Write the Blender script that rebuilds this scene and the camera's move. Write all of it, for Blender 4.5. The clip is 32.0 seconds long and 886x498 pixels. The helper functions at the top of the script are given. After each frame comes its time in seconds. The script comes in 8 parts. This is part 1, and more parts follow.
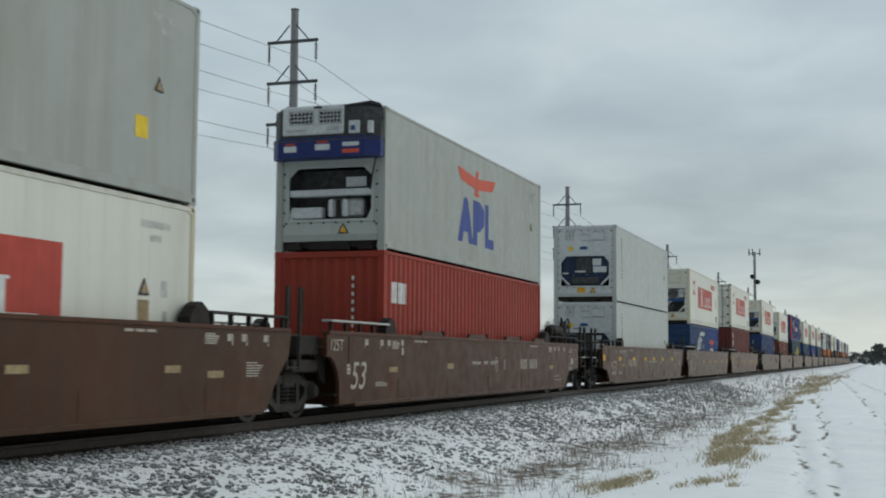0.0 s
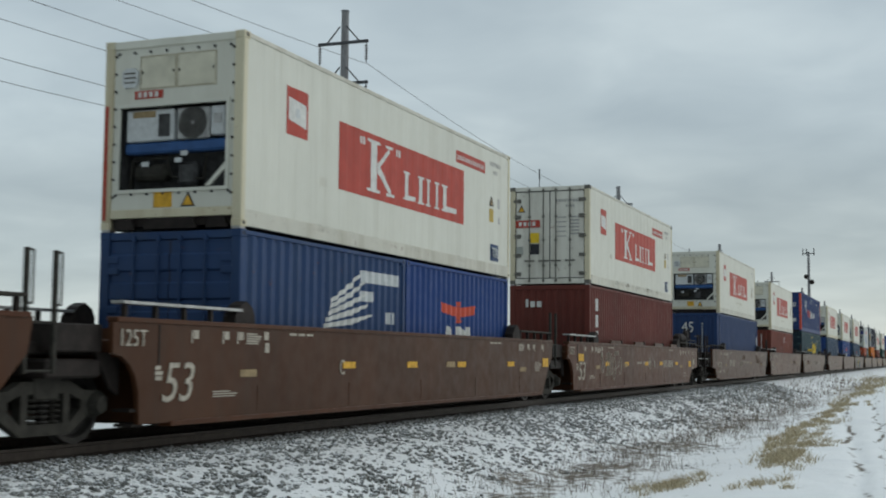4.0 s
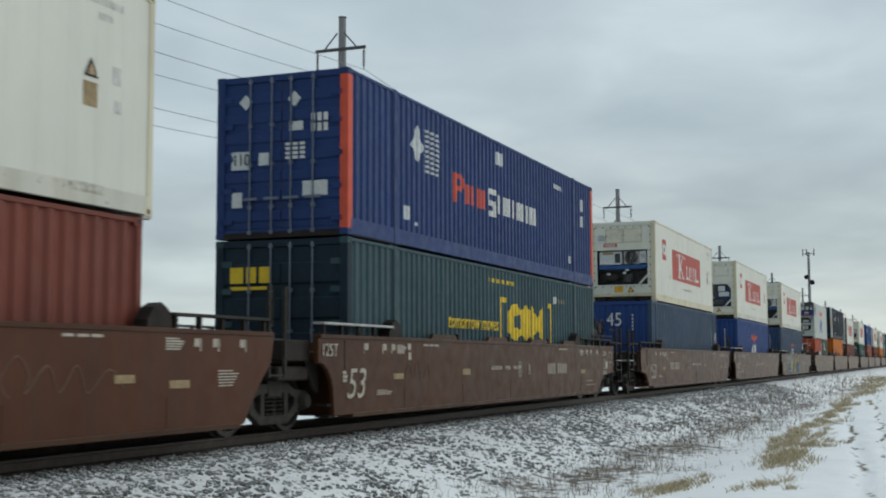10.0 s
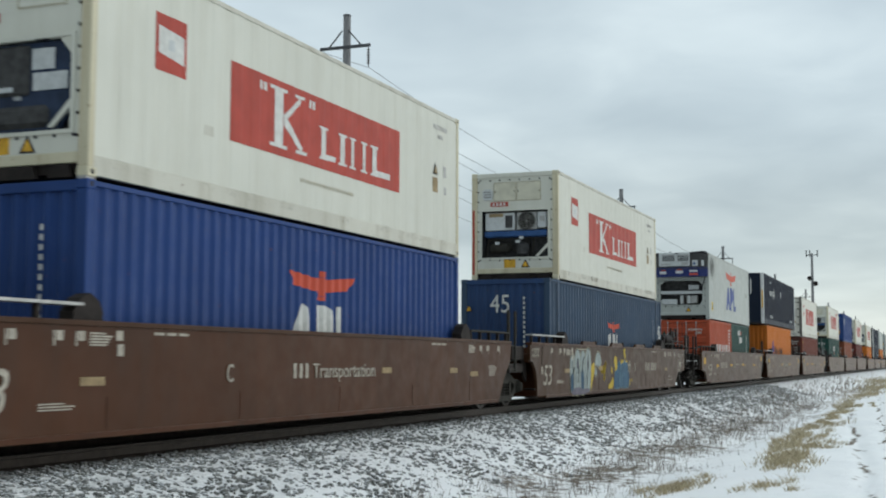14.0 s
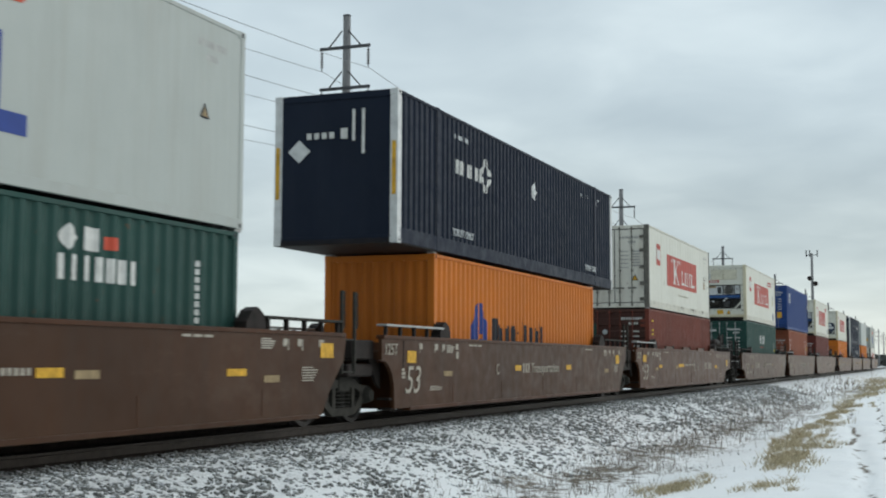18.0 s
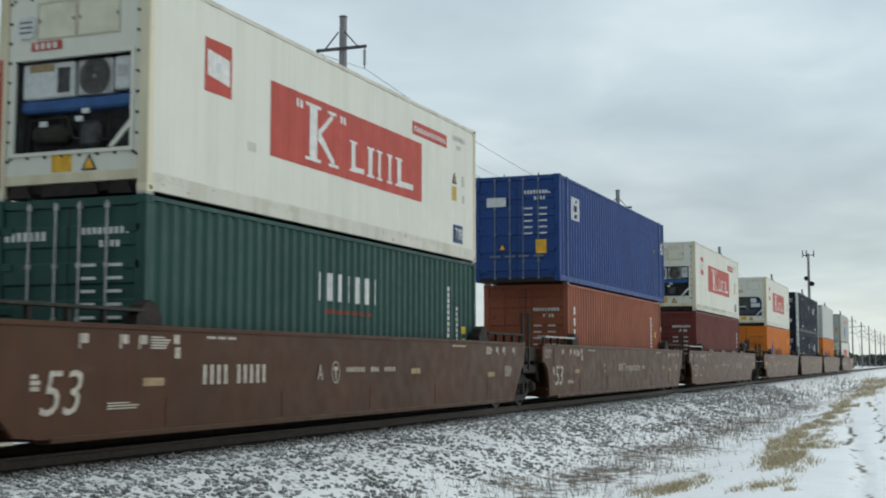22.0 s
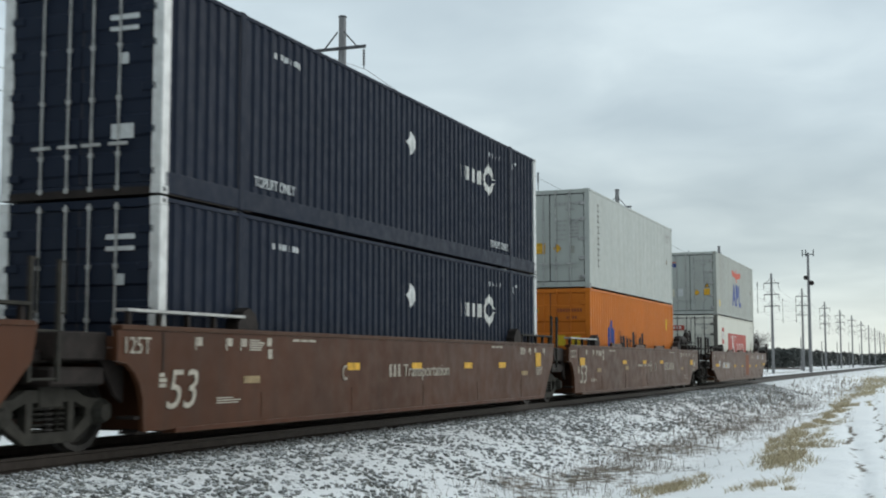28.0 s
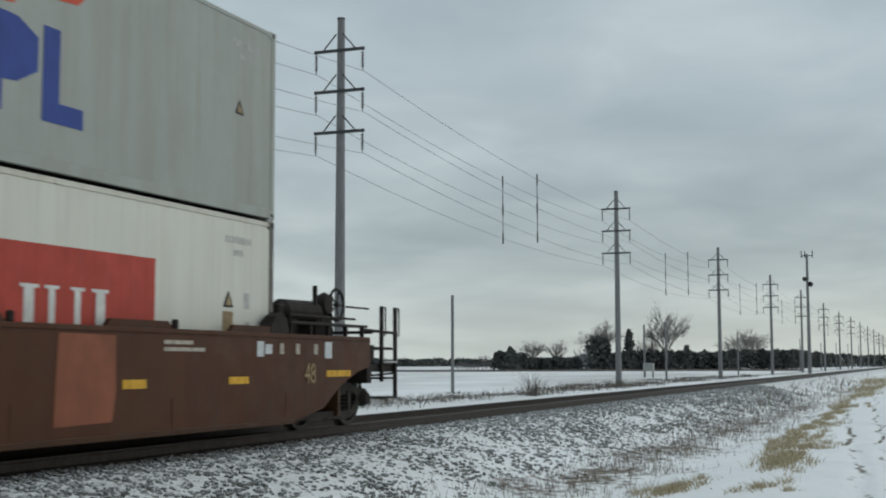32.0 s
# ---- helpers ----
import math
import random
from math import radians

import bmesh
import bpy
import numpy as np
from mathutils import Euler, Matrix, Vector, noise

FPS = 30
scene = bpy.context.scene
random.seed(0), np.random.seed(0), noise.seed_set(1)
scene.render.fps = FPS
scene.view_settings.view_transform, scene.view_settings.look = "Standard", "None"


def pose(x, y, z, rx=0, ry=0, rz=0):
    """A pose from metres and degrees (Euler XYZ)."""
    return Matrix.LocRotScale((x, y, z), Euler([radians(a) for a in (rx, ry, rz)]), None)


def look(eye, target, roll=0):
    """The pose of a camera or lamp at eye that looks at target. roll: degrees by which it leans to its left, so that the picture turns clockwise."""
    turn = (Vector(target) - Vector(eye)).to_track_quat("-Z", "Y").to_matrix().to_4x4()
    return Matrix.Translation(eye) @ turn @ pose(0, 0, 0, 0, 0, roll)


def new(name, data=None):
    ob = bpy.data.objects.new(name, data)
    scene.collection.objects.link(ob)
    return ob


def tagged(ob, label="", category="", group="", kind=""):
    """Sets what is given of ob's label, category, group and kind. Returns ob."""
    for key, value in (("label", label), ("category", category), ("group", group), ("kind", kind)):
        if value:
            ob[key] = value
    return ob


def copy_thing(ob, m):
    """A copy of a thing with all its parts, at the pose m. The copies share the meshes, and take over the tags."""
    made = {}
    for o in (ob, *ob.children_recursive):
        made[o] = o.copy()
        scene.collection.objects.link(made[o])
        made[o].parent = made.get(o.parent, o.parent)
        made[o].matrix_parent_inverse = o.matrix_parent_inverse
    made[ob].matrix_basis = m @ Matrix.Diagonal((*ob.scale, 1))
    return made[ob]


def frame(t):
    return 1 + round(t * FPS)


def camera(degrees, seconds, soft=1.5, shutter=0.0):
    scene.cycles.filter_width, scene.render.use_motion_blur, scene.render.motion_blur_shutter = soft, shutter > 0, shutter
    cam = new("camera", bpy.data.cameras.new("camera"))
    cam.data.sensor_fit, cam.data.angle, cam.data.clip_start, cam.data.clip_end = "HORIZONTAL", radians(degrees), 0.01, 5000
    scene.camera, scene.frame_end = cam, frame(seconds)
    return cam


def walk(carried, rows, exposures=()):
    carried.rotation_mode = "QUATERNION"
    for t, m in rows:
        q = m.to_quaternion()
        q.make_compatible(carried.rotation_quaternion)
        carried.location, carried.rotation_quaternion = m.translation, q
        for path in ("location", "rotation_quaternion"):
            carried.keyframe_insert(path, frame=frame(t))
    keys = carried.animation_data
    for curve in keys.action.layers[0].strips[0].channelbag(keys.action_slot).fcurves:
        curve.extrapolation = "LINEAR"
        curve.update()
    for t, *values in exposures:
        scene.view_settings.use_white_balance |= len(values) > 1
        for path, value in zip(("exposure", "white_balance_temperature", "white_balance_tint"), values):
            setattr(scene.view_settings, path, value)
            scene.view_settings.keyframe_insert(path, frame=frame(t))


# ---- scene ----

# ---------------------------------------------------------------- camera
EYE = (10.52, 0.0, 1.12)
cam = camera(38.94, 32.0, soft=2.0, shutter=0.16)
TURN = [
    (0.0, 19.10, 4.93, -0.42), (2.5, 19.10, 4.93, -0.42), (3.1, 19.8, 4.93, -0.45), (3.9, 21.25, 4.93, -0.50),
    (4.5, 21.86, 4.95, -0.50), (5.0, 21.79, 5.10, -0.38), (5.6, 21.67, 5.06, -0.32), (9.5, 21.65, 5.07, -0.27),
    (9.9, 21.46, 5.15, 0.22), (10.2, 21.47, 5.15, 0.15), (11.0, 21.57, 5.09, -0.20), (20.4, 21.56, 5.10, -0.18),
    (21.0, 21.41, 5.15, 0.08), (21.6, 21.43, 5.14, -0.05), (24.5, 21.43, 5.14, 0.0), (28.5, 21.42, 5.13, 0.04),
    (30.3, 21.43, 5.15, 0.0), (30.8, 21.42, 5.22, -0.02), (31.5, 21.38, 5.19, 0.09), (32.0, 21.38, 5.21, 0.11)]
walk(cam, [(t, pose(*EYE, 90 + p, r, y)) for t, y, p, r in TURN],
     exposures=[(0, -0.1), (7, -0.1), (9, -0.03), (10, 0.0), (11, 0.27), (13, 0.23), (24, 0.2), (29, 0.25), (30, 0.08), (31, -0.16), (32, -0.24)])

# ---------------------------------------------------------------- world and light
SUN_ELEVATION, SUN_HEADING = radians(27), radians(52)      # heading: clockwise from +Y
GLOW_HEADING = radians(25)                                  # where the cloud is thinnest near the horizon


def make_world():
    w = bpy.data.worlds.new("overcast_winter_sky")
    scene.world = w
    w.use_nodes = True
    nt = w.node_tree
    nt.nodes.clear()
    N, L = nt.nodes.new, nt.links.new

    def math_node(op, a, b=None, c=None, clamp=False):
        n = N("ShaderNodeMath")
        n.operation, n.use_clamp = op, clamp
        for i, v in enumerate((a, b, c)):
            if v is None:
                continue
            if isinstance(v, (int, float)):
                n.inputs[i].default_value = v
            else:
                L(v, n.inputs[i])
        return n.outputs[0]

    out, bg = N("ShaderNodeOutputWorld"), N("ShaderNodeBackground")
    sky = N("ShaderNodeTexSky")
    sky.sky_type, sky.sun_disc = "NISHITA", False
    sky.sun_elevation, sky.sun_rotation = SUN_ELEVATION, SUN_HEADING
    coord = N("ShaderNodeTexCoord")
    sep = N("ShaderNodeSeparateXYZ")
    L(coord.outputs["Generated"], sep.inputs[0])
    x, y, z = sep.outputs
    up = math_node("MAXIMUM", z, 0.0)
    # the cloud sheet lies flat overhead: directions meet a level plane
    inv = math_node("DIVIDE", 1.0, math_node("ADD", up, 0.16))
    flat = N("ShaderNodeCombineXYZ")
    L(math_node("MULTIPLY", x, inv), flat.inputs[0])
    L(math_node("MULTIPLY", y, inv), flat.inputs[1])
    big, small = N("ShaderNodeTexNoise"), N("ShaderNodeTexNoise")
    for n, s, d, r in ((big, 0.85, 3, 0.45), (small, 2.6, 4, 0.5)):
        L(flat.outputs[0], n.inputs["Vector"])
        n.inputs["Scale"].default_value, n.inputs["Detail"].default_value, n.inputs["Roughness"].default_value = s, d, r
        n.inputs["Distortion"].default_value = 0.4
    mixed = math_node("ADD", math_node("MULTIPLY", big.outputs[0], 0.66), math_node("MULTIPLY", small.outputs[0], 0.34))
    ramp = N("ShaderNodeValToRGB")
    e = ramp.color_ramp.elements
    e[0].position, e[0].color = 0.36, (0.365, 0.432, 0.462, 1)
    e[1].position, e[1].color = 0.66, (0.59, 0.668, 0.68, 1)
    m = ramp.color_ramp.elements.new(0.5)
    m.color = (0.455, 0.528, 0.552, 1)
    L(mixed, ramp.inputs[0])
    # paler towards the horizon, most of all under the hidden sun
    low = math_node("POWER", math_node("SUBTRACT", 1.0, math_node("MULTIPLY", up, 10.5, clamp=True), clamp=True), 2.0)
    toward = math_node("ADD", math_node("MULTIPLY", x, math.sin(GLOW_HEADING)), math_node("MULTIPLY", y, math.cos(GLOW_HEADING)))
    facing = toward
    toward = math_node("MAXIMUM", toward, 0.0)
    pale = math_node("MULTIPLY", low, math_node("MULTIPLY_ADD", math_node("POWER", toward, 5.0), 0.55, 0.35), clamp=True)
    hz = N("ShaderNodeMix")
    hz.data_type = "RGBA"
    L(pale, hz.inputs[0])
    L(ramp.outputs[0], hz.inputs[6])
    hz.inputs[7].default_value = (0.80, 0.86, 0.80, 1)
    # overcast skies are about three times brighter overhead than at the horizon
    lift = math_node("MULTIPLY_ADD", math_node("POWER", up, 1.5), 0.62, 0.985)
    # thicker cloud in a belt low over the land, and away from the hidden sun
    belt = math_node("DIVIDE", math_node("SUBTRACT", up, 0.115), 0.05)
    belt = math_node("EXPONENT", math_node("MULTIPLY", math_node("MULTIPLY", belt, belt), -1.0))
    lift = math_node("MULTIPLY", lift, math_node("MULTIPLY_ADD", belt, -0.13, 1.0))
    lift = math_node("MULTIPLY", lift, math_node("MULTIPLY_ADD", math_node("MULTIPLY_ADD", facing, 0.72, 0.72, clamp=True), 0.34, 0.60))
    west = math_node("SUBTRACT", math_node("MULTIPLY", x, -1.0), 0.3, clamp=True)
    lift = math_node("MULTIPLY", lift, math_node("MULTIPLY_ADD", west, 0.4, 1.0))
    tint = N("ShaderNodeMix")
    tint.data_type, tint.blend_type = "RGBA", "ADD"
    tint.inputs[0].default_value = 0.02
    L(hz.outputs[2], tint.inputs[6])
    L(sky.outputs[0], tint.inputs[7])
    L(tint.outputs[2], bg.inputs[0])
    L(lift, bg.inputs[1])
    L(bg.outputs[0], out.inputs[0])


make_world()
sun = new("sun", bpy.data.lights.new("sun", "SUN"))
sun.data.energy, sun.data.angle, sun.data.color = 0.72, radians(45), (1.0, 0.985, 0.95)
sun.matrix_world = look((0, 0, 60), (-60 * math.sin(SUN_HEADING), -60 * math.cos(SUN_HEADING), 60 - 60 * math.tan(SUN_ELEVATION)))

# ---------------------------------------------------------------- materials
class Nodes:
    """A short way to write a node material."""

    def __init__(self, name, rough=0.6, metal=0.0, shuffle=False):
        self.mat = bpy.data.materials.new(name)
        self.mat.use_nodes = True
        self.nt = self.mat.node_tree
        self.bsdf = self.nt.nodes["Principled BSDF"]
        self.bsdf.inputs["Roughness"].default_value, self.bsdf.inputs["Metallic"].default_value = rough, metal
        self.bsdf.inputs["Specular IOR Level"].default_value = 0.16
        self.coord = self.nt.nodes.new("ShaderNodeTexCoord").outputs["Object"]
        if shuffle:
            # each object takes its own stretch of the pattern
            n = self.nt.nodes.new("ShaderNodeVectorMath")
            n.operation = "MULTIPLY_ADD"
            self.link(self.random(), n.inputs[0])
            n.inputs[1].default_value = (83.0, 131.0, 57.0)
            self.link(self.coord, n.inputs[2])
            self.coord = n.outputs[0]

    def link(self, a, b):
        self.nt.links.new(a, b)

    def value(self, v, socket):
        if isinstance(v, (int, float, tuple)):
            socket.default_value = v
        else:
            self.link(v, socket)

    def mapped(self, scale):
        n = self.nt.nodes.new("ShaderNodeMapping")
        self.link(self.coord, n.inputs[0])
        n.inputs["Scale"].default_value = scale
        return n.outputs[0]

    def noise(self, scale, detail=4, rough=0.55, vector=None, stretch=None):
        n = self.nt.nodes.new("ShaderNodeTexNoise")
        self.link(vector or (self.mapped(stretch) if stretch else self.coord), n.inputs["Vector"])
        n.inputs["Scale"].default_value, n.inputs["Detail"].default_value, n.inputs["Roughness"].default_value = scale, detail, rough
        return n.outputs[0]

    def ramp(self, fac, *stops):
        n = self.nt.nodes.new("ShaderNodeValToRGB")
        self.link(fac, n.inputs[0])
        while len(n.color_ramp.elements) < len(stops):
            n.color_ramp.elements.new(0.5)
        for e, (p, c) in zip(n.color_ramp.elements, stops):
            e.position = p
            e.color = (c, c, c, 1) if isinstance(c, (int, float)) else (*c, 1)
        return n.outputs[0]

    def mix(self, fac, a, b, kind="MIX"):
        n = self.nt.nodes.new("ShaderNodeMix")
        n.data_type, n.blend_type = "RGBA", kind
        for v, i in ((fac, 0), (a, 6), (b, 7)):
            if isinstance(v, tuple) and len(v) == 3:
                v = (*v, 1)
            self.value(v, n.inputs[i])
        return n.outputs[2]

    def math(self, op, a, b=0.0, clamp=False):
        n = self.nt.nodes.new("ShaderNodeMath")
        n.operation, n.use_clamp = op, clamp
        self.value(a, n.inputs[0])
        self.value(b, n.inputs[1])
        return n.outputs[0]

    def random(self):
        return self.nt.nodes.new("ShaderNodeObjectInfo").outputs["Random"]

    def axis(self, i):
        n = self.nt.nodes.new("ShaderNodeSeparateXYZ")
        self.link(self.coord, n.inputs[0])
        return n.outputs[i]

    def done(self, colour, rough=None, bump=None, strength=0.2, distance=0.01):
        self.value((*colour, 1) if isinstance(colour, tuple) else colour, self.bsdf.inputs["Base Color"])
        if rough is not None:
            self.value(rough, self.bsdf.inputs["Roughness"])
        if bump is not None:
            n = self.nt.nodes.new("ShaderNodeBump")
            n.inputs["Strength"].default_value, n.inputs["Distance"].default_value = strength, distance
            self.link(bump, n.inputs["Height"])
            self.link(n.outputs[0], self.bsdf.inputs["Normal"])
        return self.mat


def times(c, k):
    return tuple(v * k for v in c)


def paint(name, rgb, rough=0.5, dirt=(0.16, 0.13, 0.10), amount=0.35, fade=0.12, rust=0.0, gloss=0.18):
    """Weathered paint on steel: fading in patches, dirt running down in streaks, specks of rust."""
    n = Nodes(name, rough, shuffle=True)
    n.bsdf.inputs["Specular IOR Level"].default_value = gloss
    patch = n.ramp(n.noise(0.55, 3), (0.3, 1 - fade), (0.7, 1 + fade * 0.6))
    c = n.mix(1.0, rgb, patch, "MULTIPLY")
    streak = n.ramp(n.noise(2.6, 5, 0.6, stretch=(1, 1, 0.09)), (0.46, 0.0), (0.74, 1.0))
    c = n.mix(n.math("MULTIPLY", streak, amount), c, dirt)
    grain = n.noise(38, 3)
    c = n.mix(n.math("MULTIPLY", n.ramp(grain, (0.5, 0.0), (0.8, 1.0)), amount * 0.35), c, dirt)
    if rust:
        spots = n.ramp(n.noise(7.0, 6, 0.7), (0.66 - 0.06 * rust, 0.0), (0.74 - 0.06 * rust, 1.0))
        c = n.mix(n.math("MULTIPLY", spots, 0.8), c, (0.14, 0.055, 0.025))
    return n.done(c, n.ramp(n.noise(4, 3), (0.3, rough - 0.1), (0.7, rough + 0.15)), grain, 0.08, 0.004)


def plain(name, rgb, rough=0.6, metal=0.0, vary=0.15, scale=9.0):
    n = Nodes(name, rough, metal)
    c = n.mix(1.0, rgb, n.ramp(n.noise(scale, 5), (0.3, 1 - vary), (0.7, 1 + vary)), "MULTIPLY")
    return n.done(c, None, n.noise(scale * 6, 3), 0.1, 0.003)


def car_paint():
    """Oxide-brown freight car paint, grimy low down along the sill from road dirt."""
    n = Nodes("oxide_brown_paint", 0.6, shuffle=True)
    rnd = n.random()
    base = n.mix(rnd, (0.050, 0.0228, 0.0108), (0.068, 0.0232, 0.0100))
    patch = n.ramp(n.noise(0.45, 4), (0.3, 0.82), (0.7, 1.22))
    c = n.mix(1.0, base, patch, "MULTIPLY")
    streak = n.ramp(n.noise(3.2, 6, 0.62, stretch=(1, 1, 0.12)), (0.44, 0.0), (0.76, 1.0))
    c = n.mix(n.math("MULTIPLY", streak, 0.42), c, (0.036, 0.0235, 0.0165))
    scuff = n.ramp(n.noise(1.6, 7, 0.68, stretch=(1, 0.35, 1)), (0.60, 0.0), (0.72, 1.0))
    c = n.mix(n.math("MULTIPLY", scuff, 0.35), c, (0.088, 0.055, 0.038))
    grain = n.noise(30, 4)
    n.bsdf.inputs["Specular IOR Level"].default_value = 0.13
    n.bsdf.inputs["Sheen Weight"].default_value, n.bsdf.inputs["Sheen Roughness"].default_value = 0.47, 0.2
    n.bsdf.inputs["Sheen Tint"].default_value = (0.86, 0.75, 0.65, 1)
    return n.done(c, n.ramp(n.noise(3, 3), (0.3, 0.38), (0.7, 0.58)), grain, 0.12, 0.004)


def snow_ground():
    """Thin snow over frozen soil: bare patches, clods and stubble showing where it is thinnest."""
    n = Nodes("thin_snow_over_soil", 0.75)
    soil = n.mix(n.ramp(n.noise(6, 5), (0.35, 0.0), (0.65, 1.0)), (0.105, 0.087, 0.068), (0.22, 0.185, 0.14))
    snow = n.mix(n.ramp(n.noise(0.5, 4), (0.3, 0.0), (0.7, 1.0)), (0.82, 0.83, 0.835), (0.89, 0.895, 0.89))
    x, y = n.axis(0), n.axis(1)
    # how bare: much in the weedy ditch beside the line, little on the field
    ditch = n.math("SUBTRACT", 1.0, n.math("MULTIPLY", n.math("ABSOLUTE", n.math("SUBTRACT", x, 5.0)), 0.38), clamp=True)
    beyond = n.math("SUBTRACT", 1.0, n.math("MULTIPLY", n.math("ABSOLUTE", n.math("ADD", x, 15.5)), 0.3), clamp=True)
    ditch = n.math("MAXIMUM", ditch, n.math("MULTIPLY", beyond, 1.1))
    fine = n.noise(5.5, 7, 0.68)
    wide = n.noise(0.55, 4, 0.55)
    bare = n.math("ADD", n.math("MULTIPLY", fine, 0.62), n.math("MULTIPLY", wide, 0.38))
    limit = n.math("SUBTRACT", 0.625, n.math("MULTIPLY", ditch, 0.16))
    cover = n.math("MULTIPLY", n.math("SUBTRACT", bare, limit), 14.0, clamp=True)
    # wheel ruts, broken lines of turned-up soil
    wander = n.math("MULTIPLY", n.math("SUBTRACT", n.noise(0.35, 3), 0.5), 1.1)
    for start, way, half in ((9.42, -0.075, 0.075), (9.85, -0.05, 0.06), (11.3, -0.04, 0.06), (13.2, -0.05, 0.06)):
        off = n.math("SUBTRACT", n.math("SUBTRACT", x, n.math("ADD", n.math("MULTIPLY", y, way), start - 20 * way)), wander)
        line = n.math("SUBTRACT", 1.0, n.math("DIVIDE", n.math("ABSOLUTE", off), half), clamp=True)
        broken = n.ramp(n.noise(0.8, 4, 0.6), (0.46, 0.0), (0.56, 1.0))
        cover = n.math("MAXIMUM", cover, n.math("MULTIPLY", n.math("MULTIPLY", line, broken), 1.6, clamp=True))
    # stubble shows through in drifts across the far fields
    far = n.math("MULTIPLY", n.math("SUBTRACT", -8.0, x), 0.2, clamp=True)
    drift = n.ramp(n.noise(0.05, 5, 0.6, stretch=(1.0, 0.35, 1)), (0.40, 0.0), (0.62, 1.0))
    cover = n.math("MAXIMUM", cover, n.math("MULTIPLY", n.math("MULTIPLY", far, drift), 0.42))
    # on the ballast the snow is thin and gritty
    shoulder = n.math("SUBTRACT", 1.25, n.math("MULTIPLY", n.math("ABSOLUTE", n.math("SUBTRACT", x, 1.6)), 0.60), clamp=True)
    grit = n.ramp(n.noise(13, 6, 0.7), (0.36, 0.0), (0.62, 1.0))
    snow = n.mix(n.math("MULTIPLY", n.math("MULTIPLY", shoulder, grit), 0.68), snow, (0.30, 0.30, 0.29))
    c = n.mix(cover, snow, soil)
    return n.done(c, n.ramp(cover, (0, 0.6), (1, 0.9)), n.noise(9, 7, 0.65), 0.6, 0.03)


def bed_material():
    n = Nodes("dark_swept_ballast", 0.85)
    v = n.nt.nodes.new("ShaderNodeTexVoronoi")
    v.inputs["Scale"].default_value = 16
    n.link(n.coord, v.inputs["Vector"])
    # near-black: shade under the train and between stones is in the colour
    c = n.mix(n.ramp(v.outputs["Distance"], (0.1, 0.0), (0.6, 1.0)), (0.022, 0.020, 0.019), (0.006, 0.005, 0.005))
    c = n.mix(n.math("MULTIPLY", n.ramp(n.noise(3, 6, 0.7), (0.68, 0.0), (0.78, 1.0)), 0.2), c, (0.4, 0.42, 0.45))
    return n.done(c, None, v.outputs["Distance"], 0.8, 0.03)


def rock_material():
    n = Nodes("snow_dusted_ballast_stone", 0.85)
    island = n.nt.nodes.new("ShaderNodeNewGeometry")
    c = n.mix(island.outputs["Random Per Island"], (0.105, 0.108, 0.102), (0.26, 0.26, 0.245))
    c = n.mix(1.0, c, n.ramp(n.noise(60, 4), (0.3, 0.7), (0.7, 1.3)), "MULTIPLY")
    up = n.nt.nodes.new("ShaderNodeSeparateXYZ")
    n.link(island.outputs["Normal"], up.inputs[0])
    dust = n.math("MULTIPLY", n.math("SUBTRACT", n.math("ADD", up.outputs[2], n.math("MULTIPLY", n.noise(14, 3), 0.7)), 1.06), 3.0, clamp=True)
    c = n.mix(dust, c, (0.74, 0.77, 0.80))
    return n.done(c, None, n.noise(90, 3), 0.4, 0.004)


def stem_material(name, a, b):
    n = Nodes(name, 0.8)
    island = n.nt.nodes.new("ShaderNodeNewGeometry")
    return n.done(n.mix(island.outputs["Random Per Island"], a, b))


def wood_pole_material():
    n = Nodes("weathered_grey_pole_wood", 0.8)
    g = n.noise(7, 6, 0.6, stretch=(6, 6, 0.25))
    c = n.mix(n.ramp(g, (0.3, 0.0), (0.7, 1.0)), (0.14, 0.14, 0.143), (0.28, 0.28, 0.282))
    return n.done(c, None, g, 0.3, 0.01)


BROWN = car_paint()
DARK = plain("grimy_black_steel", (0.021, 0.0165, 0.0145), 0.7, 0.0, 0.4, 6)
TRUCK = plain("dusty_cast_steel", (0.031, 0.029, 0.024), 0.75, 0.0, 0.4, 7)
TREAD = plain("worn_wheel_steel", (0.055, 0.051, 0.047), 0.6, 0.3, 0.3, 8)
GREYSTEEL = plain("galvanised_walkway_steel", (0.36, 0.36, 0.35), 0.5, 0.6, 0.25, 9)
STENCIL = plain("faded_white_stencil", (0.36, 0.33, 0.275), 0.7, 0.0, 0.3, 14)
WHITE = plain("white_lettering", (0.56, 0.56, 0.53), 0.6, 0.0, 0.15, 8)
YELLOW = plain("yellow_reflective_tape", (0.56, 0.315, 0.035), 0.55, 0.0, 0.3, 8)
TAPE = plain("dirty_reflective_tape", (0.27, 0.20, 0.11), 0.6, 0.0, 0.3, 8)
OCHRE = plain("sun_faded_yellow_decal", (0.40, 0.29, 0.07), 0.6, 0.0, 0.25, 8)
BLACK = plain("black_marking", (0.03, 0.03, 0.035), 0.7)
REEFERWHITE = paint("chalky_white_reefer_paint", (0.585, 0.585, 0.515), 0.45, (0.28, 0.25, 0.17), 0.17, 0.05)
CREAM = paint("yellowed_white_frame_paint", (0.56, 0.52, 0.38), 0.5, (0.26, 0.17, 0.07), 0.5, 0.10, 0.5)
FRAMEWHITE = paint("grubby_white_rail_paint", (0.53, 0.52, 0.45), 0.5, (0.19, 0.15, 0.08), 0.42, 0.10, 0.7)
DOORGREY = paint("stained_pale_door_paint", (0.66, 0.65, 0.58), 0.55, (0.17, 0.14, 0.09), 0.38, 0.10, 0.6)
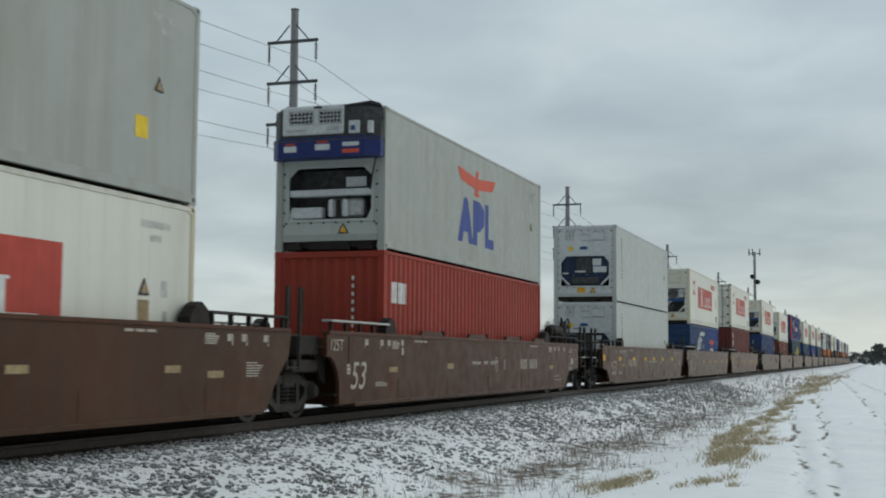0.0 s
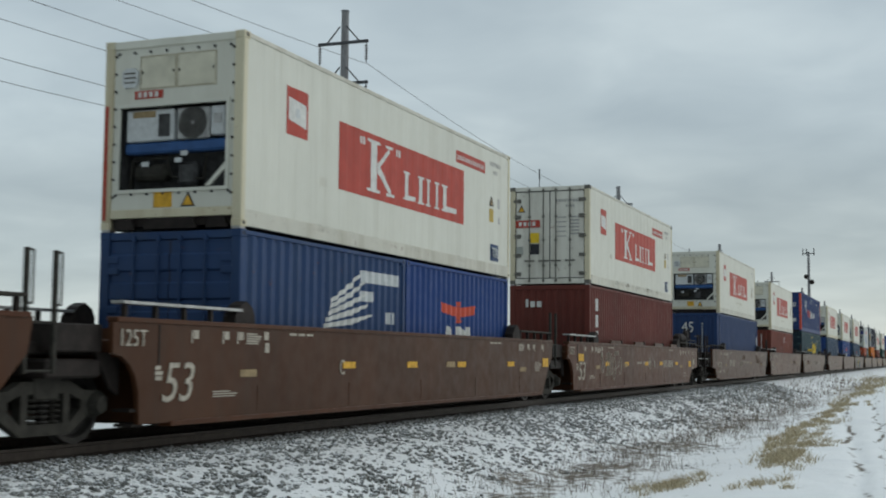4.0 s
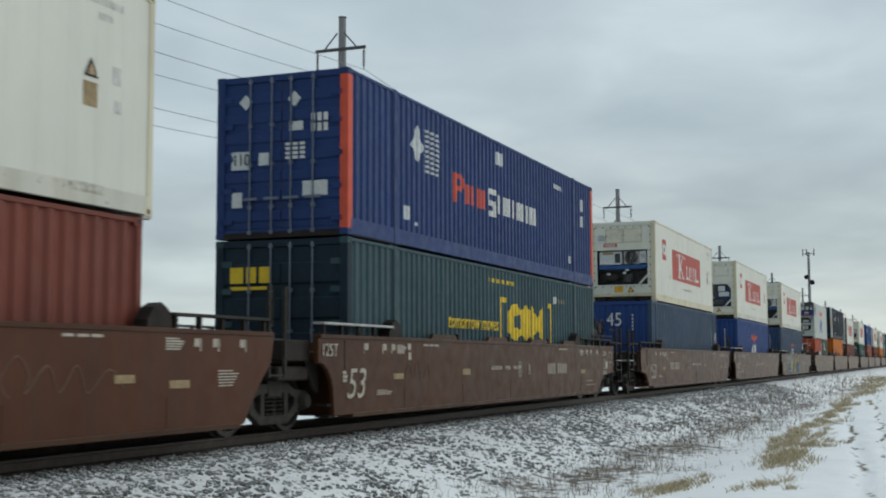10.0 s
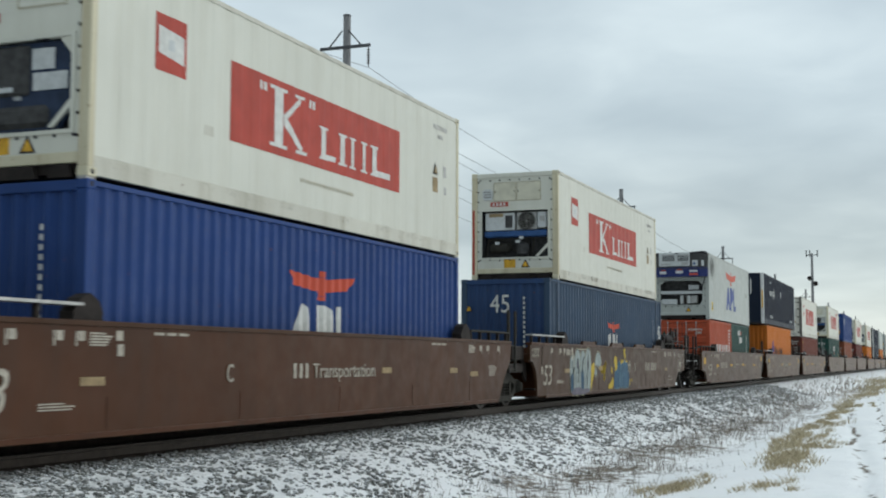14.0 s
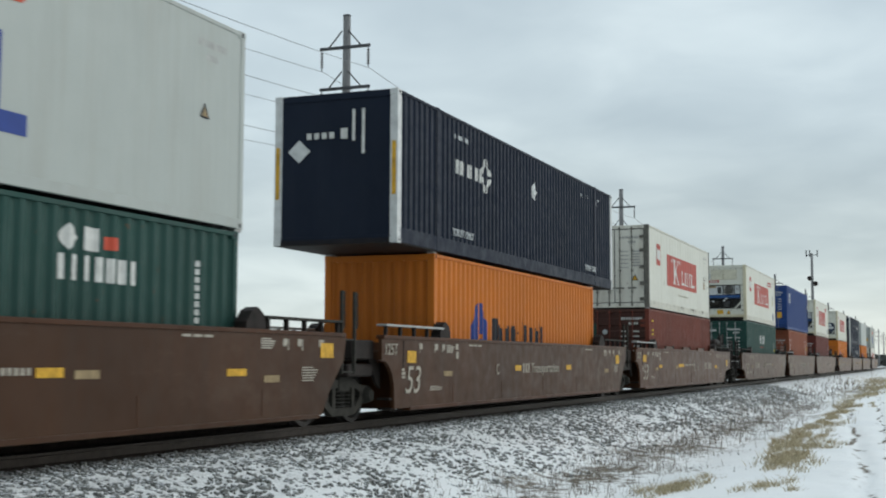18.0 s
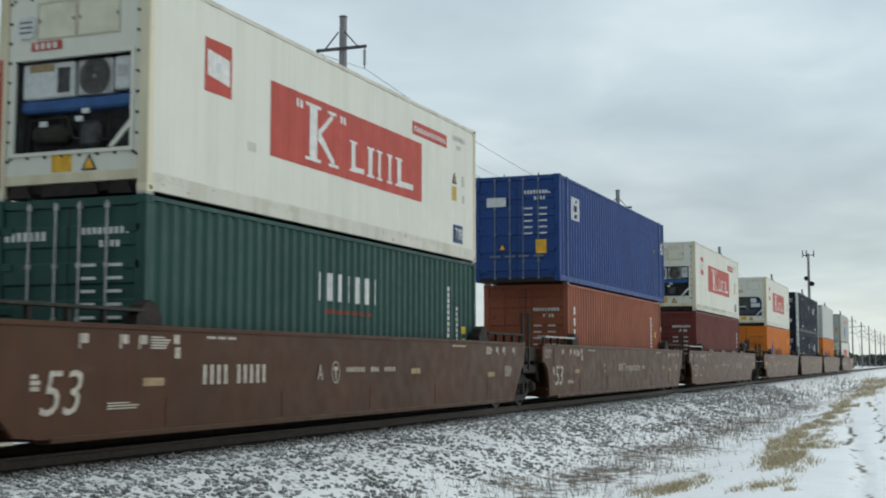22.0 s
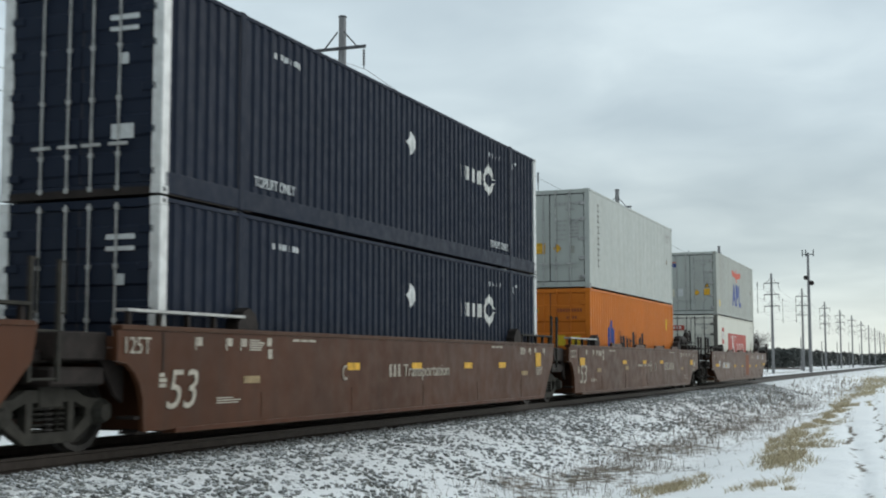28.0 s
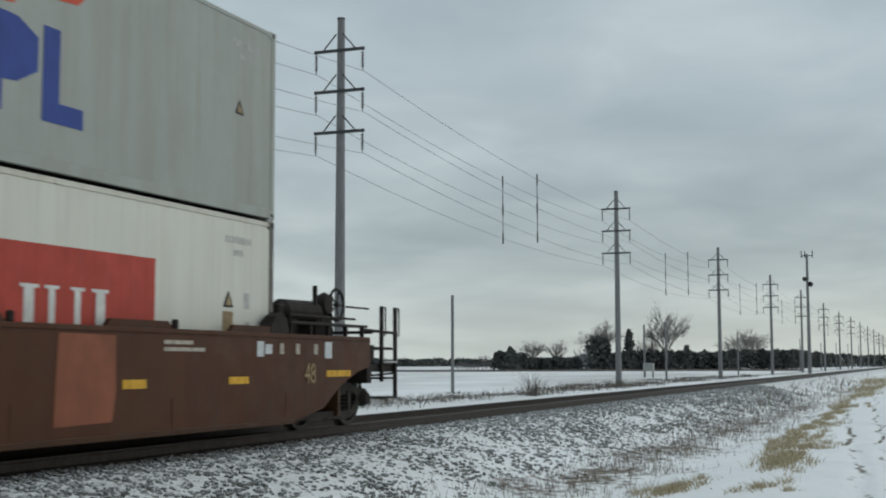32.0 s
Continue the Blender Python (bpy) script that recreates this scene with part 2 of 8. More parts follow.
HATCH = plain("beige_hatch_paint", (0.52, 0.50, 0.40), 0.6, 0.0, 0.14, 3)
GREYWHITE = paint("pale_grey_reefer_paint", (0.385, 0.41, 0.385), 0.45, (0.24, 0.21, 0.16), 0.22, 0.05)
GREYDULL = paint("dull_grey_reefer_paint", (0.315, 0.332, 0.305), 0.5, (0.20, 0.17, 0.11), 0.35, 0.07)
CASTING = plain("grimy_grey_casting", (0.13, 0.125, 0.11), 0.6, 0.2, 0.3, 9)
HATCHEDGE = plain("grubby_seam_sealant", (0.40, 0.37, 0.28), 0.7)
RODBLUE = plain("dull_blue_grey_rod", (0.13, 0.15, 0.19), 0.55, 0.2)
FAINT = plain("faint_old_spray", (0.15, 0.105, 0.08), 0.7)
LOGORED = plain("faded_red_panel_paint", (0.36, 0.052, 0.036), 0.5, 0.0, 0.14, 3)
EAGLERED = plain("orange_red_emblem_paint", (0.50, 0.080, 0.045), 0.5, 0.0, 0.12, 3)
LOGOBLUE = plain("blue_emblem_paint", (0.028, 0.055, 0.22), 0.5, 0.0, 0.12, 3)
CAIRED = paint("red_container_paint", (0.27, 0.036, 0.022), 0.5, (0.15, 0.05, 0.03), 0.3, 0.15, 0.3)
MAROON = paint("maroon_container_paint", (0.120, 0.030, 0.023), 0.55, (0.07, 0.03, 0.02), 0.3, 0.18, 0.3)
RUSSET = paint("russet_container_paint", (0.155, 0.042, 0.028), 0.55, (0.09, 0.04, 0.03), 0.35, 0.18, 0.4)
# russet darkened for a door end in shade
RUSSETSHADED = paint("dark_umber_door_paint", (0.062, 0.028, 0.022), 0.6, (0.05, 0.03, 0.02), 0.35, 0.18, 0.3)
TERRACOTTA = paint("terracotta_container_paint", (0.235, 0.072, 0.038), 0.55, (0.16, 0.07, 0.04), 0.3, 0.15, 0.3)
ORANGE = paint("orange_container_paint", (0.52, 0.150, 0.016), 0.5, (0.35, 0.12, 0.03), 0.25, 0.10, 0.25)
ORANGERED = paint("orange_red_container_paint", (0.40, 0.072, 0.032), 0.5, (0.20, 0.08, 0.04), 0.45, 0.15, 0.5)
GREEN = paint("dark_green_container_paint", (0.019, 0.060, 0.050), 0.5, (0.02, 0.05, 0.04), 0.3, 0.15, 0.2)
ROYAL = paint("royal_blue_container_paint", (0.017, 0.041, 0.112), 0.5, (0.015, 0.03, 0.08), 0.35, 0.12, 0.15)
BRIGHTBLUE = paint("bright_blue_container_paint", (0.016, 0.047, 0.165), 0.5, (0.02, 0.05, 0.18), 0.3, 0.12, 0.15)
NAVY = paint("navy_container_paint", (0.022, 0.050, 0.125), 0.5, (0.03, 0.05, 0.08), 0.35, 0.15, 0.25)
SLATEBLUE = paint("slate_blue_container_paint", (0.037, 0.064, 0.106), 0.55, (0.05, 0.07, 0.09), 0.4, 0.15, 0.3)
TEAL = paint("faded_teal_container_paint", (0.027, 0.060, 0.071), 0.55, (0.08, 0.11, 0.11), 0.4, 0.15, 0.3)
CHARCOAL = paint("charcoal_blue_container_paint", (0.0090, 0.0142, 0.0275), 0.5, (0.025, 0.032, 0.044), 0.22, 0.12, gloss=0.12)
STEELWHITE = plain("bare_galvanised_post", (0.55, 0.56, 0.55), 0.45, 0.3, 0.15, 6)
MACHINE = plain("dark_machinery_bay", (0.050, 0.050, 0.050), 0.6, 0.0, 0.4, 8)
MACHINEBLUE = plain("dark_blue_machine_cover", (0.018, 0.030, 0.060), 0.45, 0.0, 0.3, 5)
BLUEBAND = plain("blue_cover_strip", (0.032, 0.080, 0.20), 0.5, 0.0, 0.2, 5)
SPRAYCREAM = plain("cream_spray_paint", (0.34, 0.33, 0.24), 0.6, 0.0, 0.25, 5)
SPRAYDARK = plain("dark_spray_line", (0.035, 0.045, 0.05), 0.6, 0.0, 0.3, 6)
SPRAYLILAC = plain("lilac_grey_spray_paint", (0.12, 0.11, 0.14), 0.6, 0.0, 0.35, 3)
SPRAYPALEBLUE = plain("pale_blue_spray_line", (0.13, 0.22, 0.26), 0.6, 0.0, 0.25, 5)
PACERBLUE = paint("deep_blue_container_paint", (0.0155, 0.037, 0.124), 0.5, (0.015, 0.03, 0.08), 0.3, 0.12, 0.15)
SPRAYWHITE = plain("pale_spray_paint", (0.25, 0.29, 0.28), 0.6, 0.0, 0.2, 4)
SPRAYBLUE = plain("blue_spray_paint", (0.035, 0.085, 0.14), 0.6, 0.0, 0.30, 3)
SPRAYYELLOW = plain("yellow_spray_paint", (0.46, 0.33, 0.04), 0.6, 0.0, 0.15, 4)
RUSTPATCH = plain("rubbed_rust_patch", (0.21, 0.075, 0.042), 0.65, 0.0, 0.2, 2)
LOGOYELLOW = plain("yellow_emblem_paint", (0.62, 0.43, 0.03), 0.55, 0.0, 0.15, 4)
PAPER = plain("pale_instruction_sheet", (0.48, 0.50, 0.50), 0.6, 0.0, 0.12, 12)


def soot_material():
    """A smudge of exhaust soot, thinning out from its middle."""
    n = Nodes("exhaust_soot", 0.8)
    away = n.nt.nodes.new("ShaderNodeVectorMath")
    away.operation = "DISTANCE"
    n.link(n.mapped((0.0, 0.62, 1.0)), away.inputs[0])
    away.inputs[1].default_value = (0.0, -5.35 * 0.62, 2.30)
    near = n.math("SUBTRACT", 1.0, n.math("MULTIPLY", away.outputs["Value"], 1.55), clamp=True)
    alpha = n.math("MULTIPLY", n.math("POWER", near, 1.3), n.ramp(n.noise(2.2, 5, 0.6), (0.3, 0.35), (0.65, 1.0)))
    n.link(alpha, n.bsdf.inputs["Alpha"])
    return n.done((0.03, 0.03, 0.03))


SOOT = soot_material()


def grime_material():
    """Black-green grime and bare rust that has crept along a seam, in broken runs."""
    n = Nodes("seam_grime", 0.85, shuffle=True)
    run = n.ramp(n.noise(0.9, 5, 0.6, stretch=(1, 1, 0.2)), (0.50, 0.0), (0.66, 1.0))
    fleck = n.ramp(n.noise(11, 5, 0.65), (0.42, 0.0), (0.60, 1.0))
    n.link(n.math("MULTIPLY", n.math("MULTIPLY", run, fleck), n.ramp(n.random(), (0.3, 0.08), (1.0, 0.55))), n.bsdf.inputs["Alpha"])
    return n.done(n.mix(n.noise(5, 3), (0.035, 0.034, 0.020), (0.13, 0.075, 0.035)))


GRIME = grime_material()

# ---------------------------------------------------------------- building helpers
class Shape:
    """Collects boxes, prisms, tubes and strips into one mesh."""

    def __init__(self):
        self.bm = bmesh.new()

    def box(self, x0, x1, y0, y1, z0, z1, bevel=0.0):
        r = bmesh.ops.create_cube(self.bm, size=1.0)["verts"]
        for v in r:
            v.co = Vector(((x0 + x1) / 2 + v.co.x * (x1 - x0), (y0 + y1) / 2 + v.co.y * (y1 - y0), (z0 + z1) / 2 + v.co.z * (z1 - z0)))
        if bevel:
            edges = list({e for v in r for e in v.link_edges})
            bmesh.ops.bevel(self.bm, geom=edges, offset=bevel, segments=1, affect="EDGES")
        return self

    def prism(self, outline, a0, a1, axis="x"):
        """Extrudes a polygon given in the other two axes' order (y,z / x,z / x,y) from a0 to a1."""
        def at(p, a):
            return {"x": (a, p[0], p[1]), "y": (p[0], a, p[1]), "z": (p[0], p[1], a)}[axis]
        lo = [self.bm.verts.new(at(p, a0)) for p in outline]
        hi = [self.bm.verts.new(at(p, a1)) for p in outline]
        k = len(outline)
        self.bm.faces.new(lo[::-1])
        self.bm.faces.new(hi)
        for i in range(k):
            self.bm.faces.new((lo[i], lo[(i + 1) % k], hi[(i + 1) % k], hi[i]))
        return self

    def tube(self, p0, p1, r0, r1=None, sides=10, caps=True):
        p0, p1 = Vector(p0), Vector(p1)
        r1 = r0 if r1 is None else r1
        d = (p1 - p0).normalized()
        u = d.orthogonal().normalized()
        w = d.cross(u)
        rings = []
        for p, r in ((p0, r0), (p1, r1)):
            rings.append([self.bm.verts.new(p + u * (r * math.cos(6.28318 * i / sides)) + w * (r * math.sin(6.28318 * i / sides))) for i in range(sides)])
        for i in range(sides):
            j = (i + 1) % sides
            self.bm.faces.new((rings[0][i], rings[0][j], rings[1][j], rings[1][i]))
        if caps:
            self.bm.faces.new(rings[0][::-1])
            self.bm.faces.new(rings[1])
        return self

    def path(self, points, r, sides=6):
        for a, b in zip(points, points[1:]):
            self.tube(a, b, r, sides=sides)
        return self

    def lathe(self, centre, profile, axis="x", sides=28):
        """Turns (radius, along) pairs about an axis through centre."""
        rings = []
        for r, a in profile:
            ring = []
            for i in range(sides):
                c, s = r * math.cos(6.28318 * i / sides), r * math.sin(6.28318 * i / sides)
                o = {"x": (a, c, s), "y": (c, a, s), "z": (c, s, a)}[axis]
                ring.append(self.bm.verts.new(Vector(centre) + Vector(o)))
            rings.append(ring)
        for p, q in zip(rings, rings[1:]):
            for i in range(sides):
                j = (i + 1) % sides
                self.bm.faces.new((p[i], p[j], q[j], q[i]))
        return self

    def quad(self, *pts):
        self.bm.faces.new([self.bm.verts.new(p) for p in pts])
        return self

    def mesh(self, name):
        bmesh.ops.recalc_face_normals(self.bm, faces=self.bm.faces)
        me = bpy.data.meshes.new(name)
        self.bm.to_mesh(me)
        self.bm.free()
        return me


def part(name, shape, material, parent, label=""):
    """Links a shape, or a mesh made before, as one mesh object under a thing or part."""
    me = shape.mesh(name) if isinstance(shape, Shape) else shape
    if not me.materials:
        me.materials.append(material)
    ob = new(name, me)
    ob.parent = parent
    if label:
        ob["label"] = label
    return ob


link_part = part


def fine(ob):
    """Print too small to pick apart: joined, of kind stuff."""
    ob["kind"] = "stuff"
    return ob


def thing(name, label, category, group="", kind="", at=(0, 0, 0)):
    ob = new(name)
    ob.empty_display_size = 0.2
    ob.location = at
    return tagged(ob, label, category, group, kind)


def solid(name, shape, material, label, category, group="", kind=""):
    me = shape.mesh(name) if isinstance(shape, Shape) else shape
    me.materials.append(material)
    return tagged(new(name, me), label, category, group, kind)


def raw_mesh(name, verts, faces):
    me = bpy.data.meshes.new(name)
    me.from_pydata(verts, [], faces)
    me.update()
    return me


TEXT_CACHE = {}


def text_mesh(words, height, depth=0.006):
    """Flat raised characters in the built-in font, standing in the x-z plane, origin at lower left; x is the reading direction."""
    key = (words, height)
    if key not in TEXT_CACHE:
        cu = bpy.data.curves.new("lettering", "FONT")
        cu.body, cu.size, cu.extrude, cu.resolution_u = words, height * 1.46, depth, 4
        tmp = new("lettering", cu)
        bpy.context.view_layer.update()
        me = bpy.data.meshes.new_from_object(tmp.evaluated_get(bpy.context.evaluated_depsgraph_get()))
        bpy.data.objects.remove(tmp)
        me.name = "lettering"
        me.transform(Matrix.Rotation(radians(90), 4, "X"))
        TEXT_CACHE[key] = me
    return TEXT_CACHE[key]


def lettering(name, words, height, material, parent, facing, a, z, out, stretch=1.0, slant=0.0):
    """Text on a side that faces +x (facing "x": a is y) or an end that faces -y (facing "-y": a is x)."""
    me = text_mesh(words, height).copy()
    me.transform(Matrix(((stretch, 0, slant, 0), (0, 1, 0, 0), (0, 0, 1, 0), (0, 0, 0, 1))))
    if facing == "x":
        me.transform(Matrix.Translation((out, a, z)) @ Matrix.Rotation(radians(90), 4, "Z"))
    else:
        me.transform(Matrix.Translation((a, out, z)))
    me.materials.clear()
    return part(name, me, material, parent)


# ---------------------------------------------------------------- ground, track bed
def ground_height(x, y):
    """Cross-section of the land: track bed, ballast shoulder, ditch, field edge, flat fields."""
    stations = ((-400, -0.9), (-14, -0.88), (-7, -0.95), (-4.2, -0.75), (-2.3, -0.28), (-1.6, -0.15), (0.74, -0.15), (0.90, -0.140), (1.5, -0.15), (2.1, -0.25),
                (3.6, -0.63), (4.6, -0.82), (6.0, -0.86), (7.0, -0.70), (8.2, -0.62), (11, -0.58), (20, -0.62), (400, -0.7))
    h = float(np.interp(x, [s[0] for s in stations], [s[1] for s in stations]))
    return h


def make_ground():
    def axis(lo, hi, step, far, grow):
        mid = list(np.arange(lo, hi + 1e-6, step))
        up, d, v = [], step, hi
        while v < far[1]:
            d *= grow
            v += d
            up.append(v)
        down, d, v = [], step, lo
        while v > far[0]:
            d *= grow
            v -= d
            down.append(v)
        return np.array(down[::-1] + mid + up)

    xs = axis(-6.5, 14.0, 0.11, (-3500, 3500), 1.13)
    ys = axis(11.0, 52.0, 0.13, (-300, 4200), 1.10)
    verts = []
    base = [ground_height(x, 0) for x in xs]
    for y in ys:
        for x, b in zip(xs, base):
            z = b
            if -6.5 < x < 40 and y < 200:
                soft = min(1.0, max(0.0, (abs(x) - 1.2) / 1.2))
                z += soft * (0.035 * noise.noise((x * 0.9, y * 0.6, 3)) + 0.022 * noise.noise((x * 3.1, y * 3.1, 7)) + 0.010 * noise.noise((x * 9, y * 9, 1)))
                for rut, way, deep in ((9.42, -0.075, 0.08), (9.85, -0.05, 0.06), (11.3, -0.04, 0.05)):
                    mid = rut + (y - 20) * way + 0.12 * noise.noise((y * 0.25, rut, 0))
                    z -= deep * math.exp(-((x - mid) / 0.13) ** 2) * (0.6 + 0.6 * noise.noise((y * 0.8, rut, 5)))
            verts.append((x, y, z))
    nx = len(xs)
    faces = [(j * nx + i, j * nx + i + 1, (j + 1) * nx + i + 1, (j + 1) * nx + i) for j in range(len(ys) - 1) for i in range(nx - 1)]
    me = raw_mesh("ground", verts, faces)
    me.polygons.foreach_set("use_smooth", [True] * len(me.polygons))
    me.materials.append(snow_ground())
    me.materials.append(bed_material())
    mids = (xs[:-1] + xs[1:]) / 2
    # the strip below the cars gets the bed colour with their shade in it
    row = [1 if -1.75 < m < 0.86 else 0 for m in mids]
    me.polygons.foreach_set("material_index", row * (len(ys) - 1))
    me.update()
    return tagged(new("ground", me), "thin patchy snow on frozen soil beside the railway", "ground", kind="structure")


ground = make_ground()


RAIL = 0.04          # rail head


def make_track():
    track = thing("railway_track", "straight single railway track on dark ties and ballast", "railway track", kind="structure", at=(0, 0, RAIL))
    profile = [(-0.07, -0.172), (0.07, -0.172), (0.07, -0.158), (0.012, -0.135), (0.012, -0.045), (0.036, -0.035), (0.036, -0.004), (0.03, 0.0),
               (-0.03, 0.0), (-0.036, -0.004), (-0.036, -0.035), (-0.012, -0.045), (-0.012, -0.135), (-0.07, -0.158)]
    rail_mat = plain("rusty_rail_with_worn_head", (0.045, 0.037, 0.032), 0.5, 0.4, 0.3, 10)
    for side in (0.755, -0.755):
        part("rail", Shape().prism([(x + side, z) for x, z in profile], -60, 1500, "y"), rail_mat, track)
    # creosote dark, taken near black for the shade beneath the cars
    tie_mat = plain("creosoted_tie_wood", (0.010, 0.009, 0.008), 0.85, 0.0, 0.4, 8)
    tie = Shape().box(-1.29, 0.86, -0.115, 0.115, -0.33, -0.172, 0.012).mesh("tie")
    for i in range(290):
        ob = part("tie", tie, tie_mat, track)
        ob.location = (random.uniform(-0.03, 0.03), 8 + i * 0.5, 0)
    rest = Shape()
    for i in range(900):
        rest.box(-1.29, 0.86, 153 + i * 0.5 - 0.115, 153 + i * 0.5 + 0.115, -0.33, -0.172)
    tagged(part("far_ties", rest, tie_mat, track), kind="stuff")


make_track()

# ---------------------------------------------------------------- power line
POLE_WOOD = wood_pole_material()
ARM = plain("dark_steel_crossarm", (0.075, 0.078, 0.082), 0.6, 0.4, 0.2, 6)
INSULATOR = plain("dark_glazed_insulator", (0.040, 0.035, 0.034), 0.35, 0.0, 0.2, 12)
WIRE = plain("weathered_conductor", (0.13, 0.14, 0.15), 0.5, 0.5, 0.1, 2)
LINE_X, LINE_STEP, LINE_FIRST = -14.5, 53.4, -2.5
ARM_DROPS, ARM_HALF, STRING = (1.5, 3.4, 5.3), 1.27, 0.95


def pole_top(i):
    return 16.95 if i == 1 else 15.5 + (0.25 if i % 3 == 2 else 0.0)


def pole_place(i):
    return LINE_FIRST + LINE_STEP * i + (0, 0.2, 0.4, 1.2, 1.5, -1, 1, 0)[i % 8]


def make_pole(i):
    top = pole_top(i)
    p = thing("transmission_pole", "tall grey wooden transmission pole with three crossarms", "utility pole", "transmission poles",
              at=(LINE_X, pole_place(i), 0))
    sh = Shape()
    sh.tube((0, 0, -1.6), (0, 0, top), 0.27, 0.17, 14)
    part("pole", sh, POLE_WOOD, p)
    part("cap", Shape().tube((0, 0, top), (0, 0, top + 0.06), 0.19, 0.19, 14), ARM, p)
    for d in ARM_DROPS:
        z = top - d
        part("crossarm", Shape().box(-ARM_HALF, ARM_HALF, -0.23, -0.13, z - 0.07, z + 0.07, 0.01), ARM, p)
        for s in (-1, 1):
            part("arm_brace", Shape().tube((s * 0.16, -0.18, z + 0.78), (s * 0.80, -0.18, z + 0.06), 0.035, sides=6), ARM, p)
            ins = Shape()
            zz = z - 0.08
            x = s * (ARM_HALF - 0.09)
            ins.tube((x, -0.18, zz), (x, -0.18, zz - STRING), 0.02, sides=6)
            for k in range(6):
                a = zz - 0.13 - k * 0.125
                ins.lathe((x, -0.18, a), [(0.02, 0.05), (0.075, 0.01), (0.08, -0.02), (0.02, -0.03)], "z", 10)
            part("insulator_string", ins, INSULATOR, p)
    return p


POLES = 17
for i in range(POLES):
    make_pole(i)


def make_wires():
    for lv, d in enumerate(ARM_DROPS):
        for s in (-1, 1):
            sh = Shape()
            x = LINE_X + s * (ARM_HALF - 0.09)
            for i in range(-1, POLES - 1):
                y0, y1 = pole_place(i) if i >= 0 else -56.0, pole_place(i + 1)
                z0, z1 = pole_top(i) - d - STRING - 0.08, pole_top(i + 1) - d - STRING - 0.08
                n = 14 if i < 4 else 6
                pts = []
                for k in range(n + 1):
                    u = k / n
                    pts.append((x, y0 + (y1 - y0) * u, z0 + (z1 - z0) * u - 4 * 0.75 * u * (1 - u)))
                sh.path(pts, 0.013 if i < 2 else 0.015, 4)
            solid("power_line_wire", sh, WIRE, "thin grey conductor sagging between transmission poles", "power line", "power line wires")
    # rods that keep the conductors of a span apart
    for i in range(1, 7):
        for s, u in ((-1, 0.5), (1, 0.5)):
            y = pole_place(i) + LINE_STEP * u
            x = LINE_X + s * (ARM_HALF - 0.09)
            sag = 4 * 0.75 * u * (1 - u)
            low, high = [pole_top(i) * (1 - u) + pole_top(i + 1) * u - d - STRING - 0.08 - sag for d in (ARM_DROPS[2], ARM_DROPS[0])]
            rod = Shape().tube((x, y, low - 0.1), (x, y, high + 0.1), 0.03, sides=6)
            for z in (low, (low + high) / 2, high):
                rod.tube((x, y, z - 0.35), (x, y, z + 0.35), 0.055, sides=6)
            solid("conductor_spacer", rod, ARM, "slim vertical spacer rod hanging between conductors", "spacer", "conductor spacers")


make_wires()


def make_radio_mast():
    m = thing("radio_mast", "tall wooden pole with antennas and drum housings", "radio mast", at=(-11.3, 243.0, 0))
    part("pole", Shape().tube((0, 0, -1.6), (0, 0, 21.4), 0.36, 0.22, 12), POLE_WOOD, m)
    part("antenna_bar", Shape().box(-1.0, 1.0, -0.06, 0.06, 21.0, 21.15), ARM, m)
    for x in (-1.0, 1.0, -0.35):
        part("antenna", Shape().box(x - 0.09, x + 0.09, -0.09, 0.09, 20.7, 22.0), ARM, m)
    part("drum", Shape().lathe((-0.45, -0.1, 16.7), [(0.01, -0.4), (0.42, -0.38), (0.42, 0.38), (0.01, 0.4)], "y", 14), DARK, m)
    part("drum", Shape().lathe((0.55, -0.1, 15.7), [(0.01, -0.4), (0.45, -0.38), (0.45, 0.38), (0.01, 0.4)], "y", 14), DARK, m)


make_radio_mast()


def small_pole(x, y, top, r=0.1):
    p = thing("service_pole", "short bare grey wooden pole in the snowy field", "pole", "short poles beyond the track", at=(x, y, 0))
    part("pole", Shape().tube((0, 0, -1.5), (0, 0, top), r * 1.2, r, 10), POLE_WOOD, p)
    part("cap", Shape().tube((0, 0, top), (0, 0, top + 0.05), r * 1.1, r * 1.1, 10), ARM, p)


for x, y, top in ((-20.1, 80, 5.7), (-17.5, 140, 5.6), (-17.5, 195, 5.8), (-17.5, 290, 6.3), (-17.5, 345, 6.3), (-17.5, 400, 7), (-17.5, 455, 7.5),
                  (-17.5, 520, 8), (-17.5, 600, 9)):
    small_pole(x, y, top)

# ---------------------------------------------------------------- train: movement
S_ROWS = ((0, 0.0), (2, 25.31), (4, 50.82), (6, 76.48), (8, 102.26), (10, 128.17), (12, 154.20), (14, 180.28), (16, 206.36), (17, 219.46), (18, 232.05), (19, 245.60),
          (20, 258.77), (22, 285.21), (24, 311.84), (26, 338.61), (28, 365.41), (30, 392.26), (32, 419.15))
CENTRES = [9.67, 29.33, 52.94, 72.60, 92.26, 115.87, 135.54, 155.20, 178.81, 198.47, 218.13, 241.74, 261.40, 281.06, 304.67, 324.33, 343.99,
           367.60, 387.27, 406.93, 429.67]
MOVING = []          # (thing, start y, z)


def on_train(ob, y, z=0.0):
    ob.location = (0, y, z)
    MOVING.append((ob, y, z))
    return ob


# ---------------------------------------------------------------- train: well cars
HALF = 1.5           # half width over the sides
TOP, LOW = 1.52, 0.27


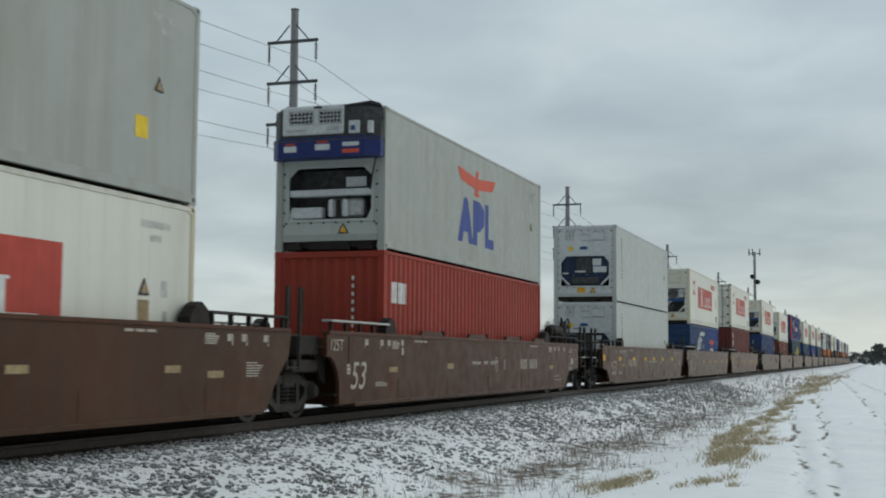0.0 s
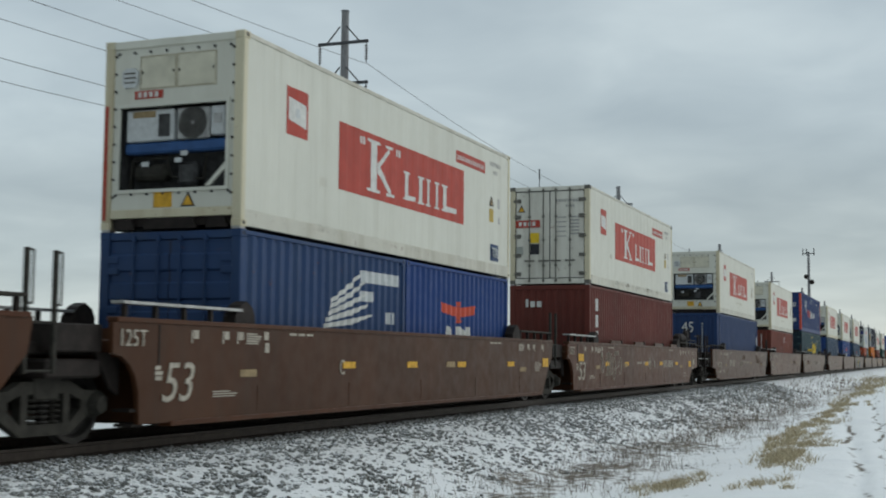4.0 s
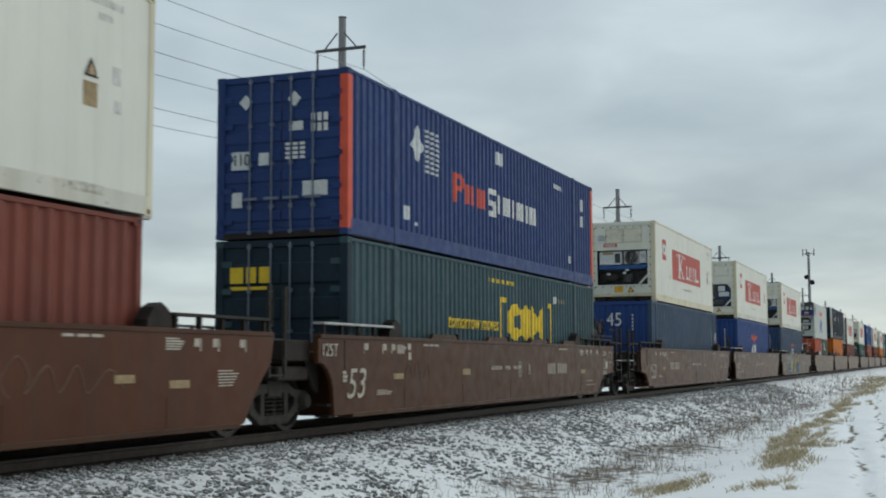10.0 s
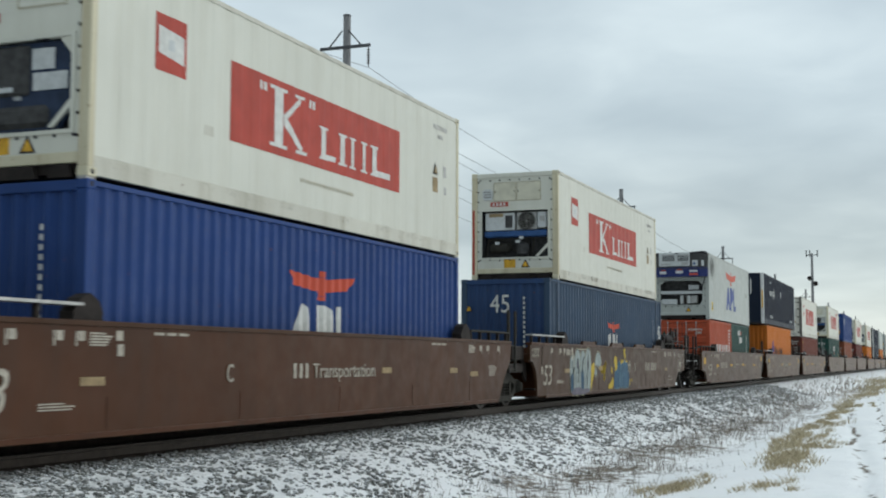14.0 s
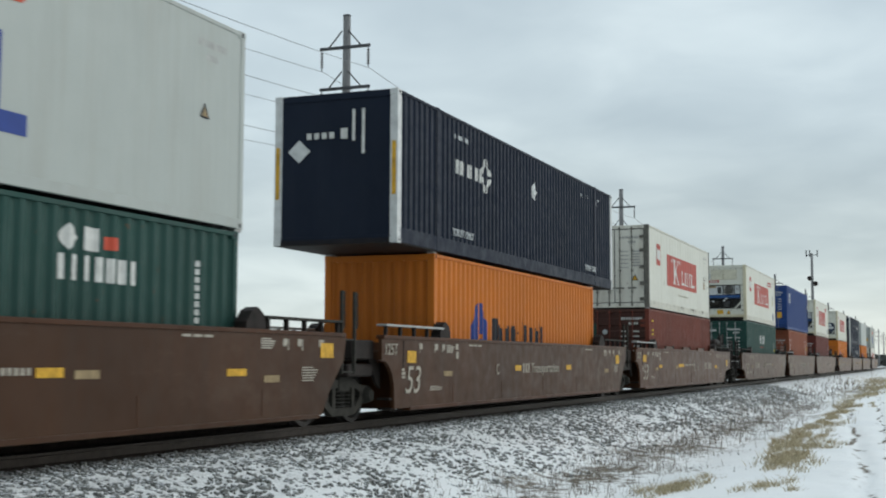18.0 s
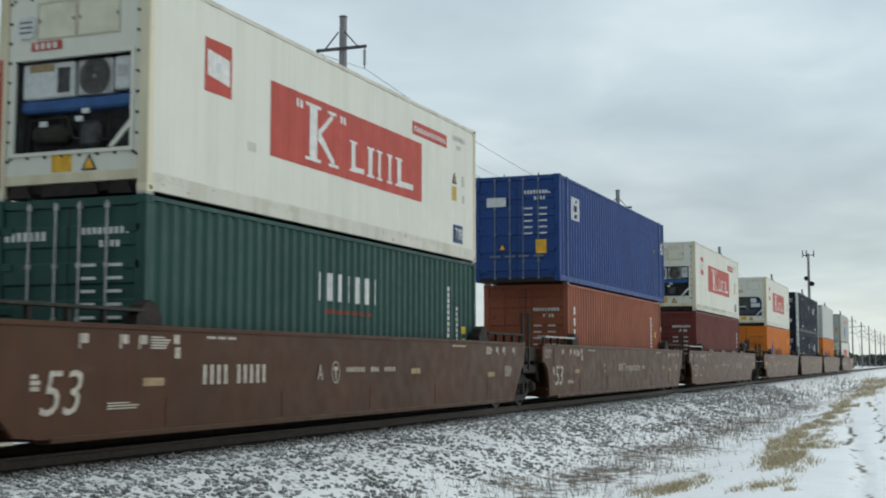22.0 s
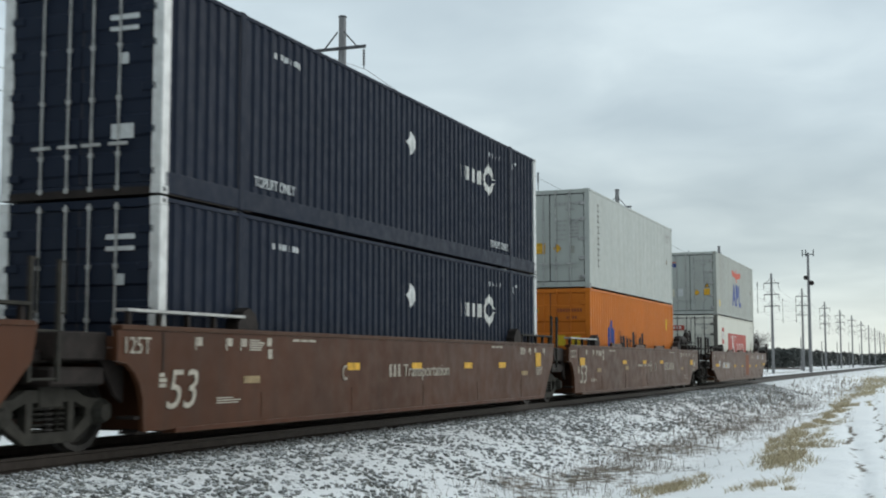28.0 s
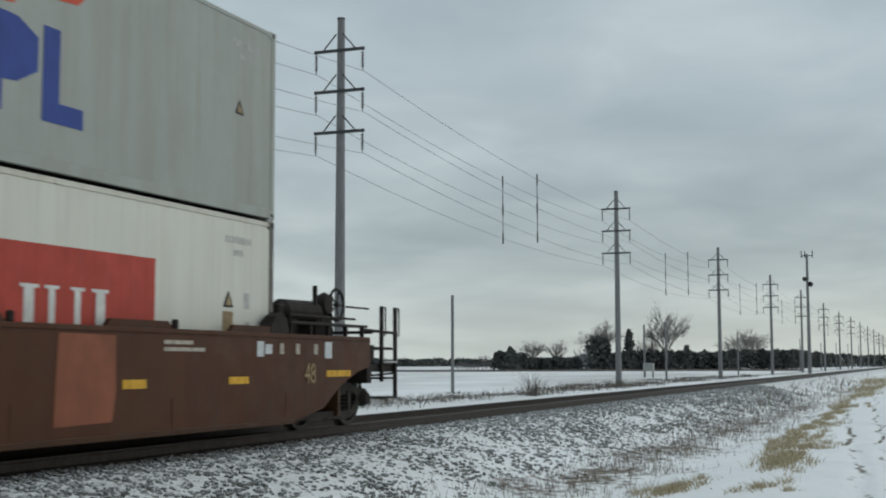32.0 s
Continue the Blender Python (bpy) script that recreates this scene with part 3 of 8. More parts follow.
def side_frame(x0, x1):
    """Cast truck side frame with two window openings and a spring opening, as one connected plate."""
    half = [[(-1.14, 0.40), (-0.80, 0.37), (-0.64, 0.44), (-0.64, 0.54), (-0.64, 0.66), (-1.00, 0.64), (-1.14, 0.56)],
            [(-0.64, 0.54), (-0.42, 0.62), (-0.42, 0.76), (-0.64, 0.66)], [(-0.42, 0.62), (-0.31, 0.62), (-0.31, 0.76), (-0.42, 0.76)],
            [(-0.31, 0.62), (0.0, 0.62), (0.0, 0.76), (-0.31, 0.76)], [(-0.42, 0.28), (-0.31, 0.28), (-0.31, 0.62), (-0.42, 0.62)],
            [(-0.80, 0.37), (-0.42, 0.15), (-0.42, 0.28), (-0.64, 0.44)], [(-0.42, 0.15), (-0.31, 0.15), (-0.31, 0.28), (-0.42, 0.28)],
            [(-0.31, 0.15), (0.0, 0.15), (0.0, 0.28), (-0.31, 0.28)]]
    polys = half + [[(-y, z) for y, z in q][::-1] for q in half]
    sh, front, back, count = Shape(), {}, {}, {}
    for q in polys:
        for v in q:
            if v not in front:
                front[v], back[v] = sh.bm.verts.new((x1, *v)), sh.bm.verts.new((x0, *v))
        sh.bm.faces.new([front[v] for v in q])
        sh.bm.faces.new([back[v] for v in q][::-1])
        for a, b in zip(q, q[1:] + q[:1]):
            count.setdefault(frozenset((a, b)), []).append((a, b))
    for used in count.values():
        if len(used) == 1:
            a, b = used[0]
            sh.bm.faces.new((front[a], back[a], back[b], front[b]))
    return sh


def add_truck(car, y, name="truck"):
    t = new(name)
    t.parent = car
    t.location = (0, y, RAIL)
    for s in (-1, 1):
        part("side_frame", side_frame(s * 0.98, s * 1.10), TRUCK, t)
        for yy in (-0.89, 0.89):
            part("bearing", Shape().lathe((s * 1.06, yy, 0.47), [(0.005, s * 0.16), (0.10, s * 0.15), (0.13, s * 0.08), (0.15, 0.0)], "x", 14), TRUCK, t)
        for k in (-0.2, 0.0, 0.2):
            coil = Shape()
            for c in range(5):
                coil.lathe((s * 1.04, k, 0.30 + c * 0.062), [(0.055, -0.02), (0.085, 0.0), (0.055, 0.02)], "z", 10)
            part("spring", coil, TREAD if k == 0 else TRUCK, t)
    part("bolster", Shape().box(-1.12, 1.12, -0.22, 0.22, 0.55, 0.82, 0.02), TRUCK, t)
    for yy in (-0.89, 0.89):
        sh = Shape().tube((-0.9, 0, 0), (0.9, 0, 0), 0.085, sides=14)
        for s in (-1, 1):
            sh.lathe((s * 0.755, 0, 0), [(0.09, s * 0.09), (0.13, s * 0.085), (0.16, s * 0.02), (0.36, s * -0.005), (0.39, s * 0.065), (0.46, s * 0.065),
                                         (0.465, s * -0.03), (0.49, s * -0.045), (0.49, s * -0.07), (0.38, s * -0.07), (0.15, s * -0.06), (0.09, s * -0.09)], "x", 36)
        part("wheelset", sh, TREAD, t).location = (0, yy, 0.46)
    return t


def side_outline(front, rear, single=False):
    """Outline of a well's side plate in (y, z); the ends differ at couplers and at shared trucks."""
    pts = []
    if single:
        return [(-9.45, TOP), (-9.40, 0.78), (-8.95, 0.74), (-8.10, 0.34), (-7.8, LOW), (6.5, LOW), (7.35, 0.42), (7.95, 0.76), (8.6, 0.98), (9.05, 1.06), (9.10, TOP)]
    if front == "coupler":
        pts += [(-10.02, TOP), (-9.95, 0.80), (-9.25, 0.72), (-8.78, 0.32)]
    else:
        pts += [(-9.42, TOP - 0.02), (-9.42, 1.13), (-9.24, 1.10), (-9.08, 1.00), (-8.96, 0.86), (-8.89, 0.68), (-8.86, LOW)]
    pts += [(-8.3, LOW), (8.0, LOW)]
    if rear == "coupler":
        pts += [(8.05, 0.30), (8.62, 0.74), (9.8, 0.80), (9.85, TOP)]
    else:
        pts += [(8.02, 0.31), (8.28, 0.68), (8.74, 1.12), (8.83, TOP)]
    return pts


def make_well(front, rear, single=False):
    car = thing("well_car", "oxide-brown double-stack well car unit with worn white stencils", "well car", "well cars of the train")
    outline = side_outline(front, rear, single)
    f, r = outline[0][0], outline[-1][0]
    for s in (-1, 1):
        a, b = sorted((s * HALF, s * (HALF - 0.07)))
        part("side_plate", Shape().prism(outline, a, b), BROWN, car)
        a, b = sorted((s * (HALF + 0.025), s * (HALF - 0.14)))
        part("top_chord", Shape().box(a, b, f + 0.05, r - 0.05, TOP - 0.02, TOP + 0.045, 0.01), BROWN, car)
        a, b = sorted((s * (HALF + 0.02), s * (HALF - 0.2)))
        part("bottom_sill", Shape().box(a, b, -7.7 if single else -8.2, 6.4 if single else 7.9, LOW - 0.05, LOW + 0.02, 0.01), BROWN, car)
        # flared container guides that rise above the chord
        for y0 in (-4.6, -1.35, 1.75, 4.55) if rear == "coupler" else ():
            a, b = sorted((s * (HALF - 0.03), s * (HALF - 0.10)))
            part("guide_flap", Shape().prism([(y0, TOP + 0.04), (y0 + 0.10, TOP + 0.14), (y0 + 1.3, TOP + 0.14), (y0 + 1.4, TOP + 0.04)], a, b), BROWN, car)
            part("guide_stop", Shape().box(a, b, y0 + 1.44, y0 + 1.54, TOP + 0.04, TOP + 0.17, 0.02), DARK, car)
        # rounded corner guides
        for y0 in (-6.35, 5.95):
            a, b = sorted((s * (HALF - 0.02), s * (HALF - 0.22)))
            hump = [(y0 - 0.27, TOP), (y0 - 0.27, TOP + 0.14), (y0 - 0.12, TOP + 0.30), (y0 + 0.03, TOP + 0.36), (y0 + 0.20, TOP + 0.27), (y0 + 0.27, TOP + 0.14), (y0 + 0.27, TOP)]
            part("corner_guide", Shape().prism(hump, a, b), DARK, car)
        # vertical stiffener seams
        for y0 in (-6.0, -3.0, 0.1, 3.1, 6.1):
            a, b = sorted((s * HALF, s * (HALF + 0.006)))
            part("weld_seam", Shape().box(a, b, y0, y0 + 0.03, LOW + 0.05, LOW + 0.42), BROWN, car)
        # walkway boards along the end shelves
        for y0, y1, ok in ((f + (0.20 if front != "coupler" else 0.05), -6.45, True), (6.25, r - 0.1, True)):
            part("walkway_board", Shape().box(min(s * 1.30, s * 1.5), max(s * 1.30, s * 1.5), y0, y1, TOP + 0.205, TOP + 0.245, 0.005), GREYSTEEL if front != "coupler" and y0 < 0 else TRUCK, car)
            k = int((y1 - y0) / 0.62)
            for i in range(k + 1):
                yy = y0 + 0.1 + i * (y1 - y0 - 0.2) / max(1, k)
                part("board_bracket", Shape().box(min(s * 1.40, s * 1.46), max(s * 1.40, s * 1.46), yy - 0.03, yy + 0.03, TOP + 0.03, TOP + 0.21), DARK, car)
    part("well_floor", Shape().box(-1.36, 1.36, -8.3, 8.0, LOW - 0.03, LOW + 0.08), DARK, car)
    for y0, y1 in ((f + 0.3, -8.32), (8.02, r - 0.3)):
        part("end_deck", Shape().box(-1.42, 1.42, y0, y1, 1.08, 1.30, 0.02), BROWN, car)
    part("end_bulkhead", Shape().box(-1.42, 1.42, -8.40, -8.32, LOW, 1.45), BROWN, car)
    part("end_bulkhead", Shape().box(-1.42, 1.42, 8.02, 8.10, LOW, 1.45), BROWN, car)
    part("bottom_step", Shape().box(1.2, 1.46, -9.2 if front == "coupler" else -9.0, -8.75, 0.42, 0.46), DARK, car)
    part("bottom_step", Shape().box(1.2, 1.46, -9.15 if front == "coupler" else -8.95, -8.72, 0.24, 0.275), STENCIL if front == "coupler" else DARK, car)
    # end panel frame with stencil box
    part("panel_seam", Shape().box(HALF, HALF + 0.008, f + 0.93, f + 0.96, 1.0, TOP - 0.03), DARK, car)
    # shared truck sits under the rear end; coupler ends have their own
    if front == "coupler":
        add_truck(car, -9.15 if single else -9.80)
        add_coupler_end(car, -1, -0.96 if single else 0.0)
    add_truck(car, 8.75 if single else 9.44 if rear == "coupler" else 9.57)
    if rear == "coupler":
        add_coupler_end(car, 1, -0.75 if single else 0.0)
        add_brake_gear(car, -0.95 if single else 0.40)
    else:
        add_ladder(car, 8.98)
        part("articulation", Shape().box(-0.35, 0.35, 8.1, 11.2, 0.70, 1.02, 0.03), DARK, car)
        part("pivot_plate", Shape().box(-1.3, 1.3, 9.3, 10.3, 0.84, 1.06, 0.03), DARK, car)
        part("pivot_plate", Shape().box(-1.1, 1.1, 8.9, 10.9, 1.10, 1.26, 0.03), DARK, car)
    if front != "coupler":
        part("end_platform", Shape().box(-1.34, 1.34, -10.28, f + 0.02, 1.14, 1.47, 0.02), DARK, car, "dark end platform over the shared truck")
        part("end_gusset", Shape().prism([(-9.42, 1.14), (-8.95, 1.14), (-8.95, 0.62), (-9.12, 0.72)], 1.20, 1.26), DARK, car)
    if not single:
        add_stencils(car, front, rear)
    return car


def add_coupler_end(car, d, off=0.0):
    """Draft sill, coupler head and end platform with grab posts; d is -1 at the front end, 1 at the rear."""
    def b(name, x0, x1, y0, y1, z0, z1, m, bev=0.01):
        y0, y1 = sorted((d * (y0 + off), d * (y1 + off)))
        part(name, Shape().box(x0, x1, y0, y1, z0, z1, bev), m, car)
    b("draft_sill", -0.24, 0.24, 8.3, 11.1, 0.68, 1.02, DARK)
    b("draft_sill_cover", -1.05, 1.05, 9.2, 11.0, 1.10, 1.45, DARK)
    b("brake_rigging", -0.95, 0.95, 10.15, 10.9, 0.42, 0.66, DARK, 0.03)
    b("coupler_head", -0.18, 0.18, 11.1, 11.72, 0.70, 1.02, TRUCK, 0.05)
    b("end_sill", -1.42, 1.42, 9.9, 10.08, 0.78, 1.36, DARK)
    b("platform", -1.35, 1.35, 10.0, 11.15, 1.36, 1.41, DARK)
    b("platform_edge", 1.30, 1.36, 10.0, 11.2, 0.98, 1.10, DARK)
    near, far = (10.54, 11.14) if d > 0 else (10.79, 11.38)
    b("step_tread", 1.05, 1.45, near, far, 1.13, 1.16, GREYSTEEL, 0.004)
    b("step_tread", 1.05, 1.45, near, far, 0.84, 0.875, DARK, 0.004)
    b("step_tread", 1.05, 1.45, near, far, 0.50, 0.53, DARK, 0.004)
    for x in (1.40, -1.40):
        for y in (near + off, far + off):
            part("grab_post", Shape().box(x - 0.03, x + 0.03, d * y - 0.035, d * y + 0.035, 0.50 if y - off > 11 else 0.80, 2.13, 0.008), DARK, car)
            z0, z1, o = 1.62, 2.11, 0.17
            part("grab_iron", Shape().path([(x, d * y, z1), (x, d * y + o, z1), (x, d * y + o, z0), (x, d * y, z0)], 0.014), DARK, car)
    part("cross_rail", Shape().tube((-1.38, d * (10.2 + off), 1.66), (1.38, d * (10.2 + off), 1.66), 0.028, sides=8), DARK, car)
    part("side_rail", Shape().tube((1.40, d * (9.7 + off), 1.70), (1.40, d * (11.2 + off), 1.66), 0.026, sides=8), DARK, car)
    part("air_hose", Shape().path([(0.55, d * (10.95 + off), 1.05), (0.6, d * (11.3 + off), 0.8), (0.55, d * (11.55 + off), 0.52), (0.45, d * (11.75 + off), 0.5)], 0.035, 8), DARK, car)
    part("uncoupling_lever", Shape().path([(1.40, d * (11.15 + off), 0.95), (0.9, d * (11.25 + off), 0.9), (0.2, d * (11.45 + off), 0.95)], 0.018), DARK, car)


def add_brake_gear(car, dy=0.0):
    def part(name, shape, material, parent, label=""):
        ob = link_part(name, shape, material, parent, label)
        ob.location.y = dy
        return ob

    sh = Shape().lathe((1.02, 8.3, 1.95), [(0.01, -0.68), (0.13, -0.66), (0.18, -0.58), (0.19, 0.4), (0.16, 0.58), (0.01, 0.62)], "y", 18)
    part("brake_cylinder", sh, DARK, car, "dark brake air reservoir on the end shelf")
    part("cylinder_foot", Shape().box(0.85, 1.2, 7.8, 7.95, 1.5, 1.82), DARK, car)
    part("cylinder_foot", Shape().box(0.85, 1.2, 8.6, 8.75, 1.5, 1.82), DARK, car)
    part("valve", Shape().box(0.9, 1.14, 7.45, 7.68, 1.80, 2.05, 0.03), DARK, car)
    part("brake_housing", Shape().lathe((1.10, 9.08, 2.10), [(0.01, 0.10), (0.16, 0.09), (0.20, 0.0), (0.16, -0.09), (0.01, -0.10)], "x", 16), DARK, car)
    part("brake_stand", Shape().prism([(8.85, 1.5), (9.4, 1.5), (9.25, 2.05), (8.95, 2.15)], 1.02, 1.14), DARK, car)
    w = Shape()
    k, r = 20, 0.265
    c = Vector((1.16, 9.42, 2.10))
    ring = [c + Vector((0, r * math.cos(6.28318 * i / k), r * math.sin(6.28318 * i / k))) for i in range(k + 1)]
    w.path(ring, 0.024, 6)
    for i in range(0, k, 4):
        w.tube(c, ring[i], 0.014, sides=6)
    w.lathe(c, [(0.005, 0.04), (0.05, 0.03), (0.05, -0.03), (0.005, -0.04)], "x", 10)
    part("brake_wheel", w, DARK, car, "spoked hand-brake wheel")
    part("brake_rail", Shape().tube((1.40, 9.3, 2.06), (1.40, 10.18, 2.06), 0.018, sides=6), DARK, car)
    part("stand_pipe", Shape().box(1.12, 1.18, 8.62, 8.68, 2.05, 2.38), DARK, car)
    part("pipe", Shape().path([(1.42, 7.3, 1.60), (1.42, 7.3, 1.86), (1.42, 9.6, 1.86)], 0.02), DARK, car)


def add_ladder(car, y):
    lad = new("ladder")
    lad.parent = car
    for yy in (y - 0.24, y + 0.24):
        part("stile", Shape().box(1.43, 1.48, yy - 0.025, yy + 0.025, 0.90, 2.26), TRUCK, lad)
        part("hand_loop", Shape().path([(1.455, yy, 2.24), (1.455, yy + 0.11, 2.24), (1.455, yy + 0.11, 1.66), (1.455, yy, 1.66)], 0.013, 6), TRUCK, lad)
    for z in (0.93, 1.46):
        part("rung", Shape().tube((1.455, y - 0.24, z), (1.455, y + 0.24, z), 0.016, sides=6), TRUCK, lad)
    lad2 = copy_thing(lad, Matrix.Translation((-2.91, 0, 0)))
    lad2.parent = car


def bar_rows(sh, y0, z0, width, rows, height, out, gap=0.5, axis="x"):
    """Lines of unreadable small print as plain bars."""
    for i in range(rows):
        z = z0 - i * height * (1 + gap)
        w = width * (0.7 + 0.3 * ((i * 7919) % 5) / 4)
        if axis == "x":
            sh.box(out, out + 0.003, y0, y0 + w, z - height, z)
        else:
            sh.box(y0, y0 + w, out - 0.003, out, z - height, z)
    return sh


def word_bars(sh, y0, z0, width, height, letters, out, fill=0.62, axis="x"):
    """A word that is not spelled out: one plain bar for each character."""
    step = width / letters
    for i in range(letters):
        a = y0 + i * step + step * (1 - fill) / 2
        if axis == "x":
            sh.box(out, out + 0.003, a, a + step * fill, z0, z0 + height)
        else:
            sh.box(a, a + step * fill, out - 0.003, out, z0, z0 + height)
    return sh


def add_stencils(car, front, rear):
    o = HALF + 0.004
    lettering("number_stencil", "53", 0.49, STENCIL, car, "x", -8.44, 0.53, o + 0.006, 1.02, 0.26)
    if front != "coupler":
        lettering("load_stencil", "125T", 0.20, STENCIL, car, "x", -9.33, 1.22, o + 0.006, 0.95)
    sh = Shape()
    bar_rows(sh, -8.55, 0.98, 0.16, 3, 0.05, o, 0.3)
    for y in (-7.75, -6.98, -6.6):
        sh.box(o, o + 0.003, y, y + 0.03, 1.27, 1.44).box(o, o + 0.003, y + 0.05, y + 0.17, 1.33, 1.44)
    bar_rows(sh, -6.35, 1.43, 0.42, 5, 0.022, o, 0.5)
    sh.box(o, o + 0.003, -5.85, -5.72, 1.34, 1.46).box(o, o + 0.003, -5.82, -5.70, 1.16, 1.30)
    bar_rows(sh, -7.2, 0.64, 0.62, 3, 0.016, o, 1.0)
    word_bars(sh, -5.1, 1.42, 0.8, 0.035, 3, o, 0.8)
    word_bars(sh, 4.0, 1.42, 0.8, 0.035, 3, o, 0.8)
    for y in (6.7, 7.15, 7.85):
        sh.box(o, o + 0.003, y + 0.14, y + 0.17, 1.27, 1.44).box(o, o + 0.003, y, y + 0.12, 1.33, 1.44)
    bar_rows(sh, 6.05, 1.44, 0.42, 5, 0.022, o, 0.5)
    if rear != "coupler":
        bar_rows(sh, 7.3, 1.02, 0.52, 6, 0.018, o, 1.2)
    fine(part("stencil_print", sh, STENCIL, car))
    part("reflector", Shape().box(o, o + 0.004, -6.5, -6.05, 0.82, 0.92), TAPE, car)
    part("reflector", Shape().box(o, o + 0.004, 6.15, 6.6, 0.80, 0.90), TAPE, car)


WELL_FRONT = make_well("coupler", "shared")
WELL_MIDDLE = make_well("shared", "shared")
WELL_REAR = make_well("shared", "coupler")

# ---------------------------------------------------------------- containers
W2 = 1.219
FOOT40, FOOT45, FOOT53, HIGH, STANDARD = 12.30, 13.85, 16.35, 2.896, 2.591


class Wall:
    """The ribbed skin of a container's side: outer face at x = out, ribs of a pitch and depth between y0 and y1."""

    def __init__(self, y0, y1, out, pitch, depth, flat=0.28):
        self.knots = []
        n = max(1, round((y1 - y0) / pitch))
        p = (y1 - y0) / n
        slope = 0.5 - flat
        for i in range(n):
            a = y0 + i * p
            self.knots += [(a, out), (a + p * flat, out), (a + p * (flat + slope), out - depth), (a + p * (2 * flat + slope), out - depth)]
        self.knots.append((y1, out))

    def strip(self, sh, ya, yb, bottom, top, lift=0.0, mirror=1):
        """Quads along the skin between two heights, which may change linearly with y."""
        ys = [ya] + [k for k, _ in self.knots if ya + 1e-4 < k < yb - 1e-4] + [yb]
        ky, kx = [k[0] for k in self.knots], [k[1] for k in self.knots]

        def z(pair, y):
            u = (y - ya) / (yb - ya)
            return pair[0] + (pair[1] - pair[0]) * u
        prev = None
        for y in ys:
            x = float(np.interp(y, ky, kx)) + lift
            cur = (sh.bm.verts.new((x * mirror, y, z(bottom, y))), sh.bm.verts.new((x * mirror, y, z(top, y))))
            if prev:
                sh.bm.faces.new((prev[0], cur[0], cur[1], prev[1]))
            prev = cur


def framed(x0, x1, z0, z1, a0, a1, c0, c1, y0, y1):
    """A flat sheet with a rectangular hole, as one connected mesh facing along y."""
    sh = Shape()
    outer, inner = ((x0, z0), (x1, z0), (x1, z1), (x0, z1)), ((a0, c0), (a1, c0), (a1, c1), (a0, c1))
    v = {(k, n, i): sh.bm.verts.new((p[0], yy, p[1])) for k, ring in enumerate((outer, inner)) for n, yy in enumerate((y0, y1)) for i, p in enumerate(ring)}
    for i in range(4):
        j = (i + 1) % 4
        for n in (0, 1):
            sh.bm.faces.new((v[0, n, i], v[0, n, j], v[1, n, j], v[1, n, i]))
        for k in (0, 1):
            sh.bm.faces.new((v[k, 0, i], v[k, 0, j], v[k, 1, j], v[k, 1, i]))
    return sh


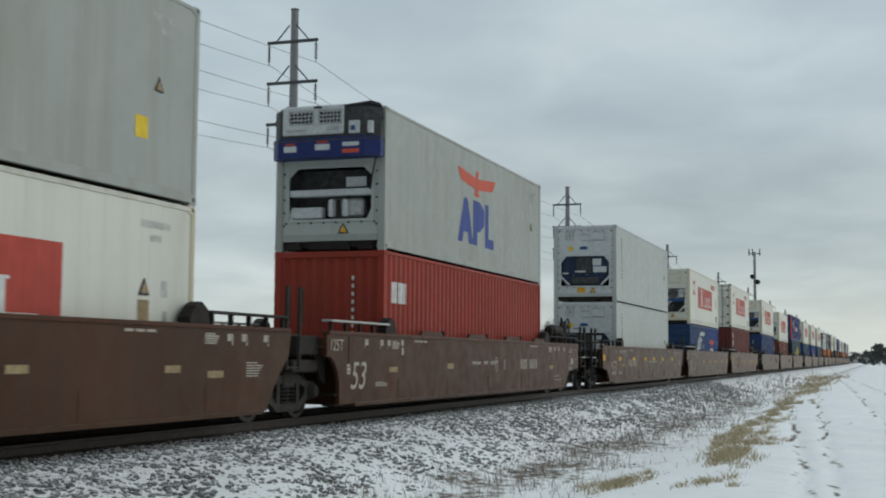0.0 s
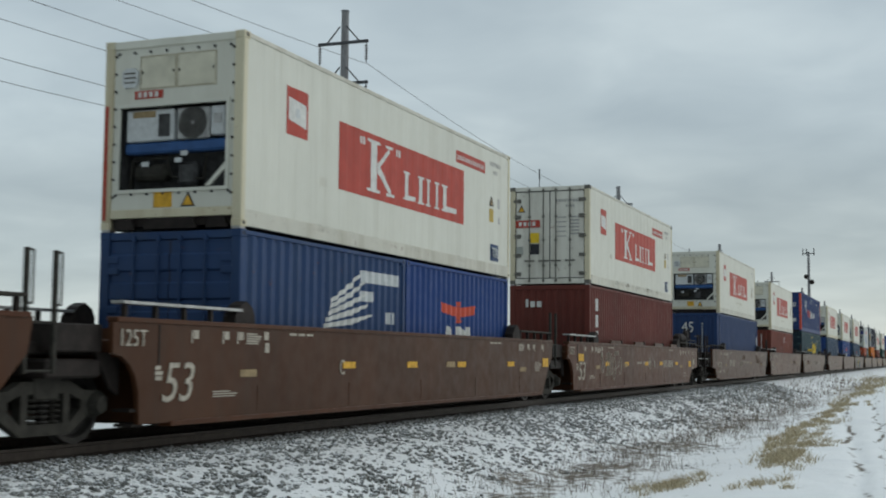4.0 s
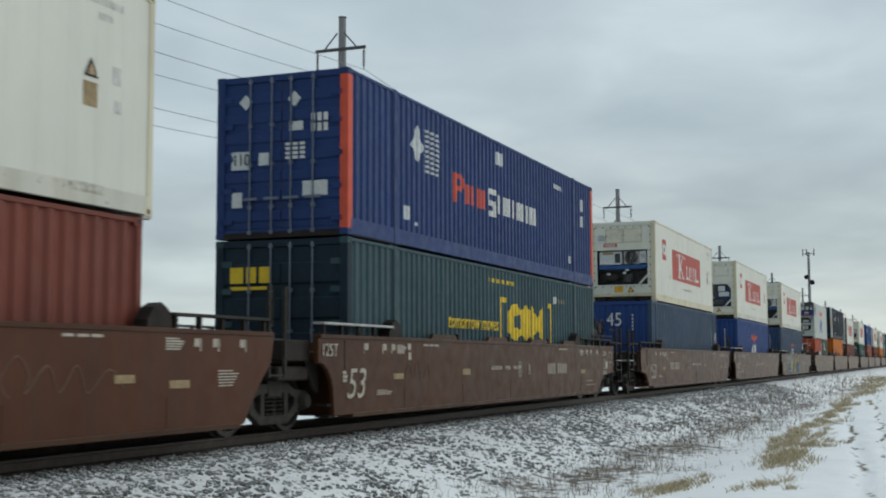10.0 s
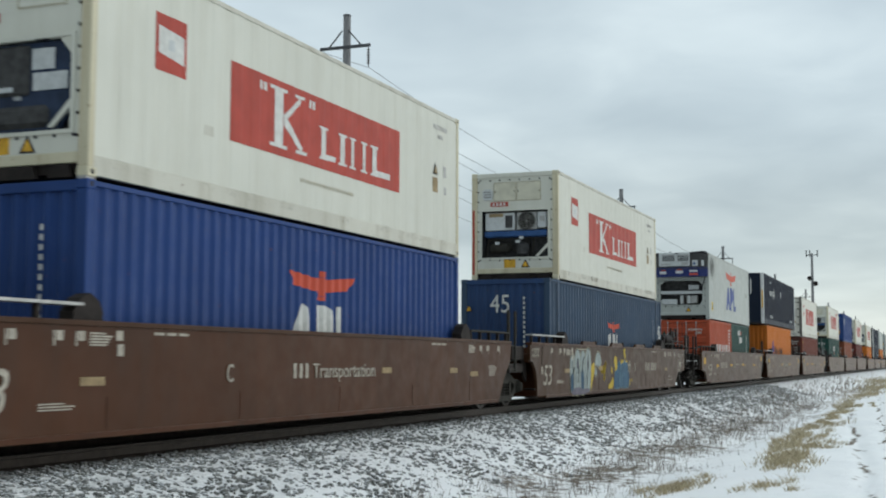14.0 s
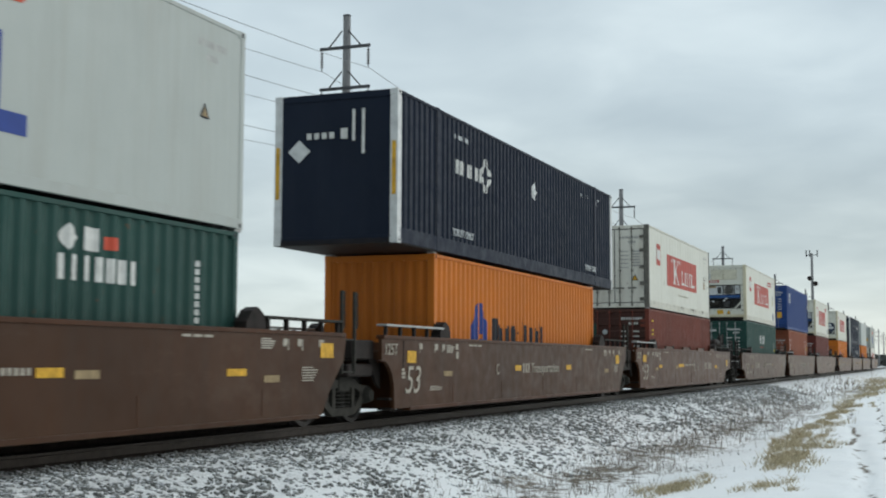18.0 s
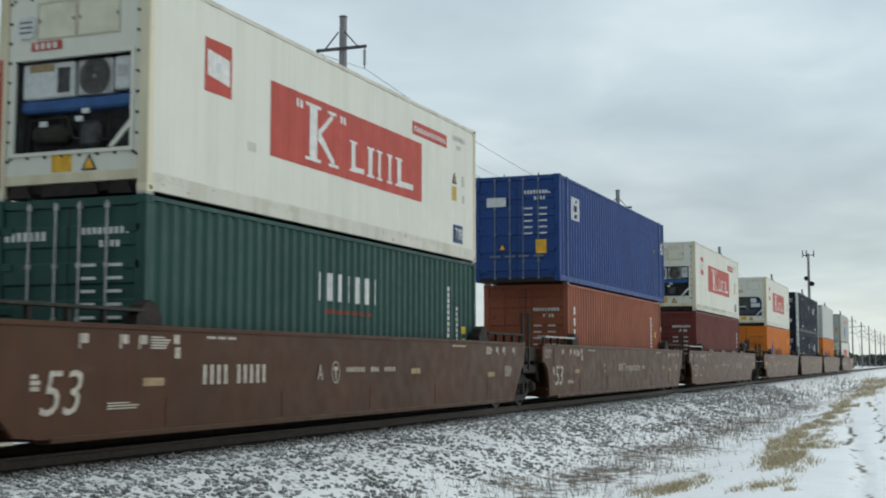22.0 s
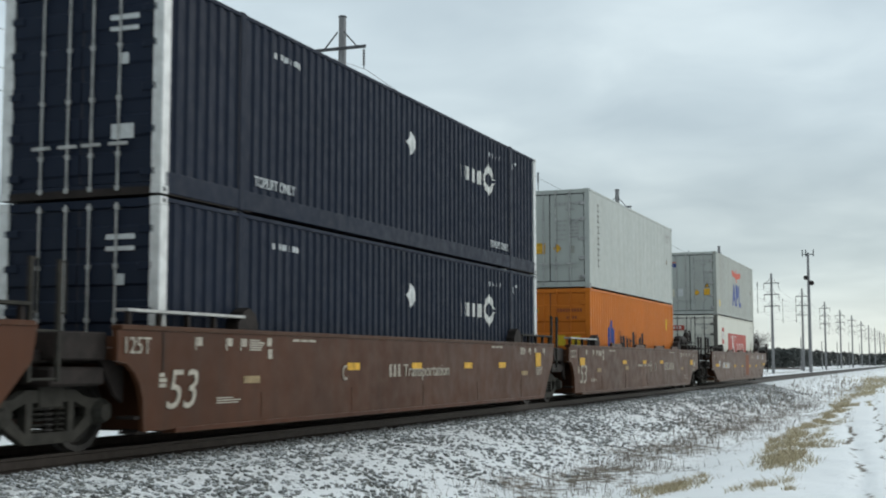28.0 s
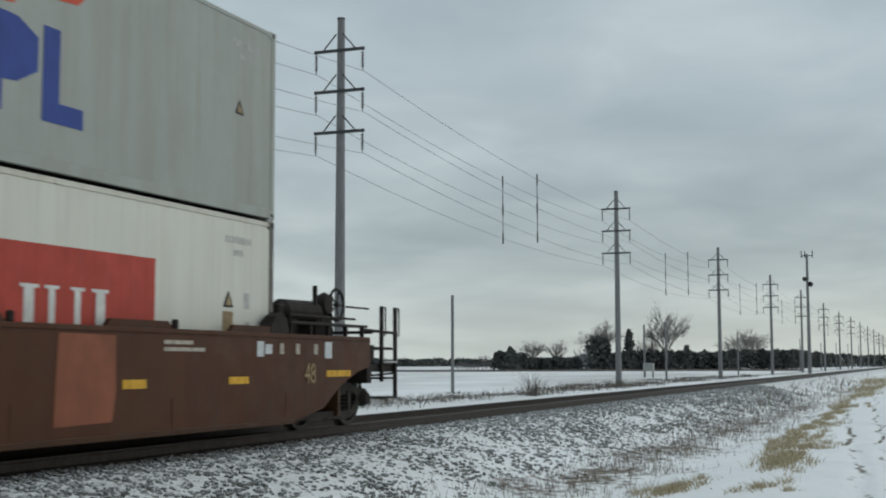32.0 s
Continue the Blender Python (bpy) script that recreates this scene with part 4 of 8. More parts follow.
class Box:
    """A container as a thing, with what is needed to mark its near side."""

    def __init__(self, label, length, height, material, ribs, category="shipping container", frame_mat=None, post_mat=None, rail_mat=None):
        self.length, self.height, self.mat = length, height, material
        self.w2 = 1.295 if ribs == "domestic" else W2
        self.ob = thing("shipping_container", label, category, "containers on the train")
        fm = frame_mat or material
        pm = post_mat or fm
        rm = rail_mat or fm
        pitch, depth, flat = {"dry": (0.278, 0.042, 0.25), "domestic": (0.252, 0.034, 0.33), "reefer": (0.52, 0.007, 0.40), "smooth": (0.6, 0.003, 0.42)}[ribs]
        low, high = {"domestic": (0.30, height - 0.07), "reefer": (0.26, height - 0.085)}.get(ribs, (0.16, height - 0.075))
        L = length / 2
        long = length > 12.5
        inner = FOOT40 / 2
        spans = [(-L + 0.10, L - 0.10)] if not long else [(-L + 0.09, -inner - 0.10), (-inner + 0.10, inner - 0.10), (inner + 0.10, L - 0.09)]
        self.walls = [Wall(a, b, self.w2 - 0.012, pitch, depth, flat) for a, b in spans]
        for s in (1, -1):
            for w, (a, b) in zip(self.walls, spans):
                sh = Shape()
                w.strip(sh, a, b, (low, low), (high, high), 0, s)
                part("side_panel", sh, material, self.ob)
            a, b = sorted((s * self.w2, s * (self.w2 - 0.07)))
            part("bottom_rail", Shape().box(a, b, -L + 0.1, L - 0.1, 0.02, low, 0.006), rm, self.ob)
            part("top_rail", Shape().box(a, b, -L + 0.1, L - 0.1, high, height - 0.012, 0.008), rm, self.ob)
            for e in (-1, 1):
                y0, y1 = sorted((e * L, e * (L - (0.19 if ribs == "domestic" else 0.12))))
                part("corner_post", Shape().box(min(a, b) - (0.09 if s > 0 else 0), max(a, b) + (0.09 if s < 0 else 0), y0, y1, 0.11, height - 0.11, 0.012), pm, self.ob)
                for z in (0.0, height - 0.118):
                    c = s * (self.w2 - 0.081)
                    part("corner_casting", Shape().box(c - 0.084, c + 0.084, e * (L - 0.085) - 0.089, e * (L - 0.085) + 0.089, z, z + 0.118, 0.01), pm if not post_mat or ribs in ("reefer", "smooth") or post_mat is STEELWHITE else fm, self.ob)
                    if s > 0:
                        part("casting_hole", Shape().box(self.w2 + 0.0, self.w2 + 0.0045, e * (L - 0.085) - 0.030, e * (L - 0.085) + 0.030, z + 0.03, z + 0.09, 0.001), BLACK, self.ob)
                if long:
                    y0, y1 = e * inner - 0.07, e * inner + 0.07
                    part("lifting_post", Shape().box(min(a, b), max(a, b) + (0.008 if s > 0 else 0), y0, y1, 0.0, height + 0.004, 0.01), fm, self.ob)
                    if s > 0:
                        part("post_joint", Shape().box(self.w2 - 0.06, self.w2 - 0.006, y0 - 0.026, y0, low, high), BLACK, self.ob)
        part("roof_panel", Shape().box(-self.w2 + 0.05, self.w2 - 0.05, -L + 0.05, L - 0.05, height - 0.06, height - 0.03), material, self.ob)
        part("floor_frame", Shape().box(-self.w2 + 0.06, self.w2 - 0.06, -L + 0.08, L - 0.08, 0.05, 0.17), DARK, self.ob)
        if long:
            for e in (-1, 1):
                y0, y1 = sorted((e * (inner - 0.3), e * L))
                part("underframe", Shape().box(-self.w2 + 0.02, self.w2 - 0.02, y0, y1, 0.0, 0.10), DARK, self.ob)

    # ---- marks on the near side
    def panel(self, name, material, quads, lift=0.004):
        """quads: (y0, y1, bottom, top) with numbers or (start, end) pairs for slanting edges."""
        if 1 < len(quads) <= 3 and all(q[0] - p[1] > 0.015 for p, q in zip(quads, quads[1:])):
            return [self.panel(name, material, [q], lift) for q in quads][0]
        sh = Shape()
        for y0, y1, b, t in quads:
            b = b if isinstance(b, tuple) else (b, b)
            t = t if isinstance(t, tuple) else (t, t)
            for w in self.walls:
                lo, hi = w.knots[0][0], w.knots[-1][0]
                a, c = max(y0, lo), min(y1, hi)
                if c - a < 0.005:
                    continue
                u, v = (a - y0) / (y1 - y0), (c - y0) / (y1 - y0)
                w.strip(sh, a, c, (b[0] + (b[1] - b[0]) * u, b[0] + (b[1] - b[0]) * v), (t[0] + (t[1] - t[0]) * u, t[0] + (t[1] - t[0]) * v), lift)
        ob = part(name, sh, material, self.ob)
        return fine(ob) if len(quads) > 3 else ob

    def bars(self, name, material, y0, z0, width, height, letters, fill=0.6, lift=0.006):
        step = width / letters
        return self.panel(name, material, [(y0 + i * step + step * (1 - fill) / 2, y0 + i * step + step * (1 + fill) / 2, z0, z0 + height) for i in range(letters)], lift)

    def column(self, name, material, y, width, z_top, letters, size, gap):
        """Characters stacked downwards, as plain bars."""
        return self.panel(name, material, [(y, y + width, z_top - i * (size + gap) - size, z_top - i * (size + gap)) for i in range(letters)], 0.006)

    def serif_column(self, name, material, y, width, z_top, marks, size, gap):
        """Tall thin marks on serif feet, stacked downwards."""
        for i in range(marks):
            z = z_top - i * (size + gap) - size
            m = y + width / 2
            self.panel(name, material, [(y, m - 0.03, z, z + 0.035), (m - 0.03, m + 0.03, z, z + size), (m + 0.03, y + width, z, z + 0.035)], 0.006)
            self.panel("mark_serif", material, [(y, y + width, z + size - 0.035, z + size)], 0.0065)

    # ---- ends
    def doors(self, end, material, rod_mat=None, inset=0.05, ribs=0, gear=True):
        L, H = self.length / 2, self.height
        y = end * (L - inset)
        rod_mat = rod_mat or GREYSTEEL
        y0, y1 = sorted((end * (L - 0.02), end * (L - 0.10)))
        part("door_header", Shape().box(-self.w2 + 0.16, self.w2 - 0.16, y0, y1, H - 0.13, H - 0.01, 0.01), material, self.ob)
        part("door_sill", Shape().box(-self.w2 + 0.16, self.w2 - 0.16, y0, y1, 0.01, 0.16, 0.01), material, self.ob)
        for s in (-1, 1):
            a, b = sorted((s * 0.012, s * (self.w2 - 0.135)))
            sh = Shape()
            ya, yb = sorted((y, y - end * 0.06))
            if ribs:
                outer, back = y, y - end * 0.06
                prof = [(back, 0.17), (outer, 0.17)]
                for i in range(ribs):
                    z = 0.26 + i * (H - 0.46) / ribs
                    hh = (H - 0.46) / ribs
                    prof += [(outer, z + 0.02), (outer + end * 0.026, z + 0.05), (outer + end * 0.026, z + hh * 0.62), (outer, z + hh * 0.62 + 0.03)]
                prof += [(outer, H - 0.14), (back, H - 0.14)]
                sh.prism(prof, a, b)
            else:
                sh.box(a, b, ya, yb, 0.17, H - 0.14, 0.008)
            door = part("door", sh, material, self.ob)
            if gear:
                for x in (s * 0.19, s * 0.62):
                    rod = Shape().tube((x, y + end * 0.045, 0.06), (x, y + end * 0.045, H - 0.06), 0.017, sides=8)
                    for z in (0.10, 0.55, 1.3, 2.0, H - 0.12):
                        rod.box(x - 0.034, x + 0.034, min(y, y + end * 0.06), max(y, y + end * 0.06), z - 0.03, z + 0.03)
                    part("locking_rod", rod, rod_mat, door)
                    hy0, hy1 = sorted((y + end * 0.05, y + end * 0.075))
                    part("door_handle", Shape().box(x - 0.14, x + 0.16, hy0, hy1, 0.66, 0.71, 0.006), rod_mat, door)
                for z in (0.30, 0.85, 1.42, 2.0, H - 0.42):
                    x = s * (self.w2 - 0.15)
                    hy0, hy1 = sorted((y, y + end * 0.05))
                    part("hinge", Shape().box(x - (0.18 if s > 0 else 0.06), x + (0.06 if s > 0 else 0.18), hy0, hy1, z - 0.055, z + 0.055, 0.01), rod_mat if ribs == 0 else material, door)
        gy = sorted((y + end * 0.002, y - end * 0.065))
        part("door_gasket", Shape().box(-0.012, 0.012, gy[0], gy[1], 0.17, H - 0.14), BLACK, self.ob)

    def end_wall(self, end, material, ribs=9, smooth=False):
        L, H = self.length / 2, self.height
        w = Wall(-self.w2 + 0.15, self.w2 - 0.15, 0.0, (2 * self.w2 - 0.3) / ribs, 0.002 if smooth else 0.038, 0.27)
        sh = Shape()
        prev = None
        for x, d in w.knots:
            y = end * (L - 0.025 + d)
            cur = (sh.bm.verts.new((x, y, 0.15)), sh.bm.verts.new((x, y, H - 0.13)))
            if prev:
                sh.bm.faces.new((prev[0], cur[0], cur[1], prev[1]))
            prev = cur
        part("end_panel", sh, material, self.ob)
        y0, y1 = sorted((end * L, end * (L - 0.10)))
        part("end_header", Shape().box(-self.w2 + 0.16, self.w2 - 0.16, y0, y1, H - 0.14, H - 0.01, 0.01), material, self.ob)
        part("end_sill", Shape().box(-self.w2 + 0.16, self.w2 - 0.16, y0, y1, 0.01, 0.16, 0.01), material, self.ob)

    def end_marks(self, name, material, boxes, proud=0.0):
        """Flat marks on the front end (facing -y): (x0, x1, z0, z1)."""
        if 1 < len(boxes) <= 3:
            return [self.end_marks(name, material, [q], proud) for q in boxes][0]
        sh = Shape()
        y = -self.length / 2 - proud
        for x0, x1, z0, z1 in boxes:
            sh.box(x0, x1, y - 0.004, y, z0, z1)
        ob = part(name, sh, material, self.ob)
        return fine(ob) if len(boxes) > 2 else ob

    def triangle_sign(self, x, z, size, proud=0.0):
        y = -self.length / 2 - proud
        sg = part("warning_triangle", Shape().prism([(x - size / 2, z), (x + size / 2, z), (x, z + size * 0.9)], y - 0.003, y, "y"), BLACK, self.ob, "black-edged yellow warning triangle")
        k = 0.68
        part("triangle_face", Shape().prism([(x - size / 2 * k, z + size * 0.09), (x + size / 2 * k, z + size * 0.09), (x, z + size * 0.09 + size * 0.9 * k)], y - 0.006, y - 0.003, "y"), YELLOW, sg)

    def side_triangle(self, y, z, size):
        x = self.w2 - 0.006
        sg = part("warning_triangle", Shape().prism([(y - size / 2, z), (y + size / 2, z), (y, z + size * 0.9)], x, x + 0.003), BLACK, self.ob)
        k = 0.66
        part("triangle_face", Shape().prism([(y - size / 2 * k, z + size * 0.09), (y + size / 2 * k, z + size * 0.09), (y, z + size * 0.09 + size * 0.9 * k)], x + 0.003, x + 0.005), TAPE, sg)

    def codes(self, material, y, z, rows=((0.75, 0.10, 9), (0.30, 0.09, 4)), gap=0.09):
        for w, h, k in rows:
            self.bars("code_print", material, y + (0.75 - w) / 2, z - h, w, h, k, 0.55)
            z -= h + gap

    # ---- refrigeration ends
    def reefer_front(self, kind):
        """Machinery end of a refrigerated container: a framed panel round an open bay."""
        L, H = self.length / 2, self.height
        y = -L
        face = REEFERWHITE if self.mat is REEFERWHITE else PAPER if kind == "octagon" else GREYWHITE
        ob = self.ob

        def b(name, x0, x1, d0, d1, z0, z1, m, bev=0.0, par=None, label=""):
            return part(name, Shape().box(x0, x1, y + d0, y + d1, z0, z1, bev), m, par or ob, label)
        z0, z1, xw = (0.60, 1.86, 0.93) if kind != "octagon" else (0.58, 1.72, 0.93)
        if kind == "genset":
            z0, z1, xw = 0.62, 1.68, 0.92
        part("front_panel", framed(-self.w2 + 0.15, self.w2 - 0.15, 0.30, H - 0.12, -xw, xw, z0, z1, y + 0.03, y + 0.09), face, ob)
        b("front_sill", -self.w2 + 0.16, self.w2 - 0.16, 0.01, 0.1, 0.17, 0.30, CREAM if self.mat is REEFERWHITE else self.mat, 0.008)
        b("front_header", -self.w2 + 0.16, self.w2 - 0.16, 0.0, 0.1, H - 0.13, H - 0.012, face, 0.008)
        bay = b("machinery_bay", -xw, xw, 0.42, 0.46, z0, z1, MACHINE)
        for x0, x1 in ((-xw - 0.01, -xw), (xw, xw + 0.01)):
            b("bay_wall", x0, x1, 0.05, 0.46, z0, z1, MACHINE)
        b("bay_floor", -xw, xw, 0.05, 0.46, z0 - 0.02, z0, MACHINE)
        # rivet line round the panel
        rv = Shape()
        for i in range(8):
            x = -0.98 + i * 0.28
            for z in (H - 0.20, z0 - 0.07):
                rv.box(x - 0.018, x + 0.018, y + 0.015, y + 0.03, z - 0.018, z + 0.018)
        for i in range(9):
            z = 0.5 + i * 0.27
            for x in (-1.03, 1.03):
                rv.box(x - 0.018, x + 0.018, y + 0.015, y + 0.03, z - 0.018, z + 0.018)
        fine(part("rivets", rv, BLACK, ob))
        # lifted skirt with dark pockets under the sill
        for x0, x1 in ((-0.98, -0.62), (-0.46, 0.46), (0.62, 0.98)):
            part("fork_pocket", Shape().prism([(x0, 0.0), (x1, 0.0), (x1 - 0.06, 0.15), (x0 + 0.06, 0.15)], y + 0.012, y + 0.05, "y"), DARK, ob)
        part("bay_frame", framed(-xw - 0.05, xw + 0.05, z0 - 0.05, z1 + 0.05, -xw, xw, z0, z1, y + 0.005, y + 0.028), face, ob)
        b("yellow_placard", -0.30, 0.02, 0.024, 0.03, 0.32, 0.56, YELLOW if kind != "genset" else face)
        self.triangle_sign(0.30, 0.32, 0.25, -0.024)
        if kind == "boxes":
            b("control_box", -0.86, -0.02, 0.08, 0.3, 1.34, 1.82, PAPER, 0.02, bay)
            b("control_screen", -0.28, -0.08, 0.07, 0.09, 1.40, 1.74, MACHINE, 0.0, bay)
            b("control_label", -0.74, -0.34, 0.075, 0.082, 1.70, 1.80, TAPE, 0.0, bay)
            b("fan_housing", 0.04, 0.60, 0.08, 0.3, 1.34, 1.82, GREYSTEEL, 0.02, bay)
            grille = Shape()
            for k in range(9):
                grille.lathe((0.32, y + 0.07, 1.58), [(0.03 + k * 0.025, -0.006), (0.038 + k * 0.025, -0.012), (0.046 + k * 0.025, -0.006)], "y", 20)
            part("fan_grille", grille, TRUCK, bay)
            b("side_box", 0.62, 0.88, 0.08, 0.3, 1.38, 1.82, PAPER, 0.02, bay)
            b("side_box_lid", 0.68, 0.82, 0.07, 0.085, 1.55, 1.70, GREYSTEEL, 0.0, bay)
            b("cover_strip", -0.90, 0.90, 0.10, 0.3, 1.16, 1.33, BLUEBAND, 0.03, bay)
        elif kind == "octagon":
            oc = Shape().prism([(-0.93, 0.95), (-0.70, 0.60), (0.70, 0.60), (0.93, 0.95), (0.93, 1.50), (0.75, 1.70), (-0.75, 1.70), (-0.93, 1.50)], y + 0.10, y + 0.16, "y")
            part("machine_cover", oc, MACHINEBLUE, bay)
            b("cover_door", -0.35, 0.25, 0.06, 0.12, 1.05, 1.68, MACHINE, 0.03, bay)
            b("instruction_sheet", 0.28, 0.62, 0.085, 0.095, 1.36, 1.62, PAPER, 0.0, bay)
            b("instruction_sheet", 0.30, 0.82, 0.085, 0.095, 1.10, 1.32, PAPER, 0.0, bay)
            b("label_plate", -0.90, -0.66, 0.085, 0.095, 1.04, 1.10, PAPER, 0.0, bay)
            b("label_plate", -0.38, 0.02, 0.05, 0.06, 1.10, 1.16, PAPER, 0.0, bay)
            b("compressor", -0.55, 0.55, 0.04, 0.2, 0.64, 0.92, MACHINE, 0.06, bay)
            for x in (-0.45, 0.45):
                b("cover_hinge", x - 0.09, x + 0.09, 0.03, 0.10, 1.71, 1.76, BLACK, 0.0, bay)
        else:
            b("bay_shelf", -0.92, 0.92, 0.03, 0.2, 1.10, 1.24, PAPER, 0.02, bay)
            b("fuel_box", -0.90, -0.20, 0.05, 0.3, 0.64, 0.88, PAPER, 0.03, bay)
            b("engine_block", -0.1, 0.7, 0.1, 0.35, 0.66, 1.05, GREYSTEEL, 0.05, bay)
            b("instruction_sheet", 0.28, 0.74, 0.2, 0.21, 1.30, 1.50, PAPER, 0.0, bay)
            part("pipe_loop", Shape().path([(0.8, y + 0.08, 1.6), (0.8, y + 0.08, 1.25), (0.45, y + 0.08, 1.2), (0.35, y + 0.08, 1.0)], 0.02, 6), BLACK, bay)
            for k, x in enumerate((0.0, 0.16, 0.32)):
                part("cylinder", Shape().tube((x, y + 0.1, 0.68), (x, y + 0.1, 1.02), 0.06, sides=10), PAPER if k != 1 else DARK, bay)
        if kind != "genset":
            part("compressor", Shape().lathe((-0.45, y + 0.27, 0.88), [(0.01, -0.3), (0.13, -0.28), (0.14, 0.2), (0.01, 0.3)], "x", 14), TRUCK, bay)
            part("motor", Shape().box(0.0, 0.34, y + 0.16, y + 0.4, 0.66, 1.02, 0.05), MACHINE, bay)
            part("pipe_loop", Shape().path([(-0.85, y + 0.2, 0.65), (-0.8, y + 0.2, 1.08), (-0.2, y + 0.2, 1.10), (-0.1, y + 0.2, 0.8), (0.45, y + 0.2, 0.75), (0.5, y + 0.2, 1.1)], 0.018, 6), TRUCK, bay)
            for x, z in ((-0.58, 0.96), (0.10, 1.10), (0.0, 1.0)):
                b("bay_label", x, x + 0.12, 0.10, 0.12, z, z + 0.07, PAPER, 0.0, bay)
        for s in (-1, 1):
            if kind == "boxes" and s < 0:
                continue
            x0, x1 = s * 0.93, s * 0.64
            part("bay_brace", Shape().prism([(x0, 0.98), (x0, 0.88), (x1 + s * 0.02, 0.62), (x1 - s * 0.06, 0.62)] if kind != "genset" else
                                            [(x0, 0.86), (x0, 0.62), (x0 - s * 0.12, 0.62)], y + 0.03, y + 0.06, "y"), face, bay)
            if kind in ("octagon", "genset"):
                part("bay_corner", Shape().prism([(x0, 1.48), (x0, z1), (x0 - s * 0.2, z1)], y + 0.03, y + 0.06, "y"), face, bay)

    def upper_hatches(self, old=True):
        y = -self.length / 2 + 0.024
        hatches = [(-0.58, 0.02), (0.07, 0.72)] if old else [(-0.72, -0.25), (0.1, 0.8)]
        for x0, x1 in hatches:
            part("panel_seam", framed(x0 - 0.02, x1 + 0.02, 2.12, 2.64, x0, x1, 2.14, 2.62, y - 0.003, y + 0.01), HATCHEDGE, self.ob)
            part("access_panel", Shape().box(x0, x1, y - 0.001, y + 0.02, 2.14, 2.62, 0.006), HATCH if old else PAPER if self.mat is GREYWHITE else self.mat, self.ob)
            for x in (x0 + 0.03, x1 - 0.03):
                part("panel_catch", Shape().box(x - 0.012, x + 0.012, y - 0.012, y, 2.36, 2.41, 0.003), CASTING, self.ob)
        part("vent_cover", Shape().prism([(-0.86, 2.16), (-0.66, 2.16), (-0.62, 2.22), (-0.62, 2.40), (-0.68, 2.46), (-0.84, 2.46), (-0.90, 2.40), (-0.90, 2.22)], y - 0.03, y + 0.01, "y"), PAPER, self.ob)
        for z in (2.24, 2.31, 2.38):
            part("vent_slot", Shape().box(-0.86, -0.66, y - 0.034, y - 0.028, z - 0.012, z + 0.012), CASTING, self.ob)

    def plain_top(self):
        """Flush hatch, a round vent rim and a line of small print over the machine bay."""
        y = -self.length / 2 + 0.022
        rim = [(-0.59 + 0.17 * math.cos(t), y, 2.52 + 0.17 * math.sin(t)) for t in np.linspace(0, 6.2832, 25)]
        part("vent_rim", Shape().path(rim, 0.012, 5), GREYDULL, self.ob)
        part("vent_bar", Shape().box(-0.72, -0.46, y - 0.014, y, 2.49, 2.52, 0.004).box(-0.61, -0.57, y - 0.014, y, 2.40, 2.64, 0.004), GREYDULL, self.ob)
        part("access_panel", Shape().box(0.26, 0.78, y - 0.006, y + 0.01, 2.34, 2.66, 0.05), PAPER, self.ob)
        part("cover_strip", Shape().box(-0.1, 0.78, y - 0.008, y + 0.01, 2.30, 2.325, 0.004), GREYDULL, self.ob)
        self.end_marks("small_print", GREYSTEEL, [(-0.16 + 0.07 * i, -0.115 + 0.07 * i, 2.52, 2.57) for i in range(5)])

    def finish(self, unit, base, shift=0.0):
        return on_train(self.ob, CENTRES[unit] + shift + {FOOT40: 0.05, FOOT45: 0.06, FOOT53: 0.10}.get(self.length, 0.0), base)


